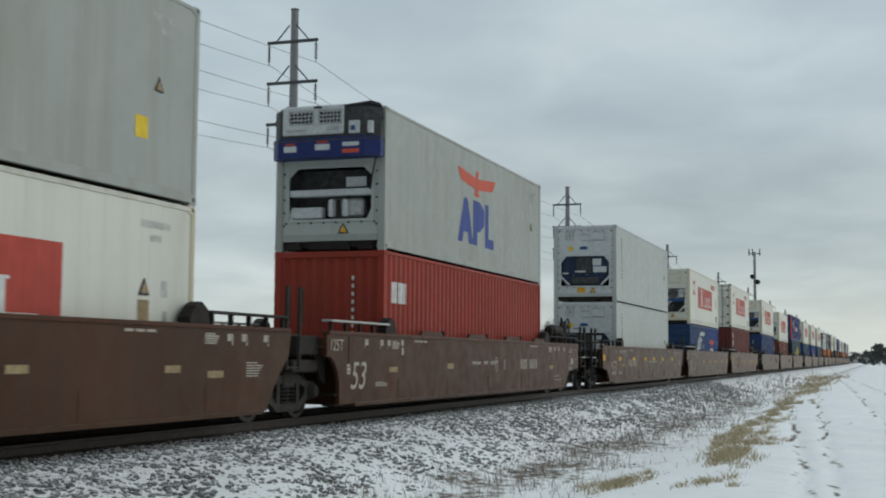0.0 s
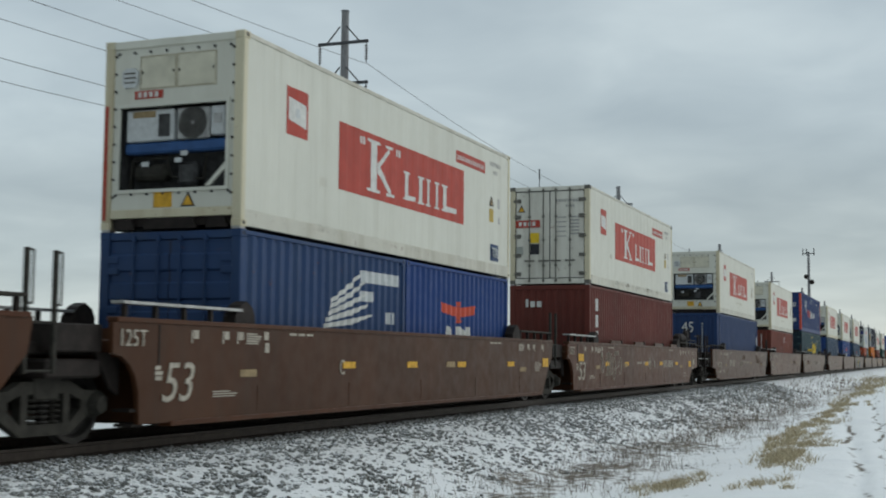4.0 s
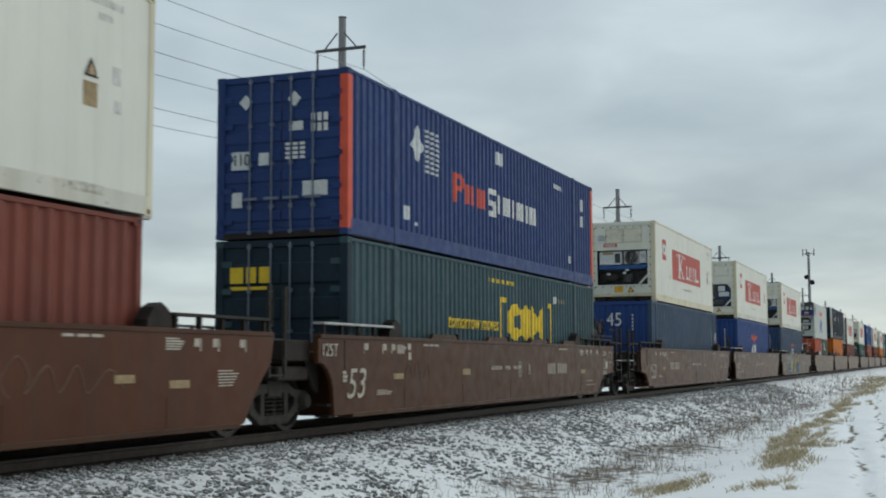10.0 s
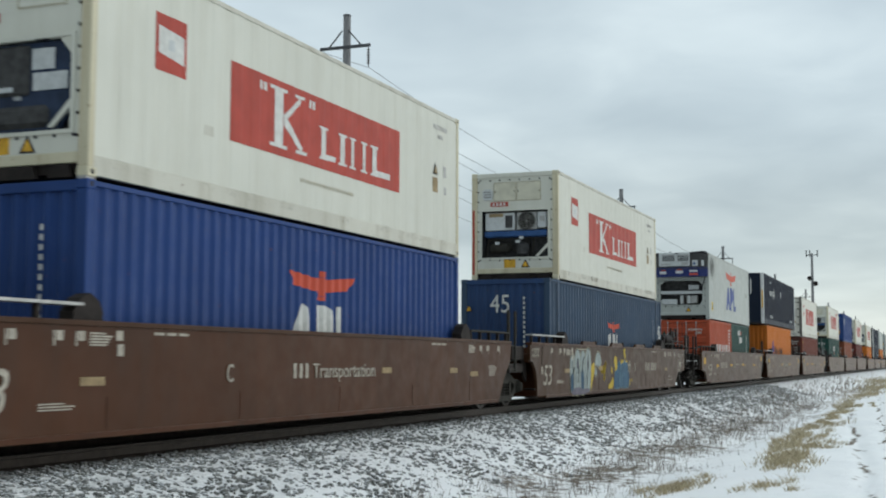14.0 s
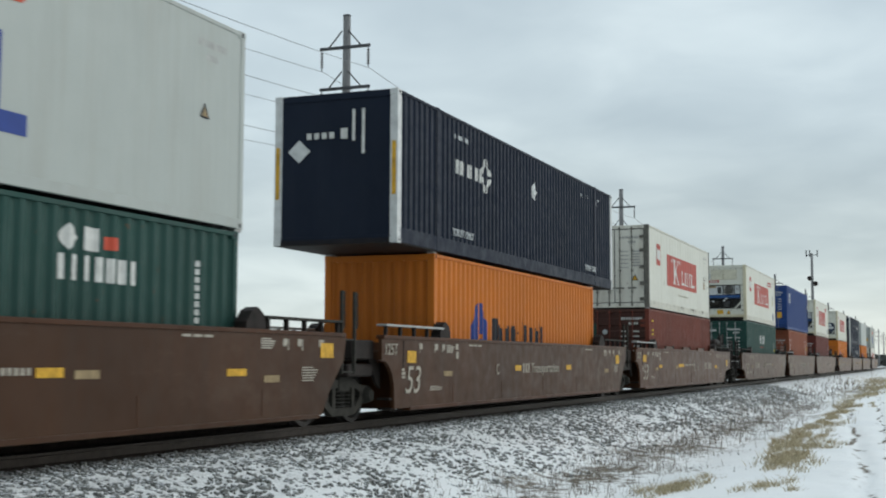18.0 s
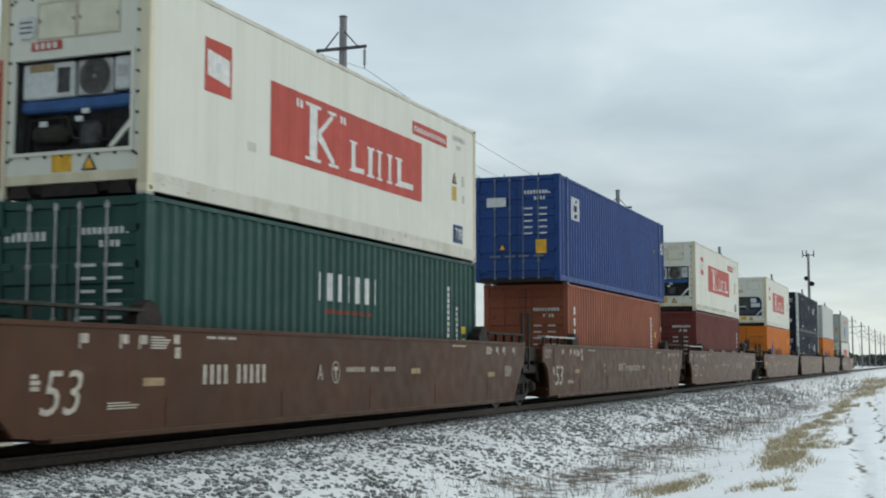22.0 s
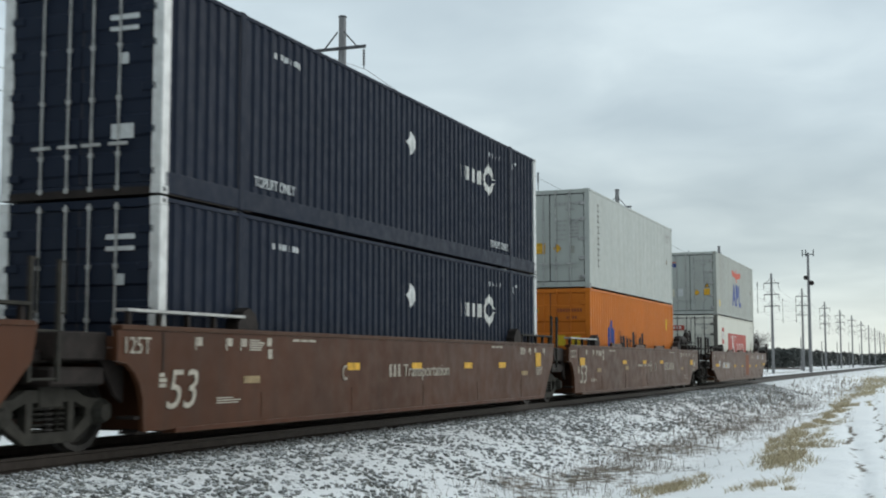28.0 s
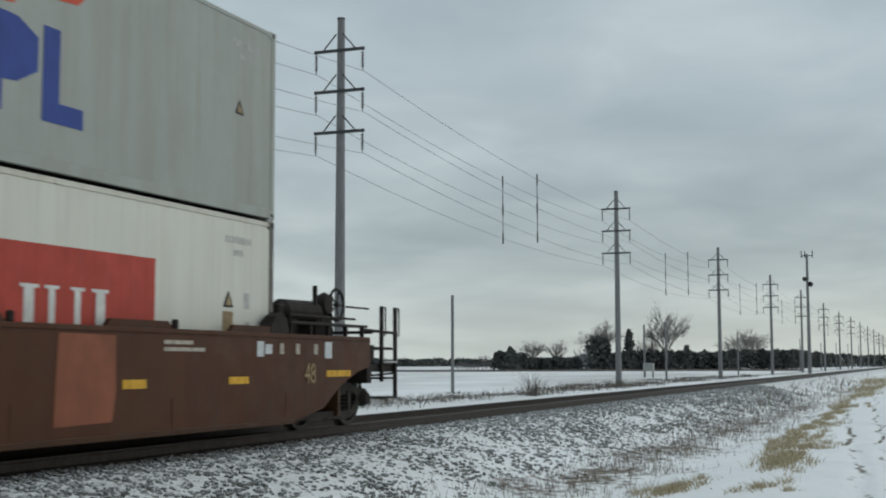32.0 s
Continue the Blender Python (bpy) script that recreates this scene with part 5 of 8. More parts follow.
# ---- liveries, as plain shapes in their colours
def red_panel_livery(box, z=0.0, web=False, worn=False):
    box.panel("red_panel", LOGORED, [(-2.96, 3.06, 0.95 + z, 2.11 + z)], 0.004)
    w = WHITE
    # a tall mark and smaller ones on serif feet, with quote dashes
    box.panel("tall_mark", w, [(-1.70, -1.42, 1.08 + z, 2.00 + z)], 0.009)
    for zz in (1.07, 1.95):
        box.panel("mark_serif", w, [(-1.84, -1.30, zz + z, zz + 0.055 + z)], 0.0095)
    box.panel("mark_limb", w, [(-1.40, -0.80, (1.44 + z, 1.08 + z), (1.64 + z, 1.20 + z))], 0.009)
    box.panel("mark_limb", w, [(-1.40, -0.86, (1.48 + z, 1.88 + z), (1.60 + z, 1.98 + z))], 0.009)
    box.panel("mark_serif", w, [(-1.00, -0.64, 1.07 + z, 1.125 + z)], 0.0095)
    box.panel("mark_serif", w, [(-1.04, -0.74, 1.95 + z, 2.0 + z)], 0.0095)
    for y in (-2.15, -2.02, -0.58, -0.45):
        box.panel("quote_dash", w, [(y, y + 0.085, 1.87 + z, 2.0 + z)], 0.009)
    for y, wide in ((-0.14, 0.17), (0.57, 0.17), (0.98, 0.12), (1.44, 0.12), (1.84, 0.18)):
        box.panel("small_mark", w, [(y, y + wide, 1.12 + z, 1.64 + z)], 0.009)
        for zz in (1.11, 1.61):
            box.panel("mark_serif", w, [(y - 0.07, y + wide + 0.07, zz + z, zz + 0.04 + z)], 0.0095)
    box.panel("mark_foot", w, [(0.03, 0.38, 1.12 + z, 1.21 + z)], 0.009)
    box.panel("mark_foot", w, [(2.02, 2.62, 1.12 + z, 1.23 + z)], 0.009)
    box.panel("flag_patch", LOGORED, [(-4.83, -4.10, 1.58 + z, 2.34 + z)], 0.004)
    box.panel("flag_field", WHITE, [(-4.76, -4.16, (1.82 + z, 1.74 + z), (2.18 + z, 2.12 + z))], 0.008)
    box.panel("flag_emblem", PAPER if not worn else BLACK, [(-4.53, -4.40, 1.88 + z, 2.03 + z)], 0.012)
    if web:
        box.panel("address_strip", LOGORED, [(2.58, 4.42, 2.24 + z, 2.50 + z)], 0.004)
        box.bars("strip_mark", WHITE, 2.66, 2.31 + z, 1.68, 0.10, 13, 0.5, 0.008)
        box.panel("dark_patch", NAVY, [(4.80, 5.36, 0.32 + z, 0.70 + z)], 0.004)
        lettering("patch_lettering", "TIR", 0.22, PAPER, box.ob, "x", 4.86, 0.40 + z, W2 + 0.006, 0.92)
    else:
        box.bars("small_print", HATCHEDGE, -0.85, 0.64 + z, 1.95, 0.06, 26, 0.5)
    box.panel("yellow_sign", TAPE if not web else OCHRE, [(4.72, 4.99, 1.20 + z, 1.50 + z)])
    box.side_triangle(4.86, 1.56 + z, 0.26)
    box.panel("data_plate", FRAMEWHITE, [(-3.62, -3.40, 0.92 + z, 1.06 + z)], 0.005)
    part("seam_grime", Shape().box(W2 + 0.001, W2 + 0.003, -5.95, 5.95, 0.15, 0.275), GRIME, box.ob)
    box.panel("print_patch", GREYSTEEL, [(5.30, 5.45, 1.55 + z, 1.78 + z)])
    box.panel("print_patch", GREYSTEEL, [(5.34, 5.46, 1.20 + z, 1.36 + z)])
    box.codes(GREYSTEEL, 4.75, 2.58 + z)


def eagle_livery(box, blue=True, k=1.0, low=0.58, mid=0.0):
    """A spread-winged emblem over three tall marks; k sets the size, low the foot of the marks, mid their middle along the side."""
    def put(name, m, quads):
        rows = [(mid + a * k, mid + c * k, tuple(low + (v - 0.58) * k for v in lo), tuple(low + (v - 0.58) * k for v in hi)) for a, c, lo, hi in quads]
        box.panel(name, m, rows, 0.006)["kind"] = ""
    r = EAGLERED
    put("emblem_wing", r, [(-1.50, -1.26, (2.30, 2.06), (2.36, 2.34)), (-1.26, -0.14, (2.06, 1.96), (2.34, 2.24))])
    put("emblem_wing", r, [(0.10, 1.28, (1.96, 2.06), (2.24, 2.34)), (1.28, 1.55, (2.06, 2.30), (2.34, 2.36))])
    put("emblem_body", r, [(-0.14, 0.10, (1.88, 1.88), (2.28, 2.28))])
    put("emblem_tail", r, [(-0.22, -0.02, (1.80, 1.78), (1.87, 1.87)), (-0.02, 0.18, (1.78, 1.80), (1.87, 1.87))])
    put("emblem_head", r, [(-0.10, 0.10, (2.29, 2.29), (2.42, 2.42))])
    c = LOGOBLUE if blue else WHITE
    put("tall_mark", c, [(-1.47, -1.15, (0.58, 0.58), (0.62, 1.36)), (-1.15, -1.06, (0.58, 0.84), (1.36, 1.60)), (-1.06, -0.96, (0.84, 0.84), (1.60, 1.68)),
                         (-0.96, -0.84, (0.84, 0.84), (1.68, 1.68)), (-0.84, -0.72, (0.84, 0.84), (1.68, 1.62)), (-0.72, -0.64, (0.84, 0.58), (1.62, 1.40)), (-0.64, -0.32, (0.58, 0.58), (1.40, 0.62))])
    put("tall_mark", c, [(-0.30, 0.02, (0.58, 0.58), (1.68, 1.68)), (0.02, 0.26, (0.92, 0.94), (1.68, 1.67)), (0.26, 0.60, (0.94, 1.12), (1.67, 1.50))])
    put("tall_mark", c, [(0.68, 0.98, (0.58, 0.58), (1.68, 1.68)), (0.98, 1.42, (0.58, 0.58), (0.82, 0.82))])


def blue_block_livery(box, dy=0.0):
    """A tall blue block sign and a row of dark marks of uneven height."""
    box.panel("blue_block", LOGOBLUE, [(dy - 4.05, dy - 3.90, (0.92, 0.92), (1.50, 1.78)), (dy - 3.90, dy - 3.70, (0.92, 0.92), (1.78, 2.02)), (dy - 3.62, dy - 3.42, (1.34, 1.34), (2.02, 2.02)),
                                       (dy - 3.62, dy - 3.40, (0.92, 0.92), (1.24, 1.24)), (dy - 3.40, dy - 3.12, (1.02, 1.16), (1.86, 1.62))], 0.006)["kind"] = ""
    for i, (w, h) in enumerate(((0.34, 0.5), (0.28, 0.36), (0.30, 0.36), (0.28, 0.36), (0.30, 0.36), (0.12, 0.06), (0.30, 0.5), (0.10, 0.5), (0.28, 0.36), (0.28, 0.36), (0.28, 0.5))):
        y = dy - 2.68 + i * 0.345
        foot = 1.22 + (0.17 if i == 5 else 0)
        box.panel("name_mark", BLACK, [(y, y + w * 0.42, foot, foot + h), (y + w * 0.60, y + w, foot, foot + h * (0.8 if i not in (0, 5) else 1))], 0.006)


def diamond_livery(box, first=-4.4):
    z = 1.72
    for i, wide in enumerate((0.34, 0.40, 0.38, 0.34)):
        y = first + (0.0, 0.39, 0.81, 1.20)[i]
        box.panel("name_mark", WHITE, [(y, y + 0.09, z, z + 0.29), (y + wide - 0.10, y + wide, z, z + 0.29)])
    # four mitred bars set round a diamond
    y, m, r, h, g = first + 1.80, 1.90, 0.38, 0.37, 0.018
    for u in (1, -1):
        for v in (1, -1):
            edge = []
            for a, lo, hi in ((1.0, 0.04, 0.0), (0.52, 0.04, 0.48), (0.0, 0.52, 1.0)):
                edge.append((y + u * (a * r + g), sorted((m + v * (lo * h + g), m + v * (max(hi, lo) * h + g)))))
            rows = []
            for p, q in zip(edge, edge[1:]):
                p, q = sorted((p, q))
                rows.append((p[0], q[0], (p[1][0], q[1][0]), (p[1][1], q[1][1])))
            box.panel("diamond_ring", WHITE, sorted(rows), 0.006)


def reefer(label, unit, base, front="boxes", web=False, grey=False, upper=True, doors=False, shift=0.0, worn=False, dull=False):
    m = GREYDULL if dull else GREYWHITE if grey else REEFERWHITE
    box = Box(label, FOOT40, HIGH, m, "smooth" if grey else "reefer", "refrigerated container", m, m if grey else CREAM, m if grey else CREAM if worn else FRAMEWHITE)
    if doors:
        box.doors(-1, GREYWHITE if grey else DOORGREY, GREYSTEEL if grey else CASTING)
        box.end_wall(1, m)
        for o in box.ob.children:
            if not grey and o.name.startswith("corner_casting" if web else ("corner_casting", "corner_post")):
                o.data.materials.clear()
                o.data.materials.append(CASTING)
        if not dull:
            box.end_marks("yellow_placard", LOGOYELLOW, [(-0.60, -0.32, 1.22, 1.52)] if not grey else [(-0.42, -0.14, 1.05, 1.32)], -0.03)
            box.end_marks("dark_placard", BLACK if not grey else GREYDULL, [(-0.60, -0.32, 0.88, 1.19)] if not grey else [(0.60, 0.76, 1.0, 1.22)], -0.03)
        box.triangle_sign(0.78 if dull else -0.75 if grey else -0.87 if web else 0.72, 1.24 if dull else 2.14 if web else 0.95, 0.24, -0.03)
        y = -box.length / 2
        part("door_seal", framed(-1.062, 1.062, 0.155, 2.772, -1.034, 1.034, 0.188, 2.738, y + 0.040, y + 0.049), BLACK, box.ob)
        box.end_marks("code_print", GREYSTEEL, [(0.20 + 0.085 * i, 0.25 + 0.085 * i, 2.42, 2.50) for i in range(9)] + [(0.5 + 0.07 * i, 0.54 + 0.07 * i, 2.26, 2.33) for i in range(4)]
                      + [(0.2, 0.5, 1.95 - 0.14 * i, 1.98 - 0.14 * i) for i in range(5)] + [(0.62, 0.9, 1.95 - 0.1 * i, 1.99 - 0.1 * i) for i in range(6)], -0.03)
        if not grey:
            low = 0.52 if web else 0.0
            box.end_marks("red_strip", LOGORED, [(-1.05, -0.30, 2.20 - low, 2.42 - low)], -0.03)
            box.end_marks("dull_plate", GREYDULL, [(-1.03, -0.82, 0.88, 1.12)], -0.03)
            box.end_marks("strip_mark", WHITE, [(-0.95 + 0.14 * i, -0.86 + 0.14 * i, 2.25 - low, 2.37 - low) for i in range(4)], -0.026)
    else:
        box.reefer_front(front)
        box.doors(1, m, GREYSTEEL, gear=False)
        if front != "genset":
            if grey and front == "octagon":
                box.plain_top()
            else:
                box.upper_hatches(front == "boxes")
            if not grey:
                box.end_marks("red_strip", LOGORED, [(-0.68, -0.18, 1.98, 2.10)], -0.02)
                box.end_marks("strip_mark", WHITE, [(-0.62 + 0.1 * i, -0.56 + 0.1 * i, 2.0, 2.08) for i in range(4)], -0.016)
                # red and white edge tape on the far post
                box.end_marks("edge_tape", LOGORED, [(-1.19, -1.13, 0.15, 1.9)], 0.002)
    if not grey:
        red_panel_livery(box, 0.0, web, worn)
    else:
        box.codes(GREYSTEEL, 4.9, 2.55)
        box.side_triangle(5.1, 1.45, 0.24)
    box.finish(unit, base, shift)
    return box


def dry(label, unit, base, length, height, mat, ribs="dry", front="wall", shift=0.0, post=None, rod=None, door_ribs=5, frame_mat=None):
    box = Box(label, length, height, mat, ribs, "shipping container", frame_mat or mat, post, frame_mat or mat)
    if front == "doors":
        box.doors(-1, mat, rod or mat, ribs=door_ribs)
        box.end_wall(1, mat)
    else:
        box.end_wall(-1, mat, 9, front == "smooth")
        box.doors(1, mat, mat, gear=False)
    box.finish(unit, base, shift)
    return box

# ---------------------------------------------------------------- the train, unit by unit
BED = 0.36                          # container floor above the rail
UP_HIGH, UP_STD = BED + HIGH + 0.03, BED + STANDARD + 0.03


def lock_gap(unit, base, shift=0.0):
    """Twist-lock connectors that hold the upper container off the lower one."""
    for y in (-FOOT40 / 2 + 0.09, FOOT40 / 2 - 0.09):
        for x in (-1.13, 1.13):
            c = solid("twist_lock", Shape().box(-0.07, 0.07, -0.09, 0.09, -0.033, 0.012, 0.008), GREYSTEEL, "small pale steel twist-lock between stacked containers", "twist lock", "twist locks")
            c.location = (x, CENTRES[unit] + y + shift + 0.05, base)
            MOVING.append((c, CENTRES[unit] + y + shift + 0.05, base, x))


def make_train():
    # 0: pale grey reefer over a white one
    reefer("white refrigerated container with a red side panel, in a well car", 0, BED)
    b = reefer("pale grey refrigerated container stacked on a white one", 0, UP_HIGH, grey=True, dull=True)
    b.panel("yellow_sign", LOGOYELLOW, [(4.55, 4.85, 0.75, 1.05)])
    # 1: grey reefer with nose-mounted generator over red
    b = reefer("pale grey refrigerated container with clip-on generator set", 1, UP_HIGH, "genset", grey=True, dull=True)
    eagle_livery(b)
    genset(b)
    b = dry("bright red corrugated container in a well car", 1, BED, FOOT40, HIGH, CAIRED)
    b.panel("white_mark", WHITE, [(-5.62, -5.36, 1.85, 2.28), (-5.28, -5.16, 1.85, 2.28), (-5.06, -4.94, 1.85, 2.28), (-4.86, -4.76, 1.85, 2.28)], 0.006)
    b.column("code_print", WHITE, 5.62, 0.07, 2.3, 9, 0.08, 0.04)
    b.end_marks("code_print", WHITE, [(0.52, 0.57, 2.3 - 0.16 * i, 2.38 - 0.16 * i) for i in range(11)])
    # 2: two grey reefers
    for base in (BED, UP_HIGH):
        b = reefer("pale grey refrigerated container with dark cooling unit", 2, base, "octagon", grey=True)
        b.serif_column("name_mark", CASTING, -5.18, 0.25, 2.47, 6, 0.19, 0.085)
        f = -b.length / 2
        part("yellow_diamond", Shape().prism([(-0.68, 2.01), (-0.56, 1.89), (-0.44, 2.01), (-0.56, 2.13)], f + 0.016, f + 0.022, "y"), LOGOYELLOW, b.ob)
        part("blue_plate", Shape().prism([(-0.04 + 0.17 * math.cos(t), 2.03 + 0.065 * math.sin(t)) for t in np.linspace(0, 5.98, 20)], f + 0.016, f + 0.022, "y"), BLUEBAND, b.ob)
    # 3: white reefer over two twenties
    reefer("weathered white refrigerated container with a red side panel and web strip", 3, UP_STD, "boxes", web=True)
    b = dry("navy twenty-foot container with a white wing emblem", 3, BED, 6.058, STANDARD, NAVY, front="doors", shift=-3.06)
    for i in range(5):
        b.panel("wing_feather", WHITE, [(-0.25 + 0.05 * i, 0.75, (1.22 + 0.10 * i, 1.30 + 0.16 * i), (1.29 + 0.10 * i, 1.40 + 0.16 * i)), (0.75, 1.55 - 0.1 * i, (1.30 + 0.16 * i, 1.46 + 0.19 * i), (1.40 + 0.16 * i, 1.50 + 0.19 * i))], 0.006)
    b.bars("name_print", WHITE, -0.4, 1.05, 2.0, 0.10, 12, 0.6)
    b.panel("code_plate", PAPER, [(1.15, 2.75, 2.05, 2.26), (1.1, 1.65, 1.72, 1.90)])
    b.panel("code_plate", PAPER, [(2.25, 2.38, 1.35, 1.56), (2.48, 2.60, 1.35, 1.56)])
    b = dry("royal blue twenty-foot container with a red eagle emblem", 3, BED, 6.058, STANDARD, BRIGHTBLUE, shift=3.06)
    eagle_livery(b, False, 0.70, 0.63, -0.17)
    # 4: doors forward
    reefer("white refrigerated container, door end forward, red side panel", 4, UP_HIGH, web=True, doors=True)
    b = dry("maroon corrugated container in a well car", 4, BED, FOOT40, HIGH, MAROON)
    b.end_marks("white_mark", WHITE, [(-0.72, -0.64, 2.25, 2.48), (-0.58, -0.44, 2.25, 2.42), (-0.38, -0.24, 2.25, 2.42)])
    b.column("white_mark", WHITE, -5.30, 0.20, 2.52, 3, 0.36, 0.12)
    # 5
    reefer("white refrigerated container with a red side panel", 5, UP_HIGH)
    forty_five(5, ROYAL, "royal blue forty-five-foot container in a well car")
    # 6: over two brown twenties
    reefer("white refrigerated container with a red side panel", 6, UP_STD, shift=-0.08)
    for s in (-3.06, 3.06):
        b = dry("russet twenty-foot corrugated container in a well car", 6, BED, 6.058, STANDARD, RUSSET, shift=s - 0.17)
        b.column("code_print", WHITE, 2.45 if s < 0 else -2.2, 0.08 if s < 0 else 0.2, 2.25, 8 if s < 0 else 3, 0.10, 0.05)
        if s < 0:
            b.end_marks("code_print", WHITE, [(0.60, 0.66, 2.25 - 0.13 * i, 2.33 - 0.13 * i) for i in range(9)])
    # 7: blue domestic over teal domestic
    pacer(7)
    # 8
    reefer("yellowed white refrigerated container with a red side panel", 8, UP_HIGH, worn=True)
    forty_five(8, SLATEBLUE, "slate blue forty-five-foot container in a well car", BRIGHTBLUE)
    # 9
    reefer("white refrigerated container with dark cooling unit and red panel", 9, UP_HIGH, "octagon")
    b = dry("bright blue corrugated container with an orange eagle emblem", 9, BED, FOOT40, HIGH, BRIGHTBLUE)
    eagle_livery(b, False, 0.75, 0.82)
    b.end_marks("code_print", WHITE, [(0.55, 0.60, 2.3 - 0.12 * i, 2.37 - 0.12 * i) for i in range(10)])
    b.triangle_sign(-0.35, 1.75, 0.16)
    # 10
    reefer("white refrigerated container with a red side panel", 10, UP_HIGH, shift=0.03)
    b = forty_five(10, SLATEBLUE, "slate blue forty-five-foot container with an orange eagle emblem", NAVY)
    eagle_livery(b, False, 0.50, 1.04, -0.08)
    # 11
    b = reefer("pale grey refrigerated container with blue clip-on generator set", 11, UP_STD, "genset", grey=True, shift=-0.24)
    eagle_livery(b, mid=0.10)
    genset(b)
    b.panel("soot_stain", SOOT, [(-5.9, -3.6, 1.55, 2.78)], 0.003)
    b.panel("yellow_sign", LOGOYELLOW, [(-5.50, -5.15, 0.40, 0.76)])
    fine(part("small_print", Shape().box(W2 - 0.004, W2 + 0.004, -5.46, -5.2, 0.46, 0.49).box(W2 - 0.004, W2 + 0.004, -5.46, -5.2, 0.55, 0.58).box(W2 - 0.004, W2 + 0.004, -5.46, -5.2, 0.65, 0.68), BLACK, b.ob))
    b = dry("scuffed orange-red twenty-foot container with green placard", 11, BED, 6.058, STANDARD, ORANGERED, front="doors", shift=-3.30, rod=GREYSTEEL)
    b.bars("name_mark", WHITE, -1.95, 1.06, 4.6, 0.48, 7, 0.55)
    b.column("code_print", WHITE, 2.3, 0.35, 2.25, 5, 0.06, 0.09)
    part("green_placard", Shape().prism([(-0.98, 1.72), (-0.58, 1.72), (-0.78, 2.12)], -b.length / 2 + 0.012, -b.length / 2 + 0.02, "y"), GREEN, b.ob)
    b.end_marks("code_print", WHITE, [(0.28 + 0.07 * i, 0.32 + 0.07 * i, 2.12, 2.20) for i in range(10)] + [(0.6 + 0.07 * i, 0.64 + 0.07 * i, 1.98, 2.06) for i in range(4)], -0.02)
    b = dry("dark green twenty-foot corrugated container", 11, BED, 6.058, STANDARD, GREEN, shift=2.82)
    capital_marks(b, -0.93, 1.68)
    b.column("code_print", WHITE, 2.0, 0.07, 2.1, 12, 0.08, 0.03)
    # 12: charcoal domestic over orange
    b = dry("charcoal fifty-three-foot container with white diamond emblems", 12, UP_HIGH, FOOT53, HIGH, CHARCOAL, "domestic", "smooth", -0.25, STEELWHITE)
    umax(b, True)
    b = dry("orange corrugated container with blue block emblem", 12, BED, FOOT40, HIGH, ORANGE, shift=-0.2)
    blue_block_livery(b, 0.12)
    # 13
    reefer("white refrigerated container, door end forward, red side panel", 13, UP_STD, doors=True)
    b = dry("russet corrugated container with yellow marks", 13, BED, FOOT40, STANDARD, RUSSET, front="doors", rod=RUSSET)
    for i in range(4):
        z = 1.82 - 0.47 * i
        b.panel("yellow_mark", LOGOYELLOW, [(-5.66, -5.59, z, z + 0.39), (-5.59, -5.39, z, z + 0.06), (-5.59, -5.39, z + 0.33, z + 0.39), (-5.39, -5.32, z, z + (0.39 if i else 0.19))])["kind"] = ""
    # the doors' shade is painted: a darker brown than the sides
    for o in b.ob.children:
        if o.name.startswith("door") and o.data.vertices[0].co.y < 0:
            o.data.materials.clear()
            o.data.materials.append(RUSSETSHADED)
    b.end_marks("green_placard", GREEN, [(-1.02, -0.66, 1.62, 2.08)], -0.02)
    part("white_disc", Shape().lathe((-0.36, -b.length / 2 + 0.02, 1.78), [(0.005, -0.004), (0.09, -0.003), (0.09, 0.0)], "y", 16), PAPER, b.ob)
    door_print(b, 2.2)
    # 14
    reefer("weathered white refrigerated container with red panel and web strip", 14, UP_HIGH, web=True)
    b = dry("dark green corrugated container with white name marks", 14, BED, FOOT40, HIGH, GREEN, front="doors", rod=GREYSTEEL)
    b.bars("name_mark", WHITE, -1.42, 1.76, 2.52, 0.46, 7, 0.32)
    b.end_marks("name_print", WHITE, [(-1.02 + 0.10 * i, -0.96 + 0.10 * i, 2.34, 2.46) for i in range(7)], -0.02)
    b.bars("small_print", CAIRED, -1.1, 1.55, 1.9, 0.07, 20, 0.5)
    b.column("code_print", WHITE, 4.55, 0.08, 2.3, 11, 0.09, 0.03)
    b.column("code_print", WHITE, 4.95, 0.07, 1.9, 7, 0.08, 0.03)
    b.panel("yellow_sign", LOGOYELLOW, [(5.35, 5.5, 1.35, 1.5), (5.35, 5.5, 1.12, 1.25)])
    door_print(b, 2.4)
    # 15
    b = dry("blue forty-five-foot container with white label, door end forward", 15, UP_HIGH, FOOT45, HIGH, BRIGHTBLUE, front="doors", rod=RODBLUE)
    b.panel("white_label", PAPER, [(-5.75, -4.85, 1.78, 2.42)], 0.006)
    b.panel("label_mark", MACHINEBLUE, [(-5.5, -5.1, 2.02, 2.2), (-5.3, -5.1, 1.84, 1.95), (-5.25, -5.08, 2.26, 2.36)], 0.010)
    lettering("size_lettering", "45", 0.42, WHITE, b.ob, "x", 6.22, 1.75, W2 + 0.01, 0.75)
    b.side_triangle(5.2, 1.7, 0.24)
    b.end_marks("white_label", PAPER, [(-0.85, -0.30, 2.05, 2.30)], 0.01)
    b.end_marks("yellow_placard", YELLOW, [(0.55, 0.85, 0.75, 1.12)], 0.01)
    b.triangle_sign(-0.40, 0.85, 0.22, 0.01)
    door_print(b, 2.38)
    b = dry("terracotta corrugated container with white column marks", 15, BED, FOOT40, HIGH, TERRACOTTA, front="doors", rod=TERRACOTTA)
    b.column("white_mark", WHITE, -5.52, 0.24, 2.28, 5, 0.22, 0.09)
    b.column("code_print", WHITE, 4.6, 0.07, 2.3, 12, 0.08, 0.04)
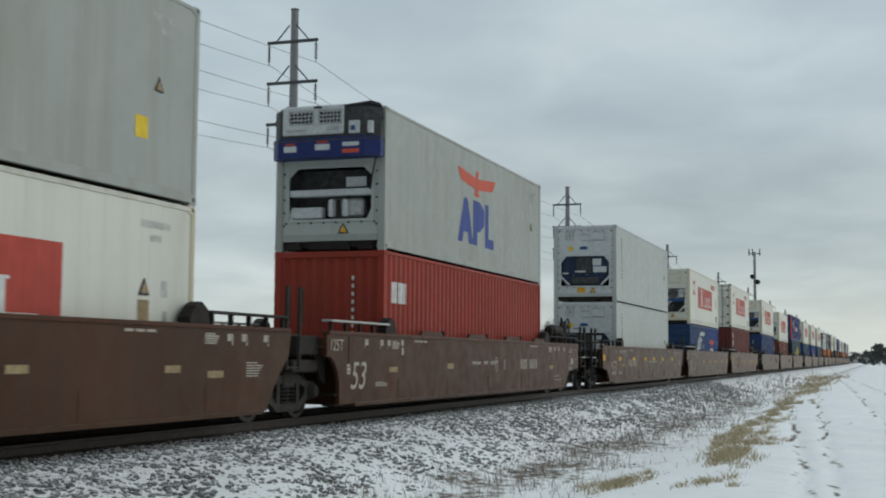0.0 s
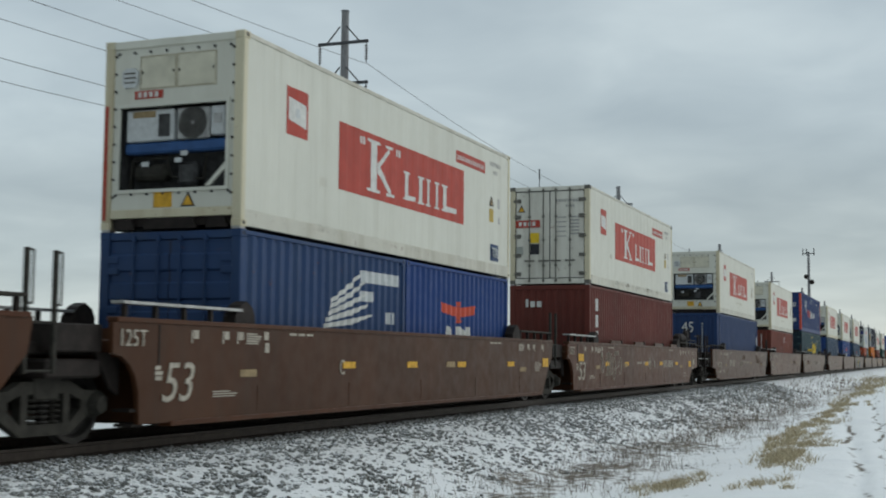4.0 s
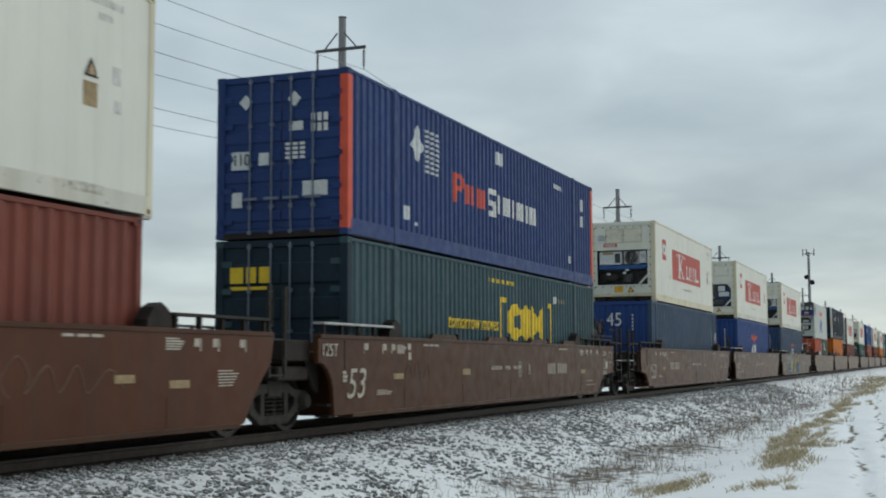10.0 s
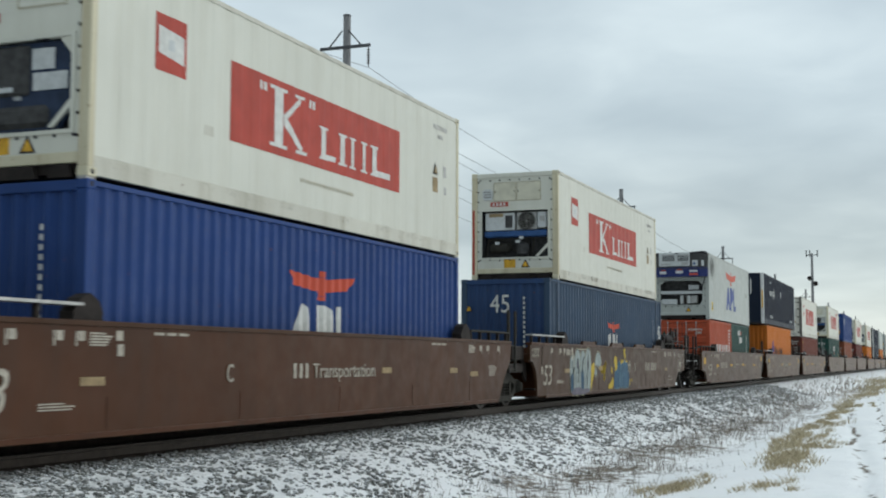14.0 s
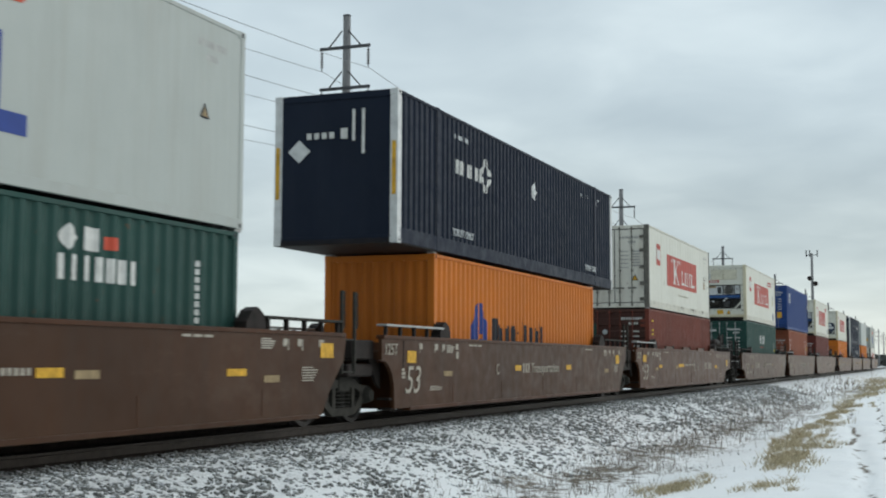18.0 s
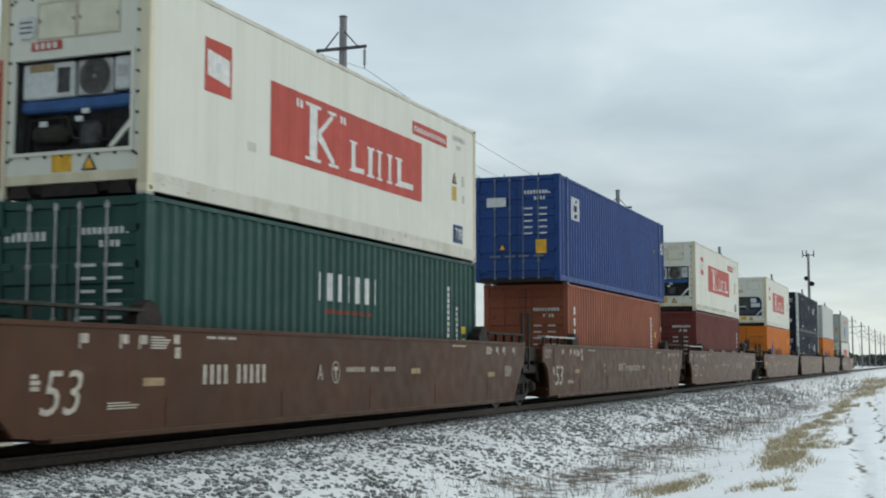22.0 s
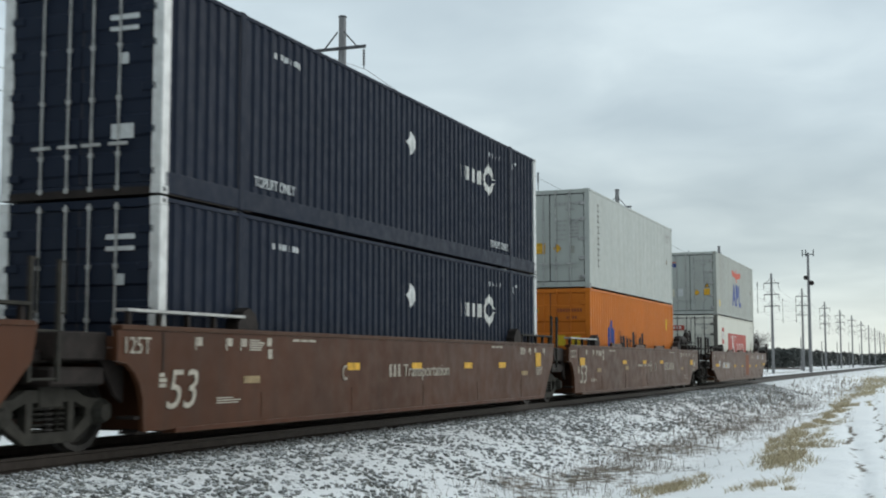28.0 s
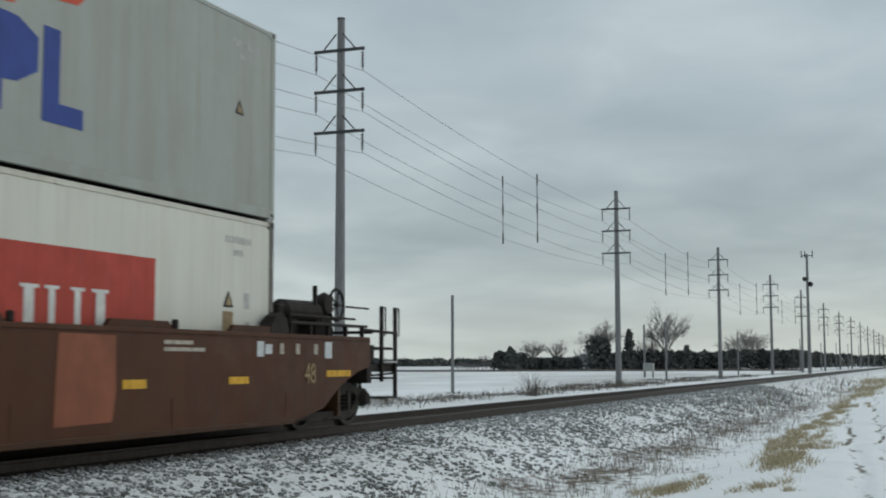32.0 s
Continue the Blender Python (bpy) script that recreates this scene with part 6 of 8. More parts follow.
    b.panel("yellow_sign", LOGOYELLOW, [(5.2, 5.36, 1.6, 1.82)])
    door_print(b, 2.15)
    # 16
    reefer("white refrigerated container with red panel and web strip", 16, UP_HIGH, web=True)
    b = dry("maroon corrugated container, door end forward", 16, BED, FOOT40, HIGH, MAROON, front="doors", rod=MAROON)
    b.end_marks("white_label", PAPER, [(-0.40, -0.26, 2.05, 2.22)], 0.01)
    door_print(b, 2.2)
    b.column("code_print", WHITE, 5.2, 0.16, 2.2, 5, 0.12, 0.09)
    # 17
    reefer("yellowed white refrigerated container with dark cooling unit", 17, UP_HIGH, "octagon")
    b = hapag(17)
    # 18
    for base in (BED, UP_HIGH):
        b = dry("charcoal fifty-three-foot container, door end forward", 18, base, FOOT53, HIGH, CHARCOAL, "domestic", "doors", -0.22, STEELWHITE, GREYSTEEL)
        umax(b, False)
    # 19
    b = reefer("pale grey refrigerated container, door end forward", 19, UP_HIGH, grey=True, doors=True)
    b.serif_column("name_mark", CASTING, -5.22, 0.27, 2.52, 6, 0.225, 0.105)
    b.end_marks("yellow_placard", YELLOW, [(-0.44, -0.14, 1.0, 1.3)], -0.028)
    part("yellow_diamond", Shape().prism([(0.10, 1.15), (0.23, 1.02), (0.36, 1.15), (0.23, 1.28)], -b.length / 2 + 0.024, -b.length / 2 + 0.03, "y"), YELLOW, b.ob)
    hapag(19)
    # 20
    b = reefer("pale grey refrigerated container, door end forward, eagle emblem", 20, UP_HIGH, grey=True, doors=True, dull=True)
    eagle_livery(b, mid=0.10)
    b.end_marks("name_mark", LOGOBLUE, [(-0.98 + 0.12 * i, -0.88 + 0.12 * i, 2.20, 2.36) for i in range(3)], -0.028)
    b.end_marks("red_line", EAGLERED, [(-0.99, -0.63, 2.40, 2.44)], -0.028)
    b.end_marks("yellow_placard", YELLOW, [(0.60, 0.90, 0.88, 1.18)], -0.028)
    part("yellow_diamond", Shape().prism([(0.16, 1.0), (0.30, 0.86), (0.44, 1.0), (0.30, 1.14)], -b.length / 2 + 0.026, -b.length / 2 + 0.03, "y"), YELLOW, b.ob)
    b.end_marks("beige_sheet", HATCH, [(-0.93, -0.72, 0.82, 1.17)], -0.028)
    b.end_marks("white_sheet", PAPER, [(-0.56, -0.32, 0.84, 1.20)], -0.028)
    b.panel("yellow_sign", LOGOYELLOW, [(-5.36, -5.08, 0.38, 0.68)])
    reefer("white refrigerated container, door end forward, in the last well car", 20, BED, doors=True)


def capital_marks(b, y, z):
    b.bars("name_mark", WHITE, y, z, 1.62, 0.30, 7, 0.55)
    b.panel("white_emblem", WHITE, [(y + 0.05, y + 0.23, (z + 0.49, z + 0.34), (z + 0.51, z + 0.66)), (y + 0.23, y + 0.41, (z + 0.34, z + 0.49), (z + 0.66, z + 0.51))], 0.006)
    b.panel("white_emblem", WHITE, [(y + 0.50, y + 0.78, z + 0.36, z + 0.64)], 0.006)
    b.panel("orange_plate", EAGLERED, [(y + 0.90, y + 1.20, z + 0.40, z + 0.56)], 0.006)


def door_print(b, z):
    w = [(0.22 + 0.085 * i, 0.275 + 0.085 * i, z, z + 0.09) for i in range(9)] + [(0.5 + 0.085 * i, 0.55 + 0.085 * i, z - 0.17, z - 0.08) for i in range(4)]
    w += [(0.22, 0.45, z - 0.42 - 0.17 * i, z - 0.38 - 0.17 * i) for i in range(5)] + [(0.60, 0.86, z - 0.42 - 0.17 * i, z - 0.38 - 0.17 * i) for i in range(5)]
    b.end_marks("code_print", WHITE, w, -0.02)


def forty_five(unit, mat, label, end_mat=None):
    b = dry(label, unit, BED, FOOT45, HIGH, mat)
    if end_mat:
        for o in b.ob.children:
            if o.name.startswith(("end_panel", "end_header", "end_sill")) and o.data.vertices[0].co.y < 0:
                o.data.materials.clear()
                o.data.materials.append(end_mat)
    lettering("size_lettering", "45", 0.46, WHITE, b.ob, "-y", -0.42, 2.02, -FOOT45 / 2 + 0.01, 0.85)
    lettering("size_lettering", "45", 0.46, WHITE, b.ob, "x", 6.30, 1.55, W2 + 0.004, 0.62)
    b.triangle_sign(-1.0, 2.05, 0.2)
    b.end_marks("code_print", WHITE, [(0.50, 0.55, 2.35 - 0.125 * i, 2.42 - 0.125 * i) for i in range(11)])
    b.column("code_print", WHITE, 5.55, 0.07, 2.2, 12, 0.08, 0.04)
    return b


def hapag(unit):
    b = dry("orange corrugated container with blue block emblem, door end forward", unit, BED, FOOT40, HIGH, ORANGE, front="doors", rod=ORANGE, door_ribs=3)
    blue_block_livery(b)
    b.end_marks("name_print", LOGOYELLOW, [(-0.98, -0.72, 2.18, 2.30), (-0.68, -0.36, 2.18, 2.30)], -0.02)
    b.end_marks("name_print", BLACK, [(-0.96 + 0.09 * i, -0.92 + 0.09 * i, 2.20, 2.28) for i in range(7)], -0.014)
    b.end_marks("yellow_placard", LOGOYELLOW, [(0.22, 0.46, 1.22, 1.52), (0.58, 0.90, 1.16, 1.50)], -0.02)
    b.end_marks("blue_plate", BLUEBAND, [(-0.78, -0.62, 1.42, 1.58)], -0.02)
    b.end_marks("code_print", TERRACOTTA, [(0.22 + 0.085 * i, 0.275 + 0.085 * i, 2.2, 2.30) for i in range(9)] + [(0.5 + 0.085 * i, 0.55 + 0.085 * i, 2.0, 2.08) for i in range(4)], -0.02)
    b.panel("code_print", LOGOYELLOW, [(4.9, 4.97, 1.9, 2.3), (5.25, 5.3, 2.2, 2.34)], 0.006)
    return b


def genset(b):
    """Generator set clipped to the nose, above the machinery bay; its corners are cut back."""
    y = -b.length / 2

    def plan(w, deep, cut):
        return [(-w, y + 0.03), (-w, y - deep + cut), (-w + cut, y - deep), (w - cut * 1.4, y - deep), (w, y - deep + cut), (w, y + 0.03)]
    g = part("generator_set", Shape().prism(plan(1.17, 0.34, 0.20), 1.92, 2.84, "z"), MACHINE, b.ob, "dark generator set clipped to the container nose")
    part("generator_top", Shape().prism(plan(1.10, 0.30, 0.22), 2.84, 2.91, "z"), BLACK, g)
    part("generator_cover", Shape().box(-0.90, 0.46, y - 0.40, y - 0.34, 2.30, 2.90, 0.03), PAPER, g, "white cover with air grilles")
    for x0, x1 in ((-0.72, -0.22), (-0.06, 0.40)):
        part("grille_frame", framed(x0 - 0.03, x1 + 0.03, 2.50, 2.80, x0, x1, 2.53, 2.77, y - 0.412, y - 0.398), GREYSTEEL, g)
        sh = Shape()
        for i in range(6):
            for j in range(3):
                sh.box(x0 + i * (x1 - x0) / 6 + 0.01, x0 + (i + 1) * (x1 - x0) / 6 - 0.01, y - 0.405, y - 0.398, 2.54 + j * 0.078, 2.60 + j * 0.078)
        fine(part("air_grille", sh, BLACK, g))
    part("cover_catch", Shape().box(-0.20, -0.02, y - 0.41, y - 0.40, 2.83, 2.88, 0.004), BLACK, g)
    fine(part("cover_print", Shape().box(-0.80, -0.35, y - 0.403, y - 0.399, 2.36, 2.42).box(0.10, 0.38, y - 0.403, y - 0.399, 2.36, 2.46), GREYSTEEL, g))
    part("blue_tank", Shape().prism(plan(1.19, 0.39, 0.20), 1.84, 2.24, "z"), plain("deep_blue_tank_paint", (0.020, 0.030, 0.115), 0.45), g)
    part("tank_strap", Shape().prism(plan(1.195, 0.395, 0.20), 2.17, 2.20, "z"), MACHINE, g)
    for x0, x1, z0, z1, m in ((-0.86, -0.58, 1.96, 2.08, PAPER), (-0.82, -0.60, 2.10, 2.14, LOGORED), (-0.16, 0.16, 1.98, 2.10, PAPER), (-0.12, 0.12, 2.12, 2.16, LOGORED), (0.44, 0.80, 2.04, 2.12, PAPER), (0.44, 0.80, 1.90, 1.98, EAGLERED)):
        part("tank_mark", Shape().box(x0, x1, y - 0.394, y - 0.389, z0, z1), m, g)
    part("control_panel", Shape().box(0.56, 0.80, y - 0.36, y - 0.34, 2.30, 2.56, 0.01), PAPER, g)
    part("control_screen", Shape().box(0.60, 0.70, y - 0.365, y - 0.358, 2.36, 2.46), BLUEBAND, g)
    part("panel_tag", Shape().box(0.86, 1.05, y - 0.30, y - 0.10, 2.30, 2.55, 0.01), PAPER, g)
    part("exhaust_pipe", Shape().path([(0.55, y - 0.30, 2.88), (1.0, y - 0.26, 2.93), (1.14, y - 0.12, 2.90), (1.17, y - 0.05, 2.6)], 0.035, 8), BLACK, g)
    part("cable", Shape().path([(0.75, y - 0.36, 2.2), (0.95, y - 0.32, 2.05), (1.1, y - 0.2, 1.85), (0.95, y - 0.03, 1.5), (0.9, y - 0.02, 1.2)], 0.018, 6), BLACK, g)


def umax(b, wall):
    L = b.length / 2
    diamond_livery(b, -5.08 if wall else 2.85)
    yy = 0.07 if wall else -0.04
    b.panel("diamond_plate", STEELWHITE, [(yy, yy + 0.22, (2.0, 1.77), (2.02, 2.25)), (yy + 0.22, yy + 0.44, (1.77, 2.0), (2.25, 2.02))], 0.006)
    b.bars("small_print", PAPER, -5.2, 2.45, 0.9, 0.09, 6, 0.5)
    for y in (5.0, -5.35) if wall else (4.66, -5.8):
        lettering("lift_lettering", "TOPLIFT ONLY", 0.15, PAPER, b.ob, "x", y, 0.40, b.w2 + 0.004, 0.85)
    b.bars("small_print", PAPER, 4.6, 2.45, 0.9, 0.09, 4, 0.4)
    b.panel("small_plate", PAPER, [(6.3, 6.4, 2.35, 2.5), (6.5, 6.62, 2.5, 2.56)])
    if wall:
        b.end_marks("name_mark", WHITE, [(-0.60 + 0.16 * i, -0.50 + 0.16 * i, 2.02, 2.14) for i in range(4)] + [(0.12, 0.26, 2.0, 2.2), (0.36, 0.42, 1.95, 2.55), (0.56, 0.62, 1.7, 2.55)])
        b.end_marks("edge_strip", YELLOW, [(-1.26, -1.18, 0.9, 1.9), (1.18, 1.26, 0.9, 1.9)], 0.002)
        s = part("diamond_plate", Shape().prism([(-1.0, 1.80), (-0.76, 1.58), (-0.52, 1.80), (-0.76, 2.02)], -L - 0.004, -L, "y"), STEELWHITE, b.ob)
    else:
        b.end_marks("code_print", PAPER, [(0.45, 0.9, 2.35, 2.42), (0.45, 0.9, 2.20, 2.26), (0.5, 0.85, 0.75, 0.95)], -0.02)
        b.end_marks("diamond_ring", PAPER, [(0.6, 0.75, 1.75, 1.9)], -0.02)


def pacer(unit):
    s = 0.12
    b = dry("blue fifty-three-foot container with orange and white name marks", unit, UP_HIGH, FOOT53, HIGH, PACERBLUE, "domestic", "doors", s, EAGLERED, RODBLUE, 7)
    for o in b.ob.children:
        if o.name.startswith("corner_post") and o.data.vertices[0].co.x < 0:
            o.data.materials.clear()
            o.data.materials.append(PACERBLUE)
    b.panel("orange_mark", EAGLERED, [(-3.08, -2.86, 1.16, 1.78), (-2.86, -2.56, 1.42, 1.52), (-2.86, -2.56, 1.68, 1.78), (-2.62, -2.50, 1.50, 1.72)], 0.007)["kind"] = ""
    b.bars("orange_mark", EAGLERED, -2.44, 1.20, 1.34, 0.42, 4, 0.62)
    b.panel("white_mark", WHITE, [(-0.94, -0.42, 1.10, 1.22), (-0.94, -0.42, 1.60, 1.73), (-0.94, -0.80, 1.42, 1.62), (-0.90, -0.46, 1.34, 1.46), (-0.56, -0.42, 1.18, 1.38)], 0.007)["kind"] = ""
    b.bars("white_mark", WHITE, -0.34, 1.21, 3.1, 0.43, 9, 0.60)
    b.panel("white_emblem", PAPER, [(-5.35, -5.05, (1.98, 1.70), (2.02, 2.42)), (-5.05, -4.75, (1.70, 1.98), (2.42, 2.02))], 0.006)
    rows = []
    for i in range(7):
        for j in range(9):
            y, z = -4.72 + i * 0.13, 1.55 + j * 0.10
            if (y + 4.4) ** 2 + (z - 1.98) ** 2 < 0.30:
                rows.append((y, y + 0.09, z, z + 0.055))
    b.panel("halftone_mark", PAPER, rows, 0.006)
    b.panel("small_plate", PAPER, [(-0.35, 0.07, 2.34, 2.64), (-5.75, -5.42, 0.52, 0.78), (6.95, 7.25, 1.62, 1.92), (6.98, 7.22, 2.06, 2.4), (-5.2, -5.05, 0.45, 0.52), (5.6, 5.8, 0.5, 0.7)])
    b.bars("small_print", PAPER, 4.2, 2.38, 1.1, 0.12, 5, 0.4)
    b.end_marks("white_plate", PAPER, [(-1.0, -0.62, 1.22, 1.54), (-0.45, -0.25, 1.28, 1.50), (-0.98, -0.78, 0.55, 0.82), (0.42, 0.90, 0.70, 0.96), (0.15, 0.42, 1.86, 2.02)], -0.02)
    b.end_marks("code_print", WHITE, [(0.58, 0.66, 2.0, 2.14), (0.70, 0.78, 2.0, 2.14), (0.82, 0.90, 2.0, 2.14), (0.58, 0.66, 1.82, 1.96), (0.70, 0.78, 1.82, 1.96), (0.82, 0.90, 1.82, 1.96)]
                + [(0.08 + 0.14 * (i % 3), 0.18 + 0.14 * (i % 3), 1.6 - 0.08 * (i // 3), 1.65 - 0.08 * (i // 3)) for i in range(12)], -0.02)
    lettering("plate_lettering", "110", 0.2, BLACK, b.ob, "-y", -0.98, 1.30, -b.length / 2 + 0.012, 0.8)
    for x in (-0.72, 0.25):
        part("white_emblem", Shape().prism([(x - 0.13, 2.42), (x, 2.28), (x + 0.13, 2.42), (x, 2.56)], -b.length / 2 + 0.016, -b.length / 2 + 0.02, "y"), PAPER, b.ob)
    b = dry("faded teal fifty-three-foot container with yellow marks", unit, BED, FOOT53, HIGH, TEAL, "domestic", "doors", s, None, RODBLUE, 4)
    # shade on the door end is put into the colour: a darkened teal
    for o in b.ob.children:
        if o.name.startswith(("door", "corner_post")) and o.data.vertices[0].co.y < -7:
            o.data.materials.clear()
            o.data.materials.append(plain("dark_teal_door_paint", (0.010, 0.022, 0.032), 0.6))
    y = LOGOYELLOW
    b.panel("yellow_mark", y, [(0.44, 0.80, (1.45, 1.26), (1.93, 2.12)), (0.80, 1.10, 1.26, 1.56), (0.80, 1.10, 1.84, 2.12), (1.10, 1.32, (1.26, 1.40), (1.54, 1.52)), (1.10, 1.32, (1.86, 1.88), (2.12, 1.98))], 0.006)["kind"] = ""
    b.panel("yellow_mark", y, [(1.42, 1.76, (1.40, 1.26), (1.98, 2.12)), (1.76, 2.16, (1.26, 1.40), (2.12, 1.98))], 0.0065)["kind"] = ""
    b.panel("yellow_mark", y, [(2.24, 2.68, (1.26, 1.56), (2.12, 1.82)), (2.68, 3.11, (1.56, 1.26), (1.82, 2.12))], 0.006)["kind"] = ""
    b.panel("yellow_bracket", y, [(-0.15, -0.03, 1.24, 2.24), (-0.03, 0.26, 2.12, 2.24)], 0.006)["kind"] = ""
    b.panel("yellow_bracket", y, [(3.60, 3.78, 2.12, 2.24), (3.78, 3.90, 1.24, 2.24)], 0.006)["kind"] = ""
    lettering("slogan_lettering", "tomorrow moves", 0.30, y, b.ob, "x", -3.50, 1.46, b.w2 + 0.002, 1.0, 0.2)
    b.bars("yellow_print", y, -0.93, 2.54, 1.9, 0.09, 13, 0.55)
    b.panel("small_plate", PAPER, [(4.08, 4.38, 2.26, 2.44)])
    b.bars("small_print", TAPE, 4.55, 2.27, 0.7, 0.12, 6, 0.5)
    b.end_marks("yellow_mark", LOGOYELLOW, [(-1.0, -0.74, 2.14, 2.42), (-0.68, -0.48, 2.14, 2.42), (-0.42, -0.20, 2.14, 2.42), (-1.0, -0.22, 2.02, 2.08)], -0.02)


make_train()
for u in range(21):
    lock_gap(u, UP_STD if u in (3, 6, 11, 13) else UP_HIGH, {6: -0.08, 11: -0.24, 10: 0.03, 12: -0.2, 18: -0.22, 7: 0.22}.get(u, 0.0))

# ---------------------------------------------------------------- the cars under them
# units 2-4, 5-7 ... are three-unit cars; unit 20 rides a shorter single car at the end
KINDS = {0: WELL_MIDDLE, 1: WELL_REAR}
for k in range(2, 20):
    KINDS[k] = (WELL_FRONT, WELL_MIDDLE, WELL_REAR)[(k - 2) % 3]
CARS = {}
for k in range(20):
    CARS[k] = copy_thing(KINDS[k], Matrix.Identity(4)) if KINDS[k] in CARS.values() else KINDS[k]
CARS[20] = make_well("coupler", "coupler", True)
CARS[20]["label"] = "shorter brown single well car with rubbed rust patch"
for k in range(21):
    on_train(CARS[k], CENTRES[k])
SIDE = HALF + 0.004


def emblem(car, y, z=0.95, r=0.17):
    ring = Shape()
    pts = [(SIDE, y + r * 0.8 * math.cos(a), z + r * math.sin(a)) for a in np.linspace(0, 6.2832, 21)]
    ring.path(pts, 0.012, 4)
    part("emblem_ring", ring, STENCIL, car)
    part("emblem_shield", Shape().box(SIDE, SIDE + 0.003, y - 0.08, y + 0.08, z + 0.03, z + 0.09).box(SIDE, SIDE + 0.003, y - 0.02, y + 0.02, z - 0.11, z + 0.03), STENCIL, car)


def print_words(car, y, widths, z=0.95, h=0.08):
    sh = Shape()
    for w in widths:
        n = max(2, int(w / 0.09))
        word_bars(sh, y, z, w, h, n, SIDE, 0.6)
        y += w + 0.22
    fine(part("small_print", sh, STENCIL, car))


def car_name(car, y, groups, h=0.26, step=0.175, z=0.82, mat=None):
    sh = Shape()
    for n in groups:
        word_bars(sh, y, z, n * step, h, n, SIDE, 0.5)
        y += n * step + 0.17
    fine(part("name_stencil", sh, mat or STENCIL, car))


def strips(car, rows, mat=None):
    for y0, y1, z0, z1 in rows:
        part("reflector", Shape().box(SIDE, SIDE + 0.005, y0, y1, z0, z1), mat or YELLOW, car)


for k in range(21):
    c = CARS[k]
    if k == 20:
        continue
    place = 1 if k == 0 else 2 if k == 1 else (k - 2) % 3
    if place == 0:
        car_name(c, -5.2, (4, 5))
        lettering("unit_letter", "A", 0.24, STENCIL, c, "x", -1.86, 0.83, SIDE + 0.006, 0.75)
        emblem(c, -1.22)
        print_words(c, -0.85, (0.75, 0.35, 0.5))
        strips(c, [(1.9, 2.35, 0.90, 1.0)], TAPE)
    elif place == 1:
        lettering("unit_letter", "C", 0.24, STENCIL, c, "x", -3.38, 0.82, SIDE + 0.006, 0.75)
        if k >= 9:
            car_name(c, -1.52, (3,), 0.22, 0.19, 0.85)
            lettering("name_stencil", "Transportation", 0.22, STENCIL, c, "x", -0.86, 0.85, SIDE + 0.006, 2.30 / max(v.co.x for v in text_mesh("Transportation", 0.22).vertices))
        if k not in (3, 12, 18):
            strips(c, [(1.75, 2.15, 0.90, 1.0), (5.0, 5.4, 0.88, 0.98)], TAPE)
    else:
        emblem(c, 0.78)
        lettering("unit_letter", "B", 0.24, STENCIL, c, "x", 1.42, 0.82, SIDE + 0.006, 0.75)
        car_name(c, 3.0, (4, 5))
        print_words(c, -1.2, (0.7, 0.35, 0.5))
        strips(c, [(-3.0, -2.55, 0.86, 0.98)], TAPE)
        frame_box = Shape().path([(SIDE, 9.24, 1.09), (SIDE, 9.62, 1.09), (SIDE, 9.62, 1.38), (SIDE, 9.24, 1.38), (SIDE, 9.24, 1.09)], 0.011, 4)
        part("stencil_frame", frame_box, STENCIL, c)
        part("route_sheet", Shape().box(SIDE, SIDE + 0.003, 8.89, 9.06, 0.92, 1.11), HATCH, c)
        sh = Shape()
        bar_rows(sh, 8.56, 1.41, 0.46, 4, 0.016, SIDE, 1.4)
        bar_rows(sh, 8.56, 0.84, 0.46, 2, 0.03, SIDE, 1.2)
        sh.path([(SIDE, 8.62, 1.02), (SIDE, 8.82, 1.02), (SIDE, 8.82, 1.19), (SIDE, 8.62, 1.19), (SIDE, 8.62, 1.02)], 0.008, 4)
        sh.box(SIDE, SIDE + 0.003, 8.67, 8.77, 1.06, 1.08).box(SIDE, SIDE + 0.003, 8.67, 8.77, 1.12, 1.15)
        bar_rows(sh, 8.6, 0.955, 0.2, 2, 0.018, SIDE, 1.0)
        bar_rows(sh, 6.7, 0.60, 0.9, 2, 0.016, SIDE, 6.0)
        fine(part("small_print", sh, STENCIL, c))

strips(CARS[2], [(-9.95, -9.57, 1.04, 1.25)] + [(y, y + 0.45, 1.04, 1.17) for y in (-7.13, -4.4, -1.8, 0.2, 2.5, 5.2)])
strips(CARS[3], [(y, y + 0.47, 0.92, 1.03) for y in (-3.25, -0.56, 2.04, 5.23)] + [(7.95, 8.41, 0.90, 1.11)])
strips(CARS[3], [(1.42, 1.88, 0.92, 1.03)], TAPE)
strips(CARS[4], [(-8.36, -7.85, 1.04, 1.24)] + [(y, y + 0.46, 0.90, 1.02) for y in (-5.4, -2.86, 0.0, 2.39, 5.2)] + [(7.9, 8.35, 0.82, 1.05)])
strips(CARS[11], [(-9.54, -9.09, 1.02, 1.28), (-6.36, -5.95, 0.90, 1.0), (-2.5, -2.0, 0.92, 1.02), (7.91, 8.34, 1.16, 1.39), (1.25, 1.71, 0.92, 1.03), (5.14, 5.65, 0.90, 1.0)])
strips(CARS[12], [(-8.3, -7.9, 1.08, 1.30), (-2.06, -1.63, 0.90, 1.02), (2.15, 2.6, 0.90, 1.02), (7.5, 7.9, 1.05, 1.3)])
strips(CARS[13], [(-8.42, -7.95, 1.11, 1.33), (-5.91, -5.42, 0.90, 1.01), (-2.43, -1.44, 0.91, 1.03), (5.6, 6.1, 0.85, 0.96), (8.6, 9.0, 0.95, 1.2)])
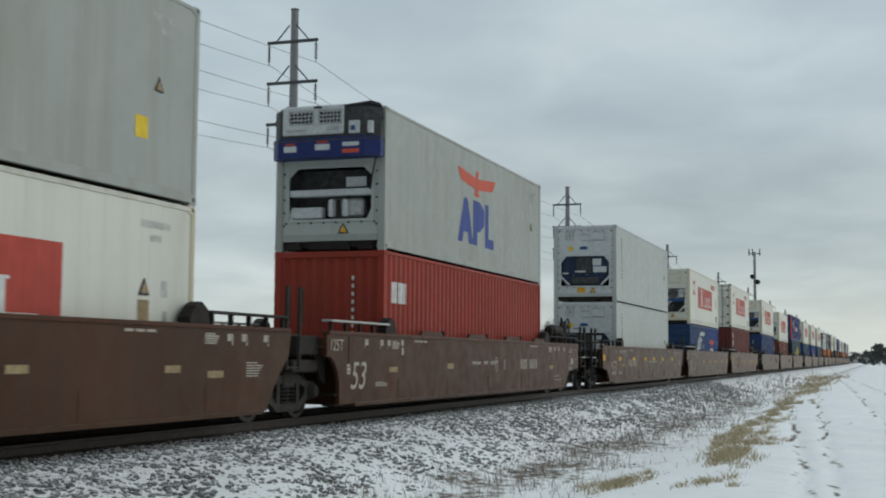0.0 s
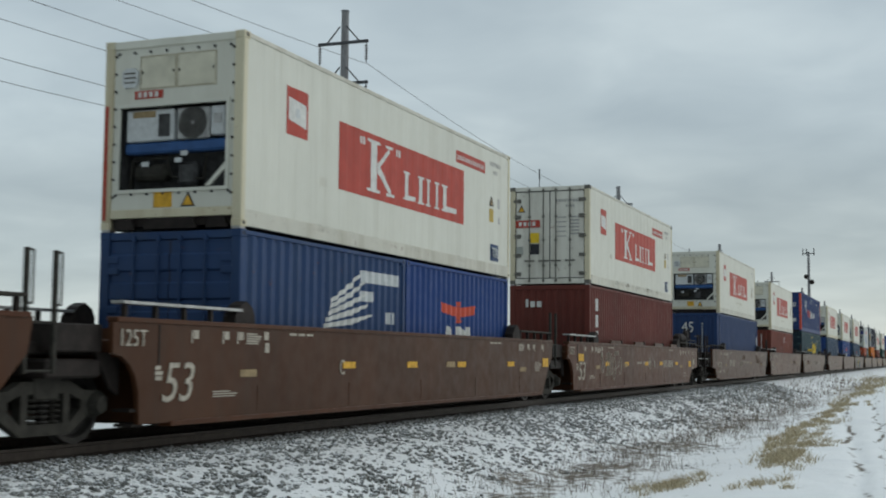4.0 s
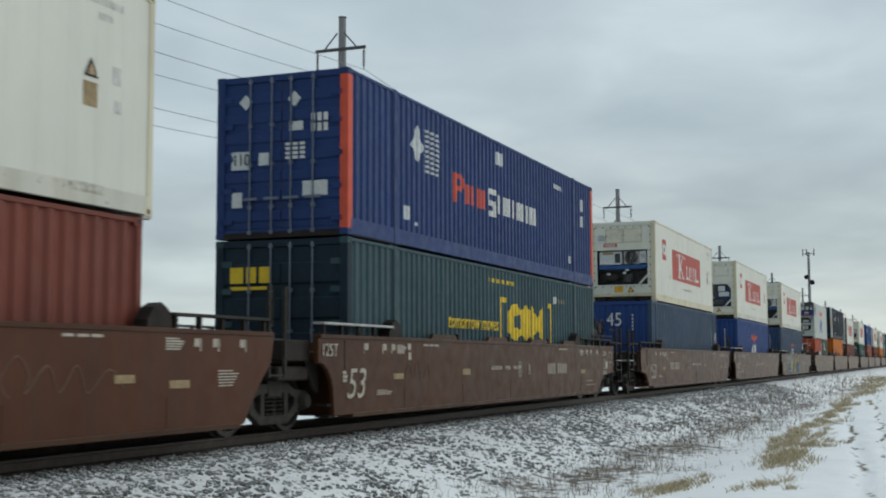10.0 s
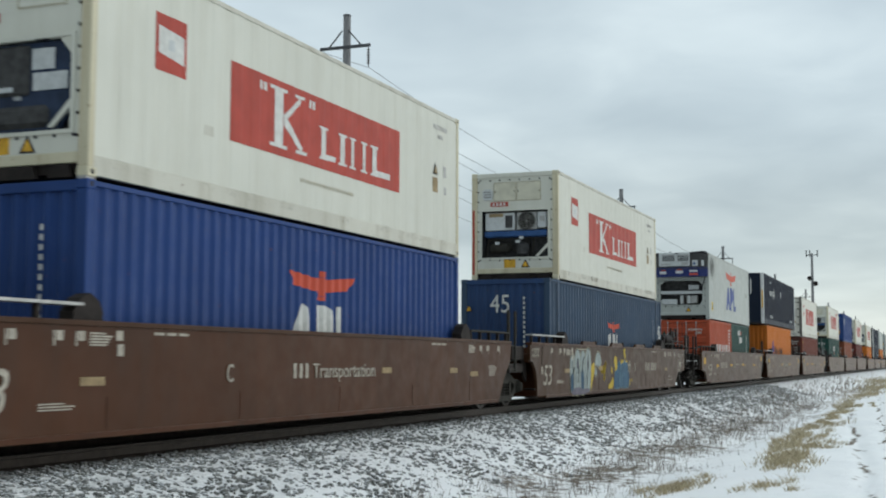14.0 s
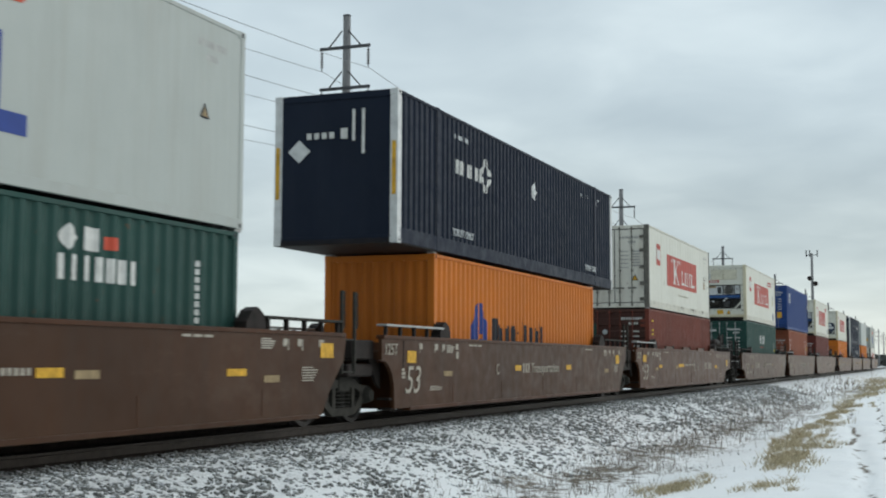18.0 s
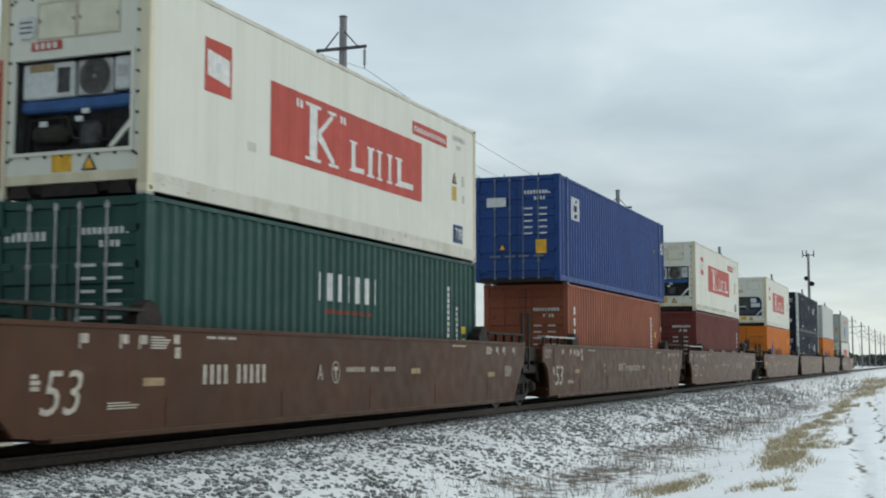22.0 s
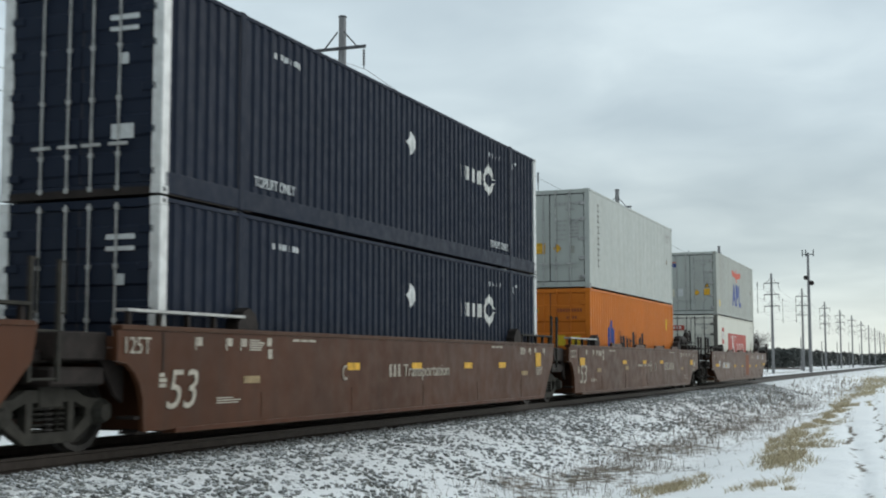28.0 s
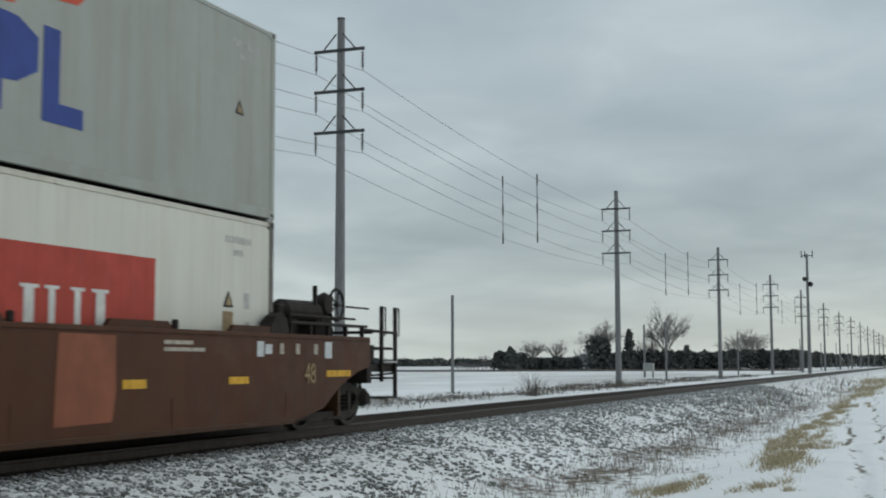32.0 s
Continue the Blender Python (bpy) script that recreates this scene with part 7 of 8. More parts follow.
strips(CARS[17], [(-9.31, -8.82, 0.92, 1.14), (-6.14, -5.85, 1.10, 1.22), (-3.15, -2.70, 1.0, 1.12), (-0.22, 0.2, 0.92, 1.02), (3.25, 3.6, 1.0, 1.1)])
strips(CARS[18], [(y, y + 0.46, 0.98, 1.10) for y in (-3.17, -0.44, 2.32, 4.5)] + [(7.25, 7.65, 1.0, 1.33)])
strips(CARS[19], [(-8.34, -7.85, 1.01, 1.22)] + [(y, y + 0.5, 1.04, 1.15) for y in (-3.32, -0.47, 2.3)] + [(8.1, 8.55, 0.98, 1.18)])
c = CARS[20]
strips(c, [(-8.53, -7.59, 0.89, 1.01), (-5.75, -5.4, 0.86, 0.94), (-3.06, -2.6, 0.84, 0.95), (-0.6, -0.2, 0.84, 0.94), (2.05, 2.53, 0.82, 0.93), (4.47, 5.0, 0.84, 0.94), (7.43, 8.31, 0.91, 1.01)])
strips(c, [(-7.53, -7.28, 0.88, 1.14), (7.37, 7.61, 1.20, 1.46), (5.23, 5.42, 1.22, 1.44), (5.46, 5.66, 1.26, 1.40)], PAPER)
part("rust_patch", Shape().prism([(0.80, 0.42), (1.86, 0.44), (1.92, 0.8), (1.90, 1.46), (0.86, 1.47), (0.82, 0.9)], SIDE, SIDE + 0.002), RUSTPATCH, c)
lettering("number_stencil", "48", 0.30, TAPE, c, "x", 6.68, 0.82, SIDE + 0.006, 0.85)
car_name(c, -6.55, (4, 6), 0.26, 0.19, 0.80, WHITE)
sh = Shape()
bar_rows(sh, 2.9, 1.42, 0.95, 2, 0.05, SIDE, 0.8)
for y in (-8.9, -6.9, -6.2, 5.9, 6.4, 7.0):
    sh.box(SIDE, SIDE + 0.003, y, y + 0.12, 1.26, 1.42)
fine(part("small_print", sh, STENCIL, c))


# ---- sprayed scrawls on two of the cars
def ellipse(y, z, ry, rz, tilt=0.0, n=18):
    return [(y + ry * math.cos(a) * math.cos(tilt) - rz * math.sin(a) * math.sin(tilt), z + ry * math.cos(a) * math.sin(tilt) + rz * math.sin(a) * math.cos(tilt))
            for a in np.linspace(0, 6.2832, n, endpoint=False)]


def grown(points, d):
    """The outline pushed out from its middle."""
    my, mz = sum(p[0] for p in points) / len(points), sum(p[1] for p in points) / len(points)
    return [(y + d * (y - my) / max(0.05, math.hypot(y - my, z - mz)), z + d * (z - mz) / max(0.05, math.hypot(y - my, z - mz))) for y, z in points]


def rounded(points):
    """Corners cut twice, so that a closed outline swells softly."""
    for _ in range(2):
        out = []
        for p, q in zip(points, points[1:] + points[:1]):
            out += [(0.75 * p[0] + 0.25 * q[0], 0.75 * p[1] + 0.25 * q[1]), (0.25 * p[0] + 0.75 * q[0], 0.25 * p[1] + 0.75 * q[1])]
        points = out
    return points


def sprayed(car, points, mat, layer, rims=()):
    points = rounded(points) if len(points) < 16 else points
    x = SIDE + 0.003 * layer
    for i, (d, m) in enumerate(rims):
        part("spray_outline", Shape().prism(grown(points, d), x + 0.0005 * i, x + 0.0005 * i + 0.0004), m, car)
    part("spray_shape", Shape().prism(points, x + 0.0012, x + 0.0018), mat, car)


def arch(y0, y1, z0, z1, lean=0.0):
    r = (y1 - y0) / 2
    top = [(y0 + r + lean + r * math.cos(t), z1 - r * 1.1 + r * 1.1 * math.sin(t)) for t in np.linspace(0, math.pi, 10)]
    return [(y0, z0), (y1, z0)] + top


def scrawl(car, points, width=0.014, mat=None):
    sh = Shape()
    n = len(points)
    fine_pts = []
    for i in range(n - 1):
        p0, p1, p2, p3 = points[max(0, i - 1)], points[i], points[i + 1], points[min(n - 1, i + 2)]
        for k in range(6):
            t = k / 6
            fine_pts.append(tuple(0.5 * (2 * p1[a] + (p2[a] - p0[a]) * t + (2 * p0[a] - 5 * p1[a] + 4 * p2[a] - p3[a]) * t * t + (3 * p1[a] - p0[a] - 3 * p2[a] + p3[a]) * t ** 3) for a in (0, 1)))
    sh.path([(SIDE, y, z) for y, z in fine_pts], width, 4)
    part("spray_line", sh, mat or STENCIL, car)


c = CARS[10]
RIMS = ((0.05, SPRAYCREAM), (0.026, SPRAYDARK))
for i, q in enumerate(((-6.02, -5.54, 0.24, 1.28), (-5.58, -5.03, 0.24, 1.42), (-5.05, -4.50, 0.24, 1.40), (-4.52, -3.96, 0.27, 1.46))):
    sprayed(c, arch(*q, 0.03), SPRAYWHITE, i, RIMS)
    m = (q[0] + q[1]) / 2
    sprayed(c, ellipse(m, 1.02, 0.07, 0.09, 0.1), SPRAYLILAC if i % 2 else SPRAYWHITE, 5, ((0.022, SPRAYDARK),))
    sprayed(c, arch(m - 0.16, m + 0.10, 0.30, 0.78 + 0.05 * i), SPRAYWHITE if i % 2 else SPRAYBLUE, 4, ((0.022, SPRAYDARK),))
sprayed(c, [(-5.96, 0.22), (-4.06, 0.24), (-4.11, 0.40), (-4.76, 0.36), (-5.26, 0.44), (-5.86, 0.38)], SPRAYLILAC, 6)
sprayed(c, [(-4.02, 0.22), (-3.84, 0.52), (-3.64, 0.74), (-3.54, 0.90), (-3.60, 1.10), (-3.76, 1.05), (-3.96, 0.96), (-3.92, 0.74), (-3.98, 0.5)], SPRAYYELLOW, 6)
sprayed(c, [(-3.50, 0.98), (-3.26, 1.02), (-3.04, 0.97), (-2.86, 0.94), (-2.78, 1.10), (-2.88, 1.30), (-3.12, 1.38), (-3.34, 1.28)], SPRAYWHITE, 1, RIMS)
sprayed(c, [(-3.54, 0.80), (-3.38, 0.72), (-3.26, 0.76), (-3.28, 0.88), (-3.42, 0.92)], SPRAYWHITE, 2, RIMS)
sprayed(c, [(-1.15, 0.55), (-1.05, 0.50), (-0.88, 0.80), (-0.84, 1.12), (-0.94, 1.28), (-1.18, 1.26), (-1.26, 1.10), (-1.10, 1.00)], SPRAYYELLOW, 1)
sprayed(c, [(-2.0, 0.30), (-1.28, 0.34), (-1.34, 0.68), (-1.52, 0.60), (-1.62, 0.50), (-1.90, 0.46)], SPRAYYELLOW, 1)
sprayed(c, [(0.50, 0.33), (0.82, 0.36), (0.86, 0.60), (0.70, 0.56)], SPRAYYELLOW, 1)
sprayed(c, [(-0.45, 1.02), (0.44, 1.04), (0.46, 1.16), (0.20, 1.13), (0.02, 1.18), (-0.12, 1.12), (-0.26, 1.20), (-0.40, 1.12)], SPRAYYELLOW, 1)
for q in ((-1.52, 0.86, 0.08, 0.10), (0.08, 1.42, 0.10, 0.13), (0.16, 1.26, 0.09, 0.08), (0.98, 0.54, 0.05, 0.05)):
    sprayed(c, ellipse(*q, 0.1), SPRAYYELLOW, 2)
for i, (y0, y1, z1, lean) in enumerate(((-1.28, -0.72, 0.86, 0.05), (-0.92, -0.50, 1.12, 0.10), (-0.60, -0.16, 1.06, 0.16), (-0.26, 0.16, 1.13, 0.10), (0.02, 0.40, 1.08, 0.06), (0.22, 0.62, 0.80, 0.02))):
    sprayed(c, arch(y0, y1, 0.31 + 0.01 * (i % 3), z1, lean), SPRAYBLUE, 3 + i, ((0.02, SPRAYPALEBLUE),))
for pts in ([(-0.8, 1.05), (-0.62, 0.7), (-0.55, 0.4)], [(-0.45, 1.05), (-0.5, 0.7), (-0.7, 0.38)], [(-0.3, 0.4), (-0.25, 0.7), (-0.05, 0.84), (0.12, 0.7), (0.16, 0.4)], [(0.0, 1.05), (0.1, 0.9), (0.25, 1.0), (0.3, 0.7)], [(-0.15, 1.0), (-0.2, 0.8), (-0.42, 0.5)]):
    scrawl(c, pts, 0.026, SPRAYPALEBLUE)
scrawl(c, [(-2.8, 1.0), (-2.72, 0.78), (-2.62, 0.98), (-2.55, 0.74), (-2.45, 1.02), (-2.40, 0.76), (-2.3, 1.1), (-2.2, 1.05), (-2.32, 0.8), (-2.38, 0.58), (-2.5, 0.62), (-2.4, 0.74)], 0.011, SPRAYYELLOW)
for pts in ([(-5.76, 0.4), (-5.71, 0.8), (-5.61, 0.95)], [(-5.26, 1.2), (-5.18, 0.9), (-5.26, 0.5)], [(-4.66, 1.25), (-4.81, 0.9), (-4.71, 0.45)], [(-4.21, 1.3), (-4.26, 0.85), (-4.38, 0.4)]):
    scrawl(c, pts, 0.026, SPRAYDARK)
scrawl(CARS[5], [(-0.85, 1.12), (-0.75, 1.35), (-0.6, 1.1), (-0.68, 1.25), (-0.45, 1.2), (-0.35, 1.36), (-0.2, 1.12), (-0.08, 1.3)], 0.008, FAINT)
scrawl(CARS[5], [(4.05, 0.9), (4.3, 1.2), (4.2, 1.38), (4.05, 1.2), (4.4, 0.95), (4.6, 1.25), (4.75, 0.92), (4.9, 1.2), (5.1, 0.95), (5.3, 1.35)], 0.009, FAINT)
c = CARS[4]
scrawl(c, [(-5.95, 1.10), (-5.85, 1.30), (-5.75, 1.05), (-5.85, 0.80), (-5.7, 0.72), (-5.45, 0.95), (-5.3, 1.22), (-5.15, 1.24), (-5.15, 0.85), (-5.3, 0.62), (-5.45, 0.70)])
scrawl(c, [(-5.1, 0.55), (-5.02, 1.22), (-4.92, 1.24), (-4.92, 0.56)])
scrawl(c, [(-4.85, 0.60), (-4.75, 1.22), (-4.62, 1.20), (-4.60, 0.80), (-4.7, 0.60)])
scrawl(c, [(-4.6, 0.66), (-4.45, 1.10), (-4.25, 1.10), (-4.15, 0.75), (-4.35, 0.48), (-4.5, 0.56), (-4.35, 0.80), (-4.05, 0.82), (-3.75, 0.90), (-3.55, 1.16), (-3.40, 1.02), (-3.45, 0.72), (-3.62, 0.64), (-3.7, 0.75)])
scrawl(c, [(-4.3, 1.32), (-4.2, 1.20), (-4.1, 1.34), (-4.0, 1.22), (-3.9, 1.36), (-3.8, 1.24), (-3.72, 1.36)])
scrawl(CARS[6], [(3.2, 0.75), (3.05, 0.95), (3.3, 1.2), (3.5, 1.0), (3.45, 0.8), (3.8, 1.1), (4.0, 0.8), (4.3, 1.1), (4.5, 0.78), (4.9, 1.05), (5.2, 0.8)], 0.007, FAINT)
scrawl(CARS[5], [(5.6, 1.15), (5.4, 0.9), (5.6, 0.7), (5.9, 0.85), (6.0, 1.1), (6.2, 0.75), (6.5, 1.0), (6.7, 0.7)], 0.007, FAINT)
scrawl(CARS[7], [(-6.0, 0.8), (-5.8, 1.1), (-5.6, 0.8), (-5.4, 1.15), (-5.2, 0.75), (-4.9, 1.1), (-4.8, 0.8)], 0.007, FAINT)

# ---------------------------------------------------------------- stones, grass, weeds
def ico():
    p = (1 + 5 ** 0.5) / 2
    v = np.array([(-1, p, 0), (1, p, 0), (-1, -p, 0), (1, -p, 0), (0, -1, p), (0, 1, p), (0, -1, -p), (0, 1, -p), (p, 0, -1), (p, 0, 1), (-p, 0, -1), (-p, 0, 1)], float)
    f = [(0, 11, 5), (0, 5, 1), (0, 1, 7), (0, 7, 10), (0, 10, 11), (1, 5, 9), (5, 11, 4), (11, 10, 2), (10, 7, 6), (7, 1, 8), (3, 9, 4), (3, 4, 2), (3, 2, 6), (3, 6, 8), (3, 8, 9), (4, 9, 5), (2, 4, 11), (6, 2, 10), (8, 6, 7), (9, 8, 1)]
    return v / np.linalg.norm(v[0]), np.array(f)


def scatter_stones():
    rng = np.random.default_rng(4)
    v0, f0 = ico()
    verts, faces = [], []
    k = 0

    def put(x, y, z, size):
        nonlocal k
        # stones lie flat: free to face any way, tilted only a little
        turn = np.array(Euler((rng.normal(0, 0.3), rng.normal(0, 0.3), rng.uniform(0, 6.28))).to_matrix())
        s = np.array([1.0, rng.uniform(0.45, 0.8), rng.uniform(0.45, 0.75)]) * size
        v = (v0 * rng.uniform(0.75, 1.15, (12, 1)) * s) @ turn.T + (x, y, z)
        verts.extend(map(tuple, v))
        faces.extend(map(tuple, f0 + 12 * k))
        k += 1
    for _ in range(40000):
        y = 10 + 62 * rng.random() ** 1.5
        u = rng.random()
        x = 0.86 + 4.5 * u ** 1.1
        if 0.55 * noise.noise((x * 4.2, y * 3.0, 12)) + noise.noise((x * 11.0, y * 9.0, 3)) * 0.5 + rng.normal(0, 0.2) < -0.20 + 0.32 * u + 1.6 * max(0.0, u - 0.62):
            continue
        put(x, y, ground_height(x, y) + rng.uniform(-0.014, 0.008), rng.uniform(0.022, 0.054) * (1 + y / 120))
    for _ in range(1500):
        y, x = 8 + 60 * rng.random(), rng.uniform(-1.6, 0.66)
        put(x, y, -0.15, rng.uniform(0.03, 0.05))
    for _ in range(110):
        y, x = 10 + 40 * rng.random() ** 1.5, rng.uniform(4.2, 7.5)
        put(x, y, ground_height(x, y) - 0.004, rng.uniform(0.015, 0.035))
    me = raw_mesh("ballast_stones", verts, faces)
    solid("ballast_stones", me, rock_material(), "dark ballast stones poking through thin snow", "ballast", kind="stuff")


scatter_stones()


def blades(name, patches, material, label, category, seed, droop=1.0):
    """patches: (x, y, spread x, spread y, number, height, thickness)."""
    rng = np.random.default_rng(seed)
    verts, faces = [], []
    for px, py, sx, sy, n, h, w in patches:
        for _ in range(n):
            x, y = px + rng.normal(0, sx), py + rng.normal(0, sy)
            if abs(x) < 1.5:
                continue
            z = ground_height(x, y) - 0.02
            a = rng.uniform(0, 6.28)
            hh = h * rng.uniform(0.35, 1.1)
            lean = rng.uniform(0.3, 1.4) * hh * droop
            la = a + rng.uniform(-1, 1) * 1.5
            ww = w * rng.uniform(0.6, 1.3)
            dx, dy = ww * math.cos(a), ww * math.sin(a)
            mx, my = 0.4 * lean * math.cos(la), 0.4 * lean * math.sin(la)
            tx, ty = lean * math.cos(la), lean * math.sin(la)
            b = len(verts)
            verts += [(x - dx, y - dy, z), (x + dx, y + dy, z), (x + mx + dx * 0.8, y + my + dy * 0.8, z + hh * 0.6), (x + mx - dx * 0.8, y + my - dy * 0.8, z + hh * 0.6), (x + tx, y + ty, z + hh * 0.95)]
            faces += [(b, b + 1, b + 2, b + 3), (b + 3, b + 2, b + 4)]
    me = raw_mesh(name, verts, faces)
    solid(name, me, material, label, category, kind="stuff")


def make_grass():
    rng = random.Random(9)
    straw = stem_material("bleached_dry_grass", (0.33, 0.275, 0.17), (0.56, 0.48, 0.33))
    weed = stem_material("dead_brown_weed_stems", (0.15, 0.128, 0.11), (0.32, 0.28, 0.235))
    tan = [(6.2, 66, 0.3, 2, 200, 0.18, 0.012), (6.5, 76, 0.45, 3.5, 650, 0.22, 0.015), (6.0, 97, 0.6, 7, 650, 0.28, 0.020), (5.2, 132, 1.0, 13, 700, 0.34, 0.030)]
    # broken drifts along the far lip of the ditch: (y, x, half width, half length, tufts)
    for y0, x0, wx, wy, n in ((18.5, 6.95, 0.30, 0.75, 26), (22.4, 7.98, 0.24, 1.1, 26), (24.6, 7.80, 0.26, 1.0, 17), (27.2, 7.66, 0.32, 1.4, 24), (30.6, 7.42, 0.36, 1.5, 22), (34.2, 7.08, 0.30, 1.4, 11),
                              (37.0, 7.40, 0.28, 1.8, 14), (42.0, 7.22, 0.30, 2.2, 12), (48.0, 7.05, 0.34, 2.6, 14), (57.0, 6.9, 0.38, 4.2, 20), (18.3, 8.35, 0.35, 0.5, 6), (27.6, 8.3, 0.25, 0.9, 5)):
        for _ in range(n):
            tan.append((x0 + rng.gauss(0, wx * 0.8), y0 + rng.gauss(0, wy * 0.8), rng.uniform(0.04, 0.11), rng.uniform(0.07, 0.25) * (1 + y0 / 60), int(rng.uniform(26, 84)), rng.uniform(0.09, 0.20), 0.0035 + 0.00013 * y0))
    blades("dry_grass", tan, straw, "bleached dry grass tufts in snow along the ditch", "grass", 3)
    dark = [(4.9, 20.5, 0.35, 0.9, 260, 0.30, 0.004), (4.3, 17.8, 0.5, 0.6, 170, 0.22, 0.004), (5.6, 18.2, 0.4, 0.5, 130, 0.25, 0.004), (5.1, 23.5, 0.35, 1.2, 260, 0.34, 0.004),
            (5.0, 27.5, 0.45, 1.6, 380, 0.36, 0.005), (4.8, 32.5, 0.5, 2.0, 600, 0.40, 0.006), (4.7, 38, 0.5, 2.6, 620, 0.42, 0.007), (4.2, 45, 0.6, 3.5, 620, 0.42, 0.008),
            (3.9, 56, 0.6, 5, 620, 0.45, 0.010), (3.6, 72, 0.7, 8, 620, 0.45, 0.014), (5.8, 36, 0.5, 2.0, 260, 0.3, 0.006), (3.6, 100, 0.8, 14, 600, 0.5, 0.022)]
    for _ in range(150):
        y = 14.5 + 46 * rng.random() ** 1.3
        dark.append((rng.gauss(4.9, 0.75), y, rng.uniform(0.12, 0.4), rng.uniform(0.15, 0.6), int(rng.uniform(25, 75)), rng.uniform(0.14, 0.42), 0.003 + 0.00007 * y))
    for _ in range(26):
        dark.append((rng.uniform(3.4, 8.5), rng.uniform(14, 50), 0.12, 0.15, 22, rng.uniform(0.15, 0.35), 0.004))
    for _ in range(14):
        dark.append((rng.uniform(8.8, 13), rng.uniform(14, 45), 0.08, 0.4, 10, 0.1, 0.005))
    dark = [(x, y, sx * 1.2, sy, int(n * (0.62 if y < 26 else 0.42)), h * 0.72, w) for x, y, sx, sy, n, h, w in dark]
    blades("dead_weeds", dark, weed, "thin dead brown weed stems standing in snow", "weeds", 5, 0.45)
    over = []
    for i in range(130):
        y = 48 + 150 * rng.random() ** 1.4
        over.append((-12.8 - 6.5 * rng.random() ** 1.3 - 0.01 * y, y, rng.uniform(0.3, 1.3), rng.uniform(0.6, 2.4), int(rng.uniform(20, 95)), rng.uniform(0.10, 0.40) * rng.uniform(0.6, 1.2), 0.009 + 0.00018 * y))
    over += [(-12.5, 74, 0.22, 0.22, 110, 1.75, 0.013), (-14.3, 92, 1.2, 3, 200, 0.8, 0.018), (-14.3, 104, 0.8, 1.5, 160, 0.8, 0.02)]
    blades("trackside_weeds", over, stem_material("dull_brown_scrub", (0.085, 0.074, 0.062), (0.21, 0.185, 0.155)), "brown weeds and scrub beyond the track", "weeds", 6)


make_grass()


# ---------------------------------------------------------------- distance: trees, hedge, farm, road
def from_bearing(degrees_left, d):
    """A place d metres from the eye, so many degrees left of the track's heading."""
    a = radians(degrees_left)
    return EYE[0] - d * math.sin(a), d * math.cos(a)


def along(px):
    return 21.4 + math.degrees(math.atan((784 - px) / 2217.0))


BARK = stem_material("grey_bare_twigs", (0.15, 0.14, 0.135), (0.24, 0.23, 0.22))
NEEDLES = stem_material("dark_evergreen_needles", (0.068, 0.076, 0.072), (0.12, 0.125, 0.118))
LAND = -0.9


def bare_tree(x, y, height, width, seed, levels=5):
    rng = random.Random(seed)
    t = thing("bare_tree", "leafless broad grey winter tree beyond the fields", "tree", "bare trees on the horizon", at=(x, y, LAND))
    part("trunk", Shape().tube((0, 0, -0.3), (0, 0, height * 0.30), height * 0.020, height * 0.013, 8), BARK, t)
    verts, faces = [], []

    def branch(p, d, length, r, level):
        q = p + d * length
        side = d.cross(Vector((rng.uniform(-1, 1), rng.uniform(-1, 1), 0.3))).normalized()
        other = d.cross(side)
        b = len(verts)
        for c, rr in ((p, r), (q, r * 0.6)):
            for k in range(3):
                verts.append(tuple(c + (side * math.cos(k * 2.094) + other * math.sin(k * 2.094)) * rr))
        for k in range(3):
            j = (k + 1) % 3
            faces.append((b + k, b + j, b + 3 + j, b + 3 + k))
        if level == 0:
            return
        for _ in range(4):
            n = (d + Vector((rng.gauss(0, 0.45), rng.gauss(0, 0.45), rng.gauss(0.10, 0.30)))).normalized()
            branch(p + d * length * rng.uniform(0.35, 1.0), n, length * rng.uniform(0.48, 0.80), r * 0.56, level - 1)
    for k in range(7):
        a = k * 2.4
        out = 0.75 * (k > 0) * rng.uniform(0.5, 1.2)
        d = Vector((math.cos(a) * out, math.sin(a) * out, 1)).normalized()
        branch(Vector((0, 0, height * (0.10 + 0.028 * k))), d, height * 0.26, height * 0.0085, levels - 1)
    # the crown fills its height and width
    co = np.array(verts)
    foot = height * 0.10
    wide = np.percentile(np.abs(co[:, :2]), 97)
    co[:, :2] *= width / 2 / wide
    co[:, 2] = foot + (co[:, 2] - foot) * (height - foot) / (np.percentile(co[:, 2], 99.5) - foot)
    part("crown", raw_mesh("crown", [tuple(v) for v in co.tolist()], faces), BARK, t)


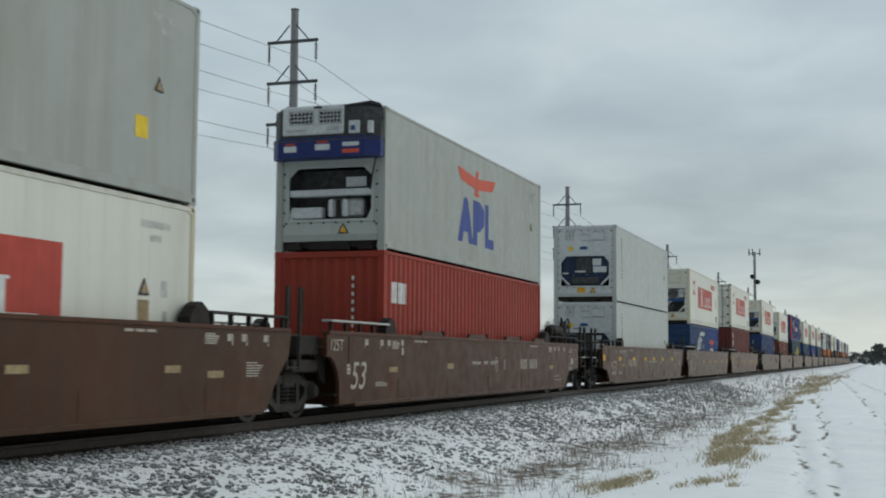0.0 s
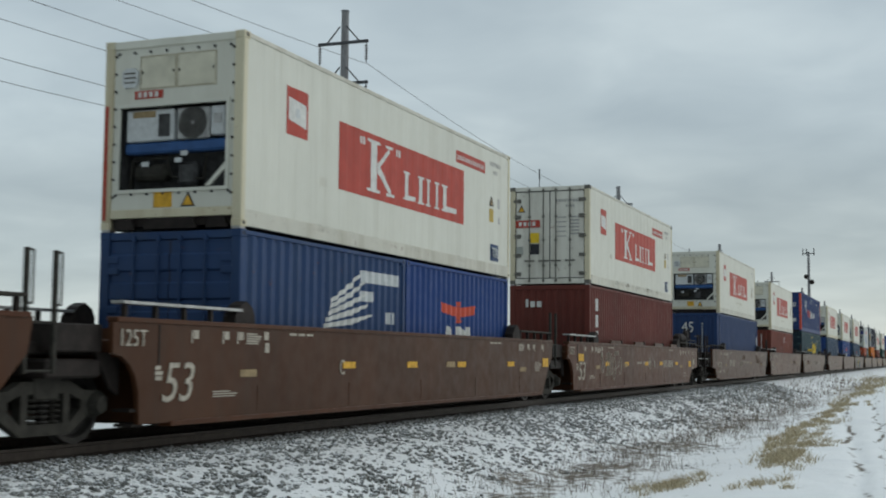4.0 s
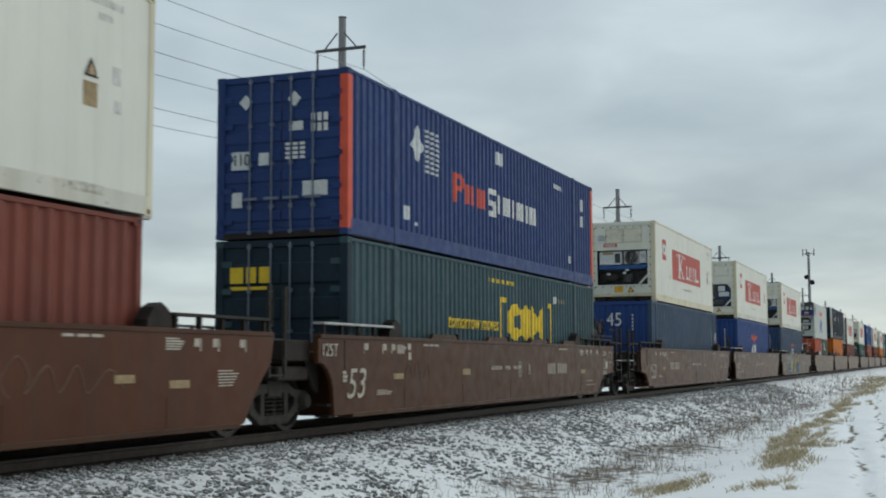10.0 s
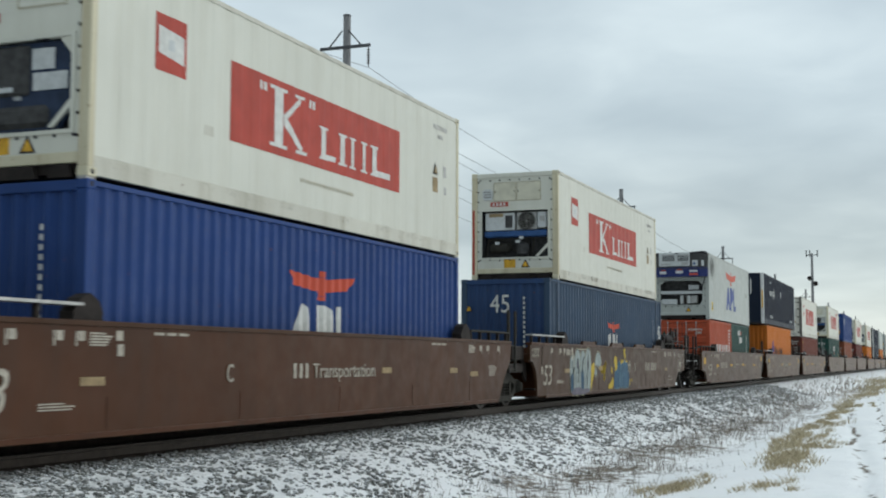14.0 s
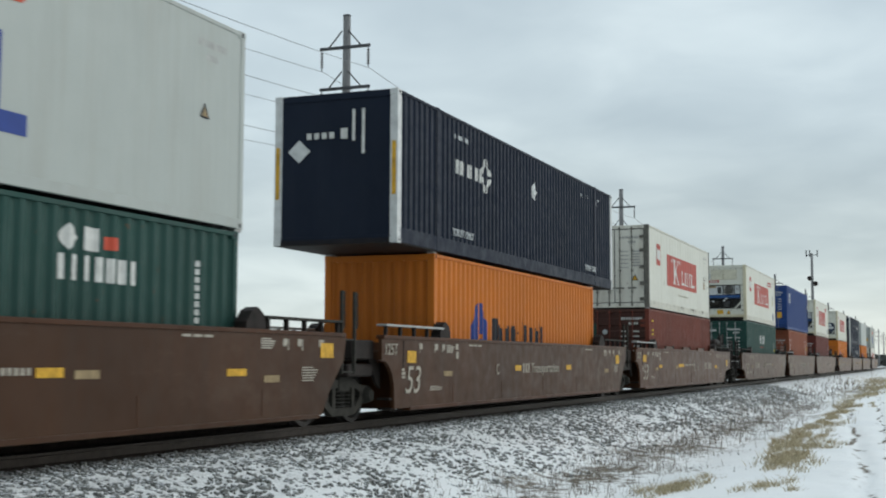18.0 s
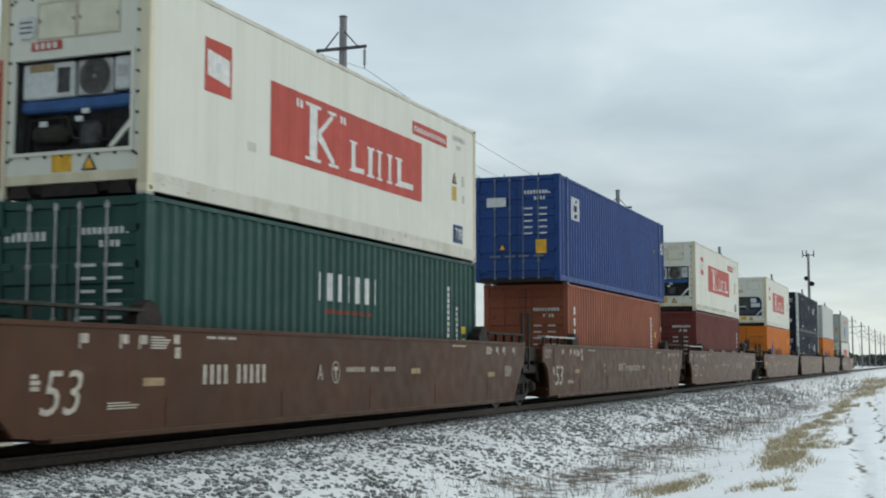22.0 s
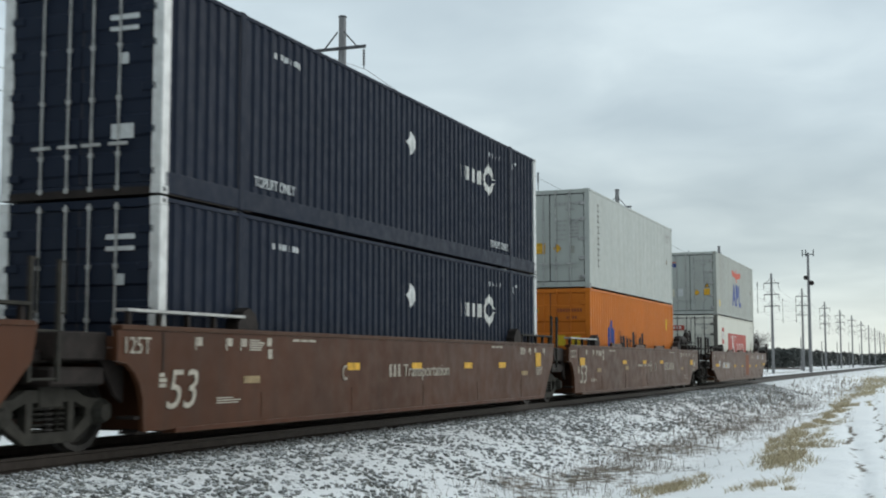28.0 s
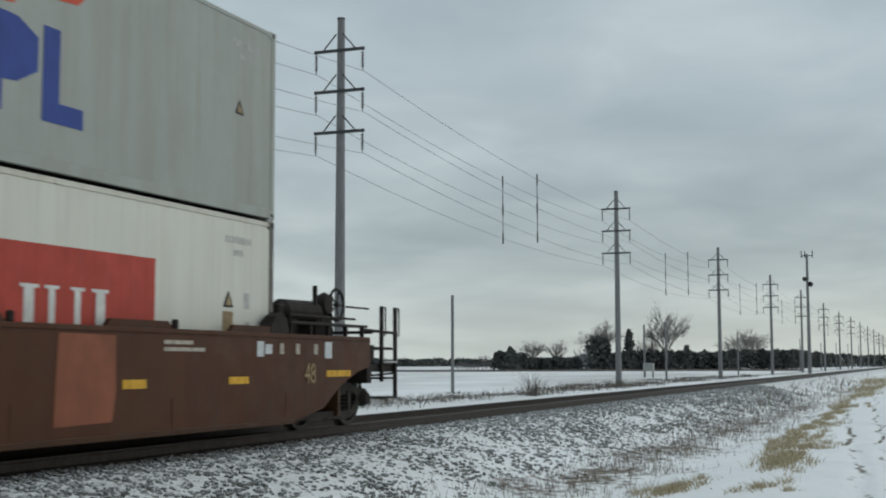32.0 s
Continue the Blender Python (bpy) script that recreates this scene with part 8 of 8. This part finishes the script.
def clump_tree(x, y, height, width, seed, name="evergreen_tree", label="dark evergreen tree on the horizon", pointed=True, n=260):
    rng = random.Random(seed)
    t = thing(name, label, "tree", "evergreens on the horizon", at=(x, y, LAND))
    part("trunk", Shape().tube((0, 0, -0.3), (0, 0, height * 0.7), height * 0.03, height * 0.012, 6), BARK, t)
    verts, faces = [], []
    for _ in range(n):
        u = rng.random() ** 0.8
        r = width / 2 * ((1 - u) ** 0.9 if pointed else (1 - u ** 3) ** 0.5 * 0.95 + 0.05) * rng.uniform(0.35, 1.1)
        a = rng.uniform(0, 6.28)
        c = Vector((r * math.cos(a), r * math.sin(a), height * (0.03 + 0.97 * u)))
        s = width * rng.uniform(0.07, 0.17)
        b = len(verts)
        for k in range(4):
            o = Vector((rng.gauss(0, 1), rng.gauss(0, 1), rng.gauss(-0.2, 0.6)))
            verts.append(tuple(c + o.normalized() * s * rng.uniform(0.6, 1.3)))
        faces += [(b, b + 1, b + 2), (b, b + 2, b + 3), (b, b + 3, b + 1), (b + 1, b + 3, b + 2)]
    part("crown", raw_mesh("crown", verts, faces), NEEDLES, t)


def make_distance():
    rng = random.Random(21)
    # evergreen windbreak round the farmstead and along the line
    px = 885
    while px < 1560:
        d = 345 + (60 if px > 1290 else 0) + max(0, px - 1400) * 2.2 + rng.uniform(-6, 6)
        x, y = from_bearing(along(px), d)
        if 1026 < px < 1058 and rng.random() < 0.6:
            px += 9
            continue
        h = rng.uniform(0.92, 1.06) * (5.2 if px < 926 else 3.5 if px < 1085 else 4.9 if px < 1290 else 6.0)
        clump_tree(x, y, h, 4.4, int(px * 7), "windbreak_tree", "dark evergreen in a dense farm windbreak", False, 420)
        px += 10 * rng.uniform(0.8, 1.15)
    # a low bare hedge before the far woods
    px = 812
    while px < 892:
        x, y = from_bearing(along(px), 352)
        bare_tree(x, y, rng.uniform(1.8, 2.8), 3.4, int(px), 4)
        px += 7
    # low far woods
    px = 380
    while px < 900:
        x, y = from_bearing(along(px), 800 + rng.uniform(-30, 30))
        clump_tree(x, y, rng.uniform(3.6, 5.0), 10, int(px * 3), "far_woodland_tree", "dark low tree in a far woodland edge", False, 110)
        px += 8 * rng.uniform(0.8, 1.2)
    for px, h, w in ((1113, 10.8, 5.4), (1055, 9.0, 6.6), (1072, 8.4, 5.0), (1215, 6.4, 4.6), (1188, 5.2, 4.0), (905, 5.8, 6)):
        x, y = from_bearing(along(px), 335)
        clump_tree(x, y, h, w, px, pointed=px != 1055, n=420)
    for px, h, d, s, lev in ((1180, 16.6, 340, 10.5, 6), (1062, 13.0, 337, 10.5, 6), (945, 8.2, 345, 7.5, 5), (985, 8.4, 350, 7.0, 5), (1150, 10.0, 345, 6.0, 5), (1135, 7.0, 342, 4.5, 4), (1030, 6.0, 360, 6.0, 4),
                             (1330, 13.5, 440, 13, 5), (1300, 11.5, 430, 10, 5), (720, 6.5, 800, 8, 4), (858, 6.5, 600, 7, 4)):
        x, y = from_bearing(along(px), d)
        bare_tree(x, y, h, s, px, lev)
    # open side: hedge and a round tree at the end of the field
    for k in range(16):
        deg = 2.6 - k * 0.55
        x, y = from_bearing(deg, 640 + rng.uniform(-25, 25))
        clump_tree(x, y, rng.uniform(4.5, 6.5), 10, 900 + k, "far_woodland_tree", "dark low tree in a far woodland edge", False, 110)
    x, y = from_bearing(-0.05, 470)
    clump_tree(x, y, 7.6, 7.5, 77, "round_tree", "small dark round tree at the field edge", False, 300)
    # field road and stubble strip
    a, b = from_bearing(along(520), 300), from_bearing(along(1405), 330)
    road = Shape()
    for s, m, nm, z in ((0, plain("weedy_bank_soil", (0.15, 0.135, 0.12), 0.8), "field_bank", LAND + 0.42),):
        d = Vector((b[0] - a[0], b[1] - a[1], 0)).normalized()
        w = Vector((-d.y, d.x, 0)) * 4.0
        p, q = Vector((*a, z)), Vector((*b, z))
        road.prism([(p.x - w.x, p.y - w.y), (q.x - w.x, q.y - w.y), (q.x + w.x, q.y + w.y), (p.x + w.x, p.y + w.y)], LAND - 0.1, z, "z")
        solid("field_bank", road, m, "low weedy bank along a far field road", "bank", kind="structure")


make_distance()


def farmhouse(px, d, w, depth, h, wall_rgb, seed):
    x, y = from_bearing(along(px), d)
    f = thing("farm_building", "small pale farm building among the evergreens", "house", at=(x, y, LAND))
    part("wall", Shape().box(-w / 2, w / 2, -depth / 2, depth / 2, -0.3, h, 0.03), plain("pale_siding", wall_rgb, 0.7), f)
    part("roof", Shape().prism([(-w / 2 - 0.4, h), (w / 2 + 0.4, h), (0, h + w * 0.32)], -depth / 2 - 0.4, depth / 2 + 0.4, "y"), plain("snowy_shingle_roof", (0.30, 0.31, 0.33), 0.8), f)
    for k in (-1, 1):
        part("window", Shape().box(k * w * 0.22 - 0.6, k * w * 0.22 + 0.6, -depth / 2 - 0.05, -depth / 2 + 0.02, h * 0.35, h * 0.75), BLACK, f)


farmhouse(1042, 352, 6.5, 8, 2.6, (0.55, 0.56, 0.57), 1)


def cabinet(px, d):
    x, y = from_bearing(along(px), d)
    c = thing("equipment_cabinet", "small grey trackside equipment cabinet on posts", "cabinet", at=(x, y, LAND))
    part("body", Shape().box(-0.7, 0.7, -0.4, 0.4, 0.9, 2.0, 0.03), GREYSTEEL, c)
    for s in (-0.6, 0.6):
        part("leg", Shape().box(s - 0.08, s + 0.08, -0.1, 0.1, -0.3, 0.9), POLE_WOOD, c)


cabinet(1147, 175)
x, y = from_bearing(along(1140), 176)
small_pole(x, y, 6.3, 0.13)


# ---------------------------------------------------------------- everything that moves
def travelled(t):
    return float(np.interp(t, [r[0] for r in S_ROWS], [r[1] for r in S_ROWS]))


def motions():
    for ob, y, z, *x in MOVING:
        walk(ob, [(t, pose(x[0] if x else 0, y - s, z)) for t, s in S_ROWS])
    # wheels roll: one row for each thirtieth of a second keeps a turn well under a quarter
    turns = [(i / 30, math.degrees(travelled(i / 30) / 0.46)) for i in range(0, 961)]
    for car in CARS.values():
        for ob in car.children_recursive:
            if ob.name.startswith("wheelset"):
                p = ob.location.copy()
                walk(ob, [(t, pose(p.x, p.y, p.z, a)) for t, a in turns])


motions()
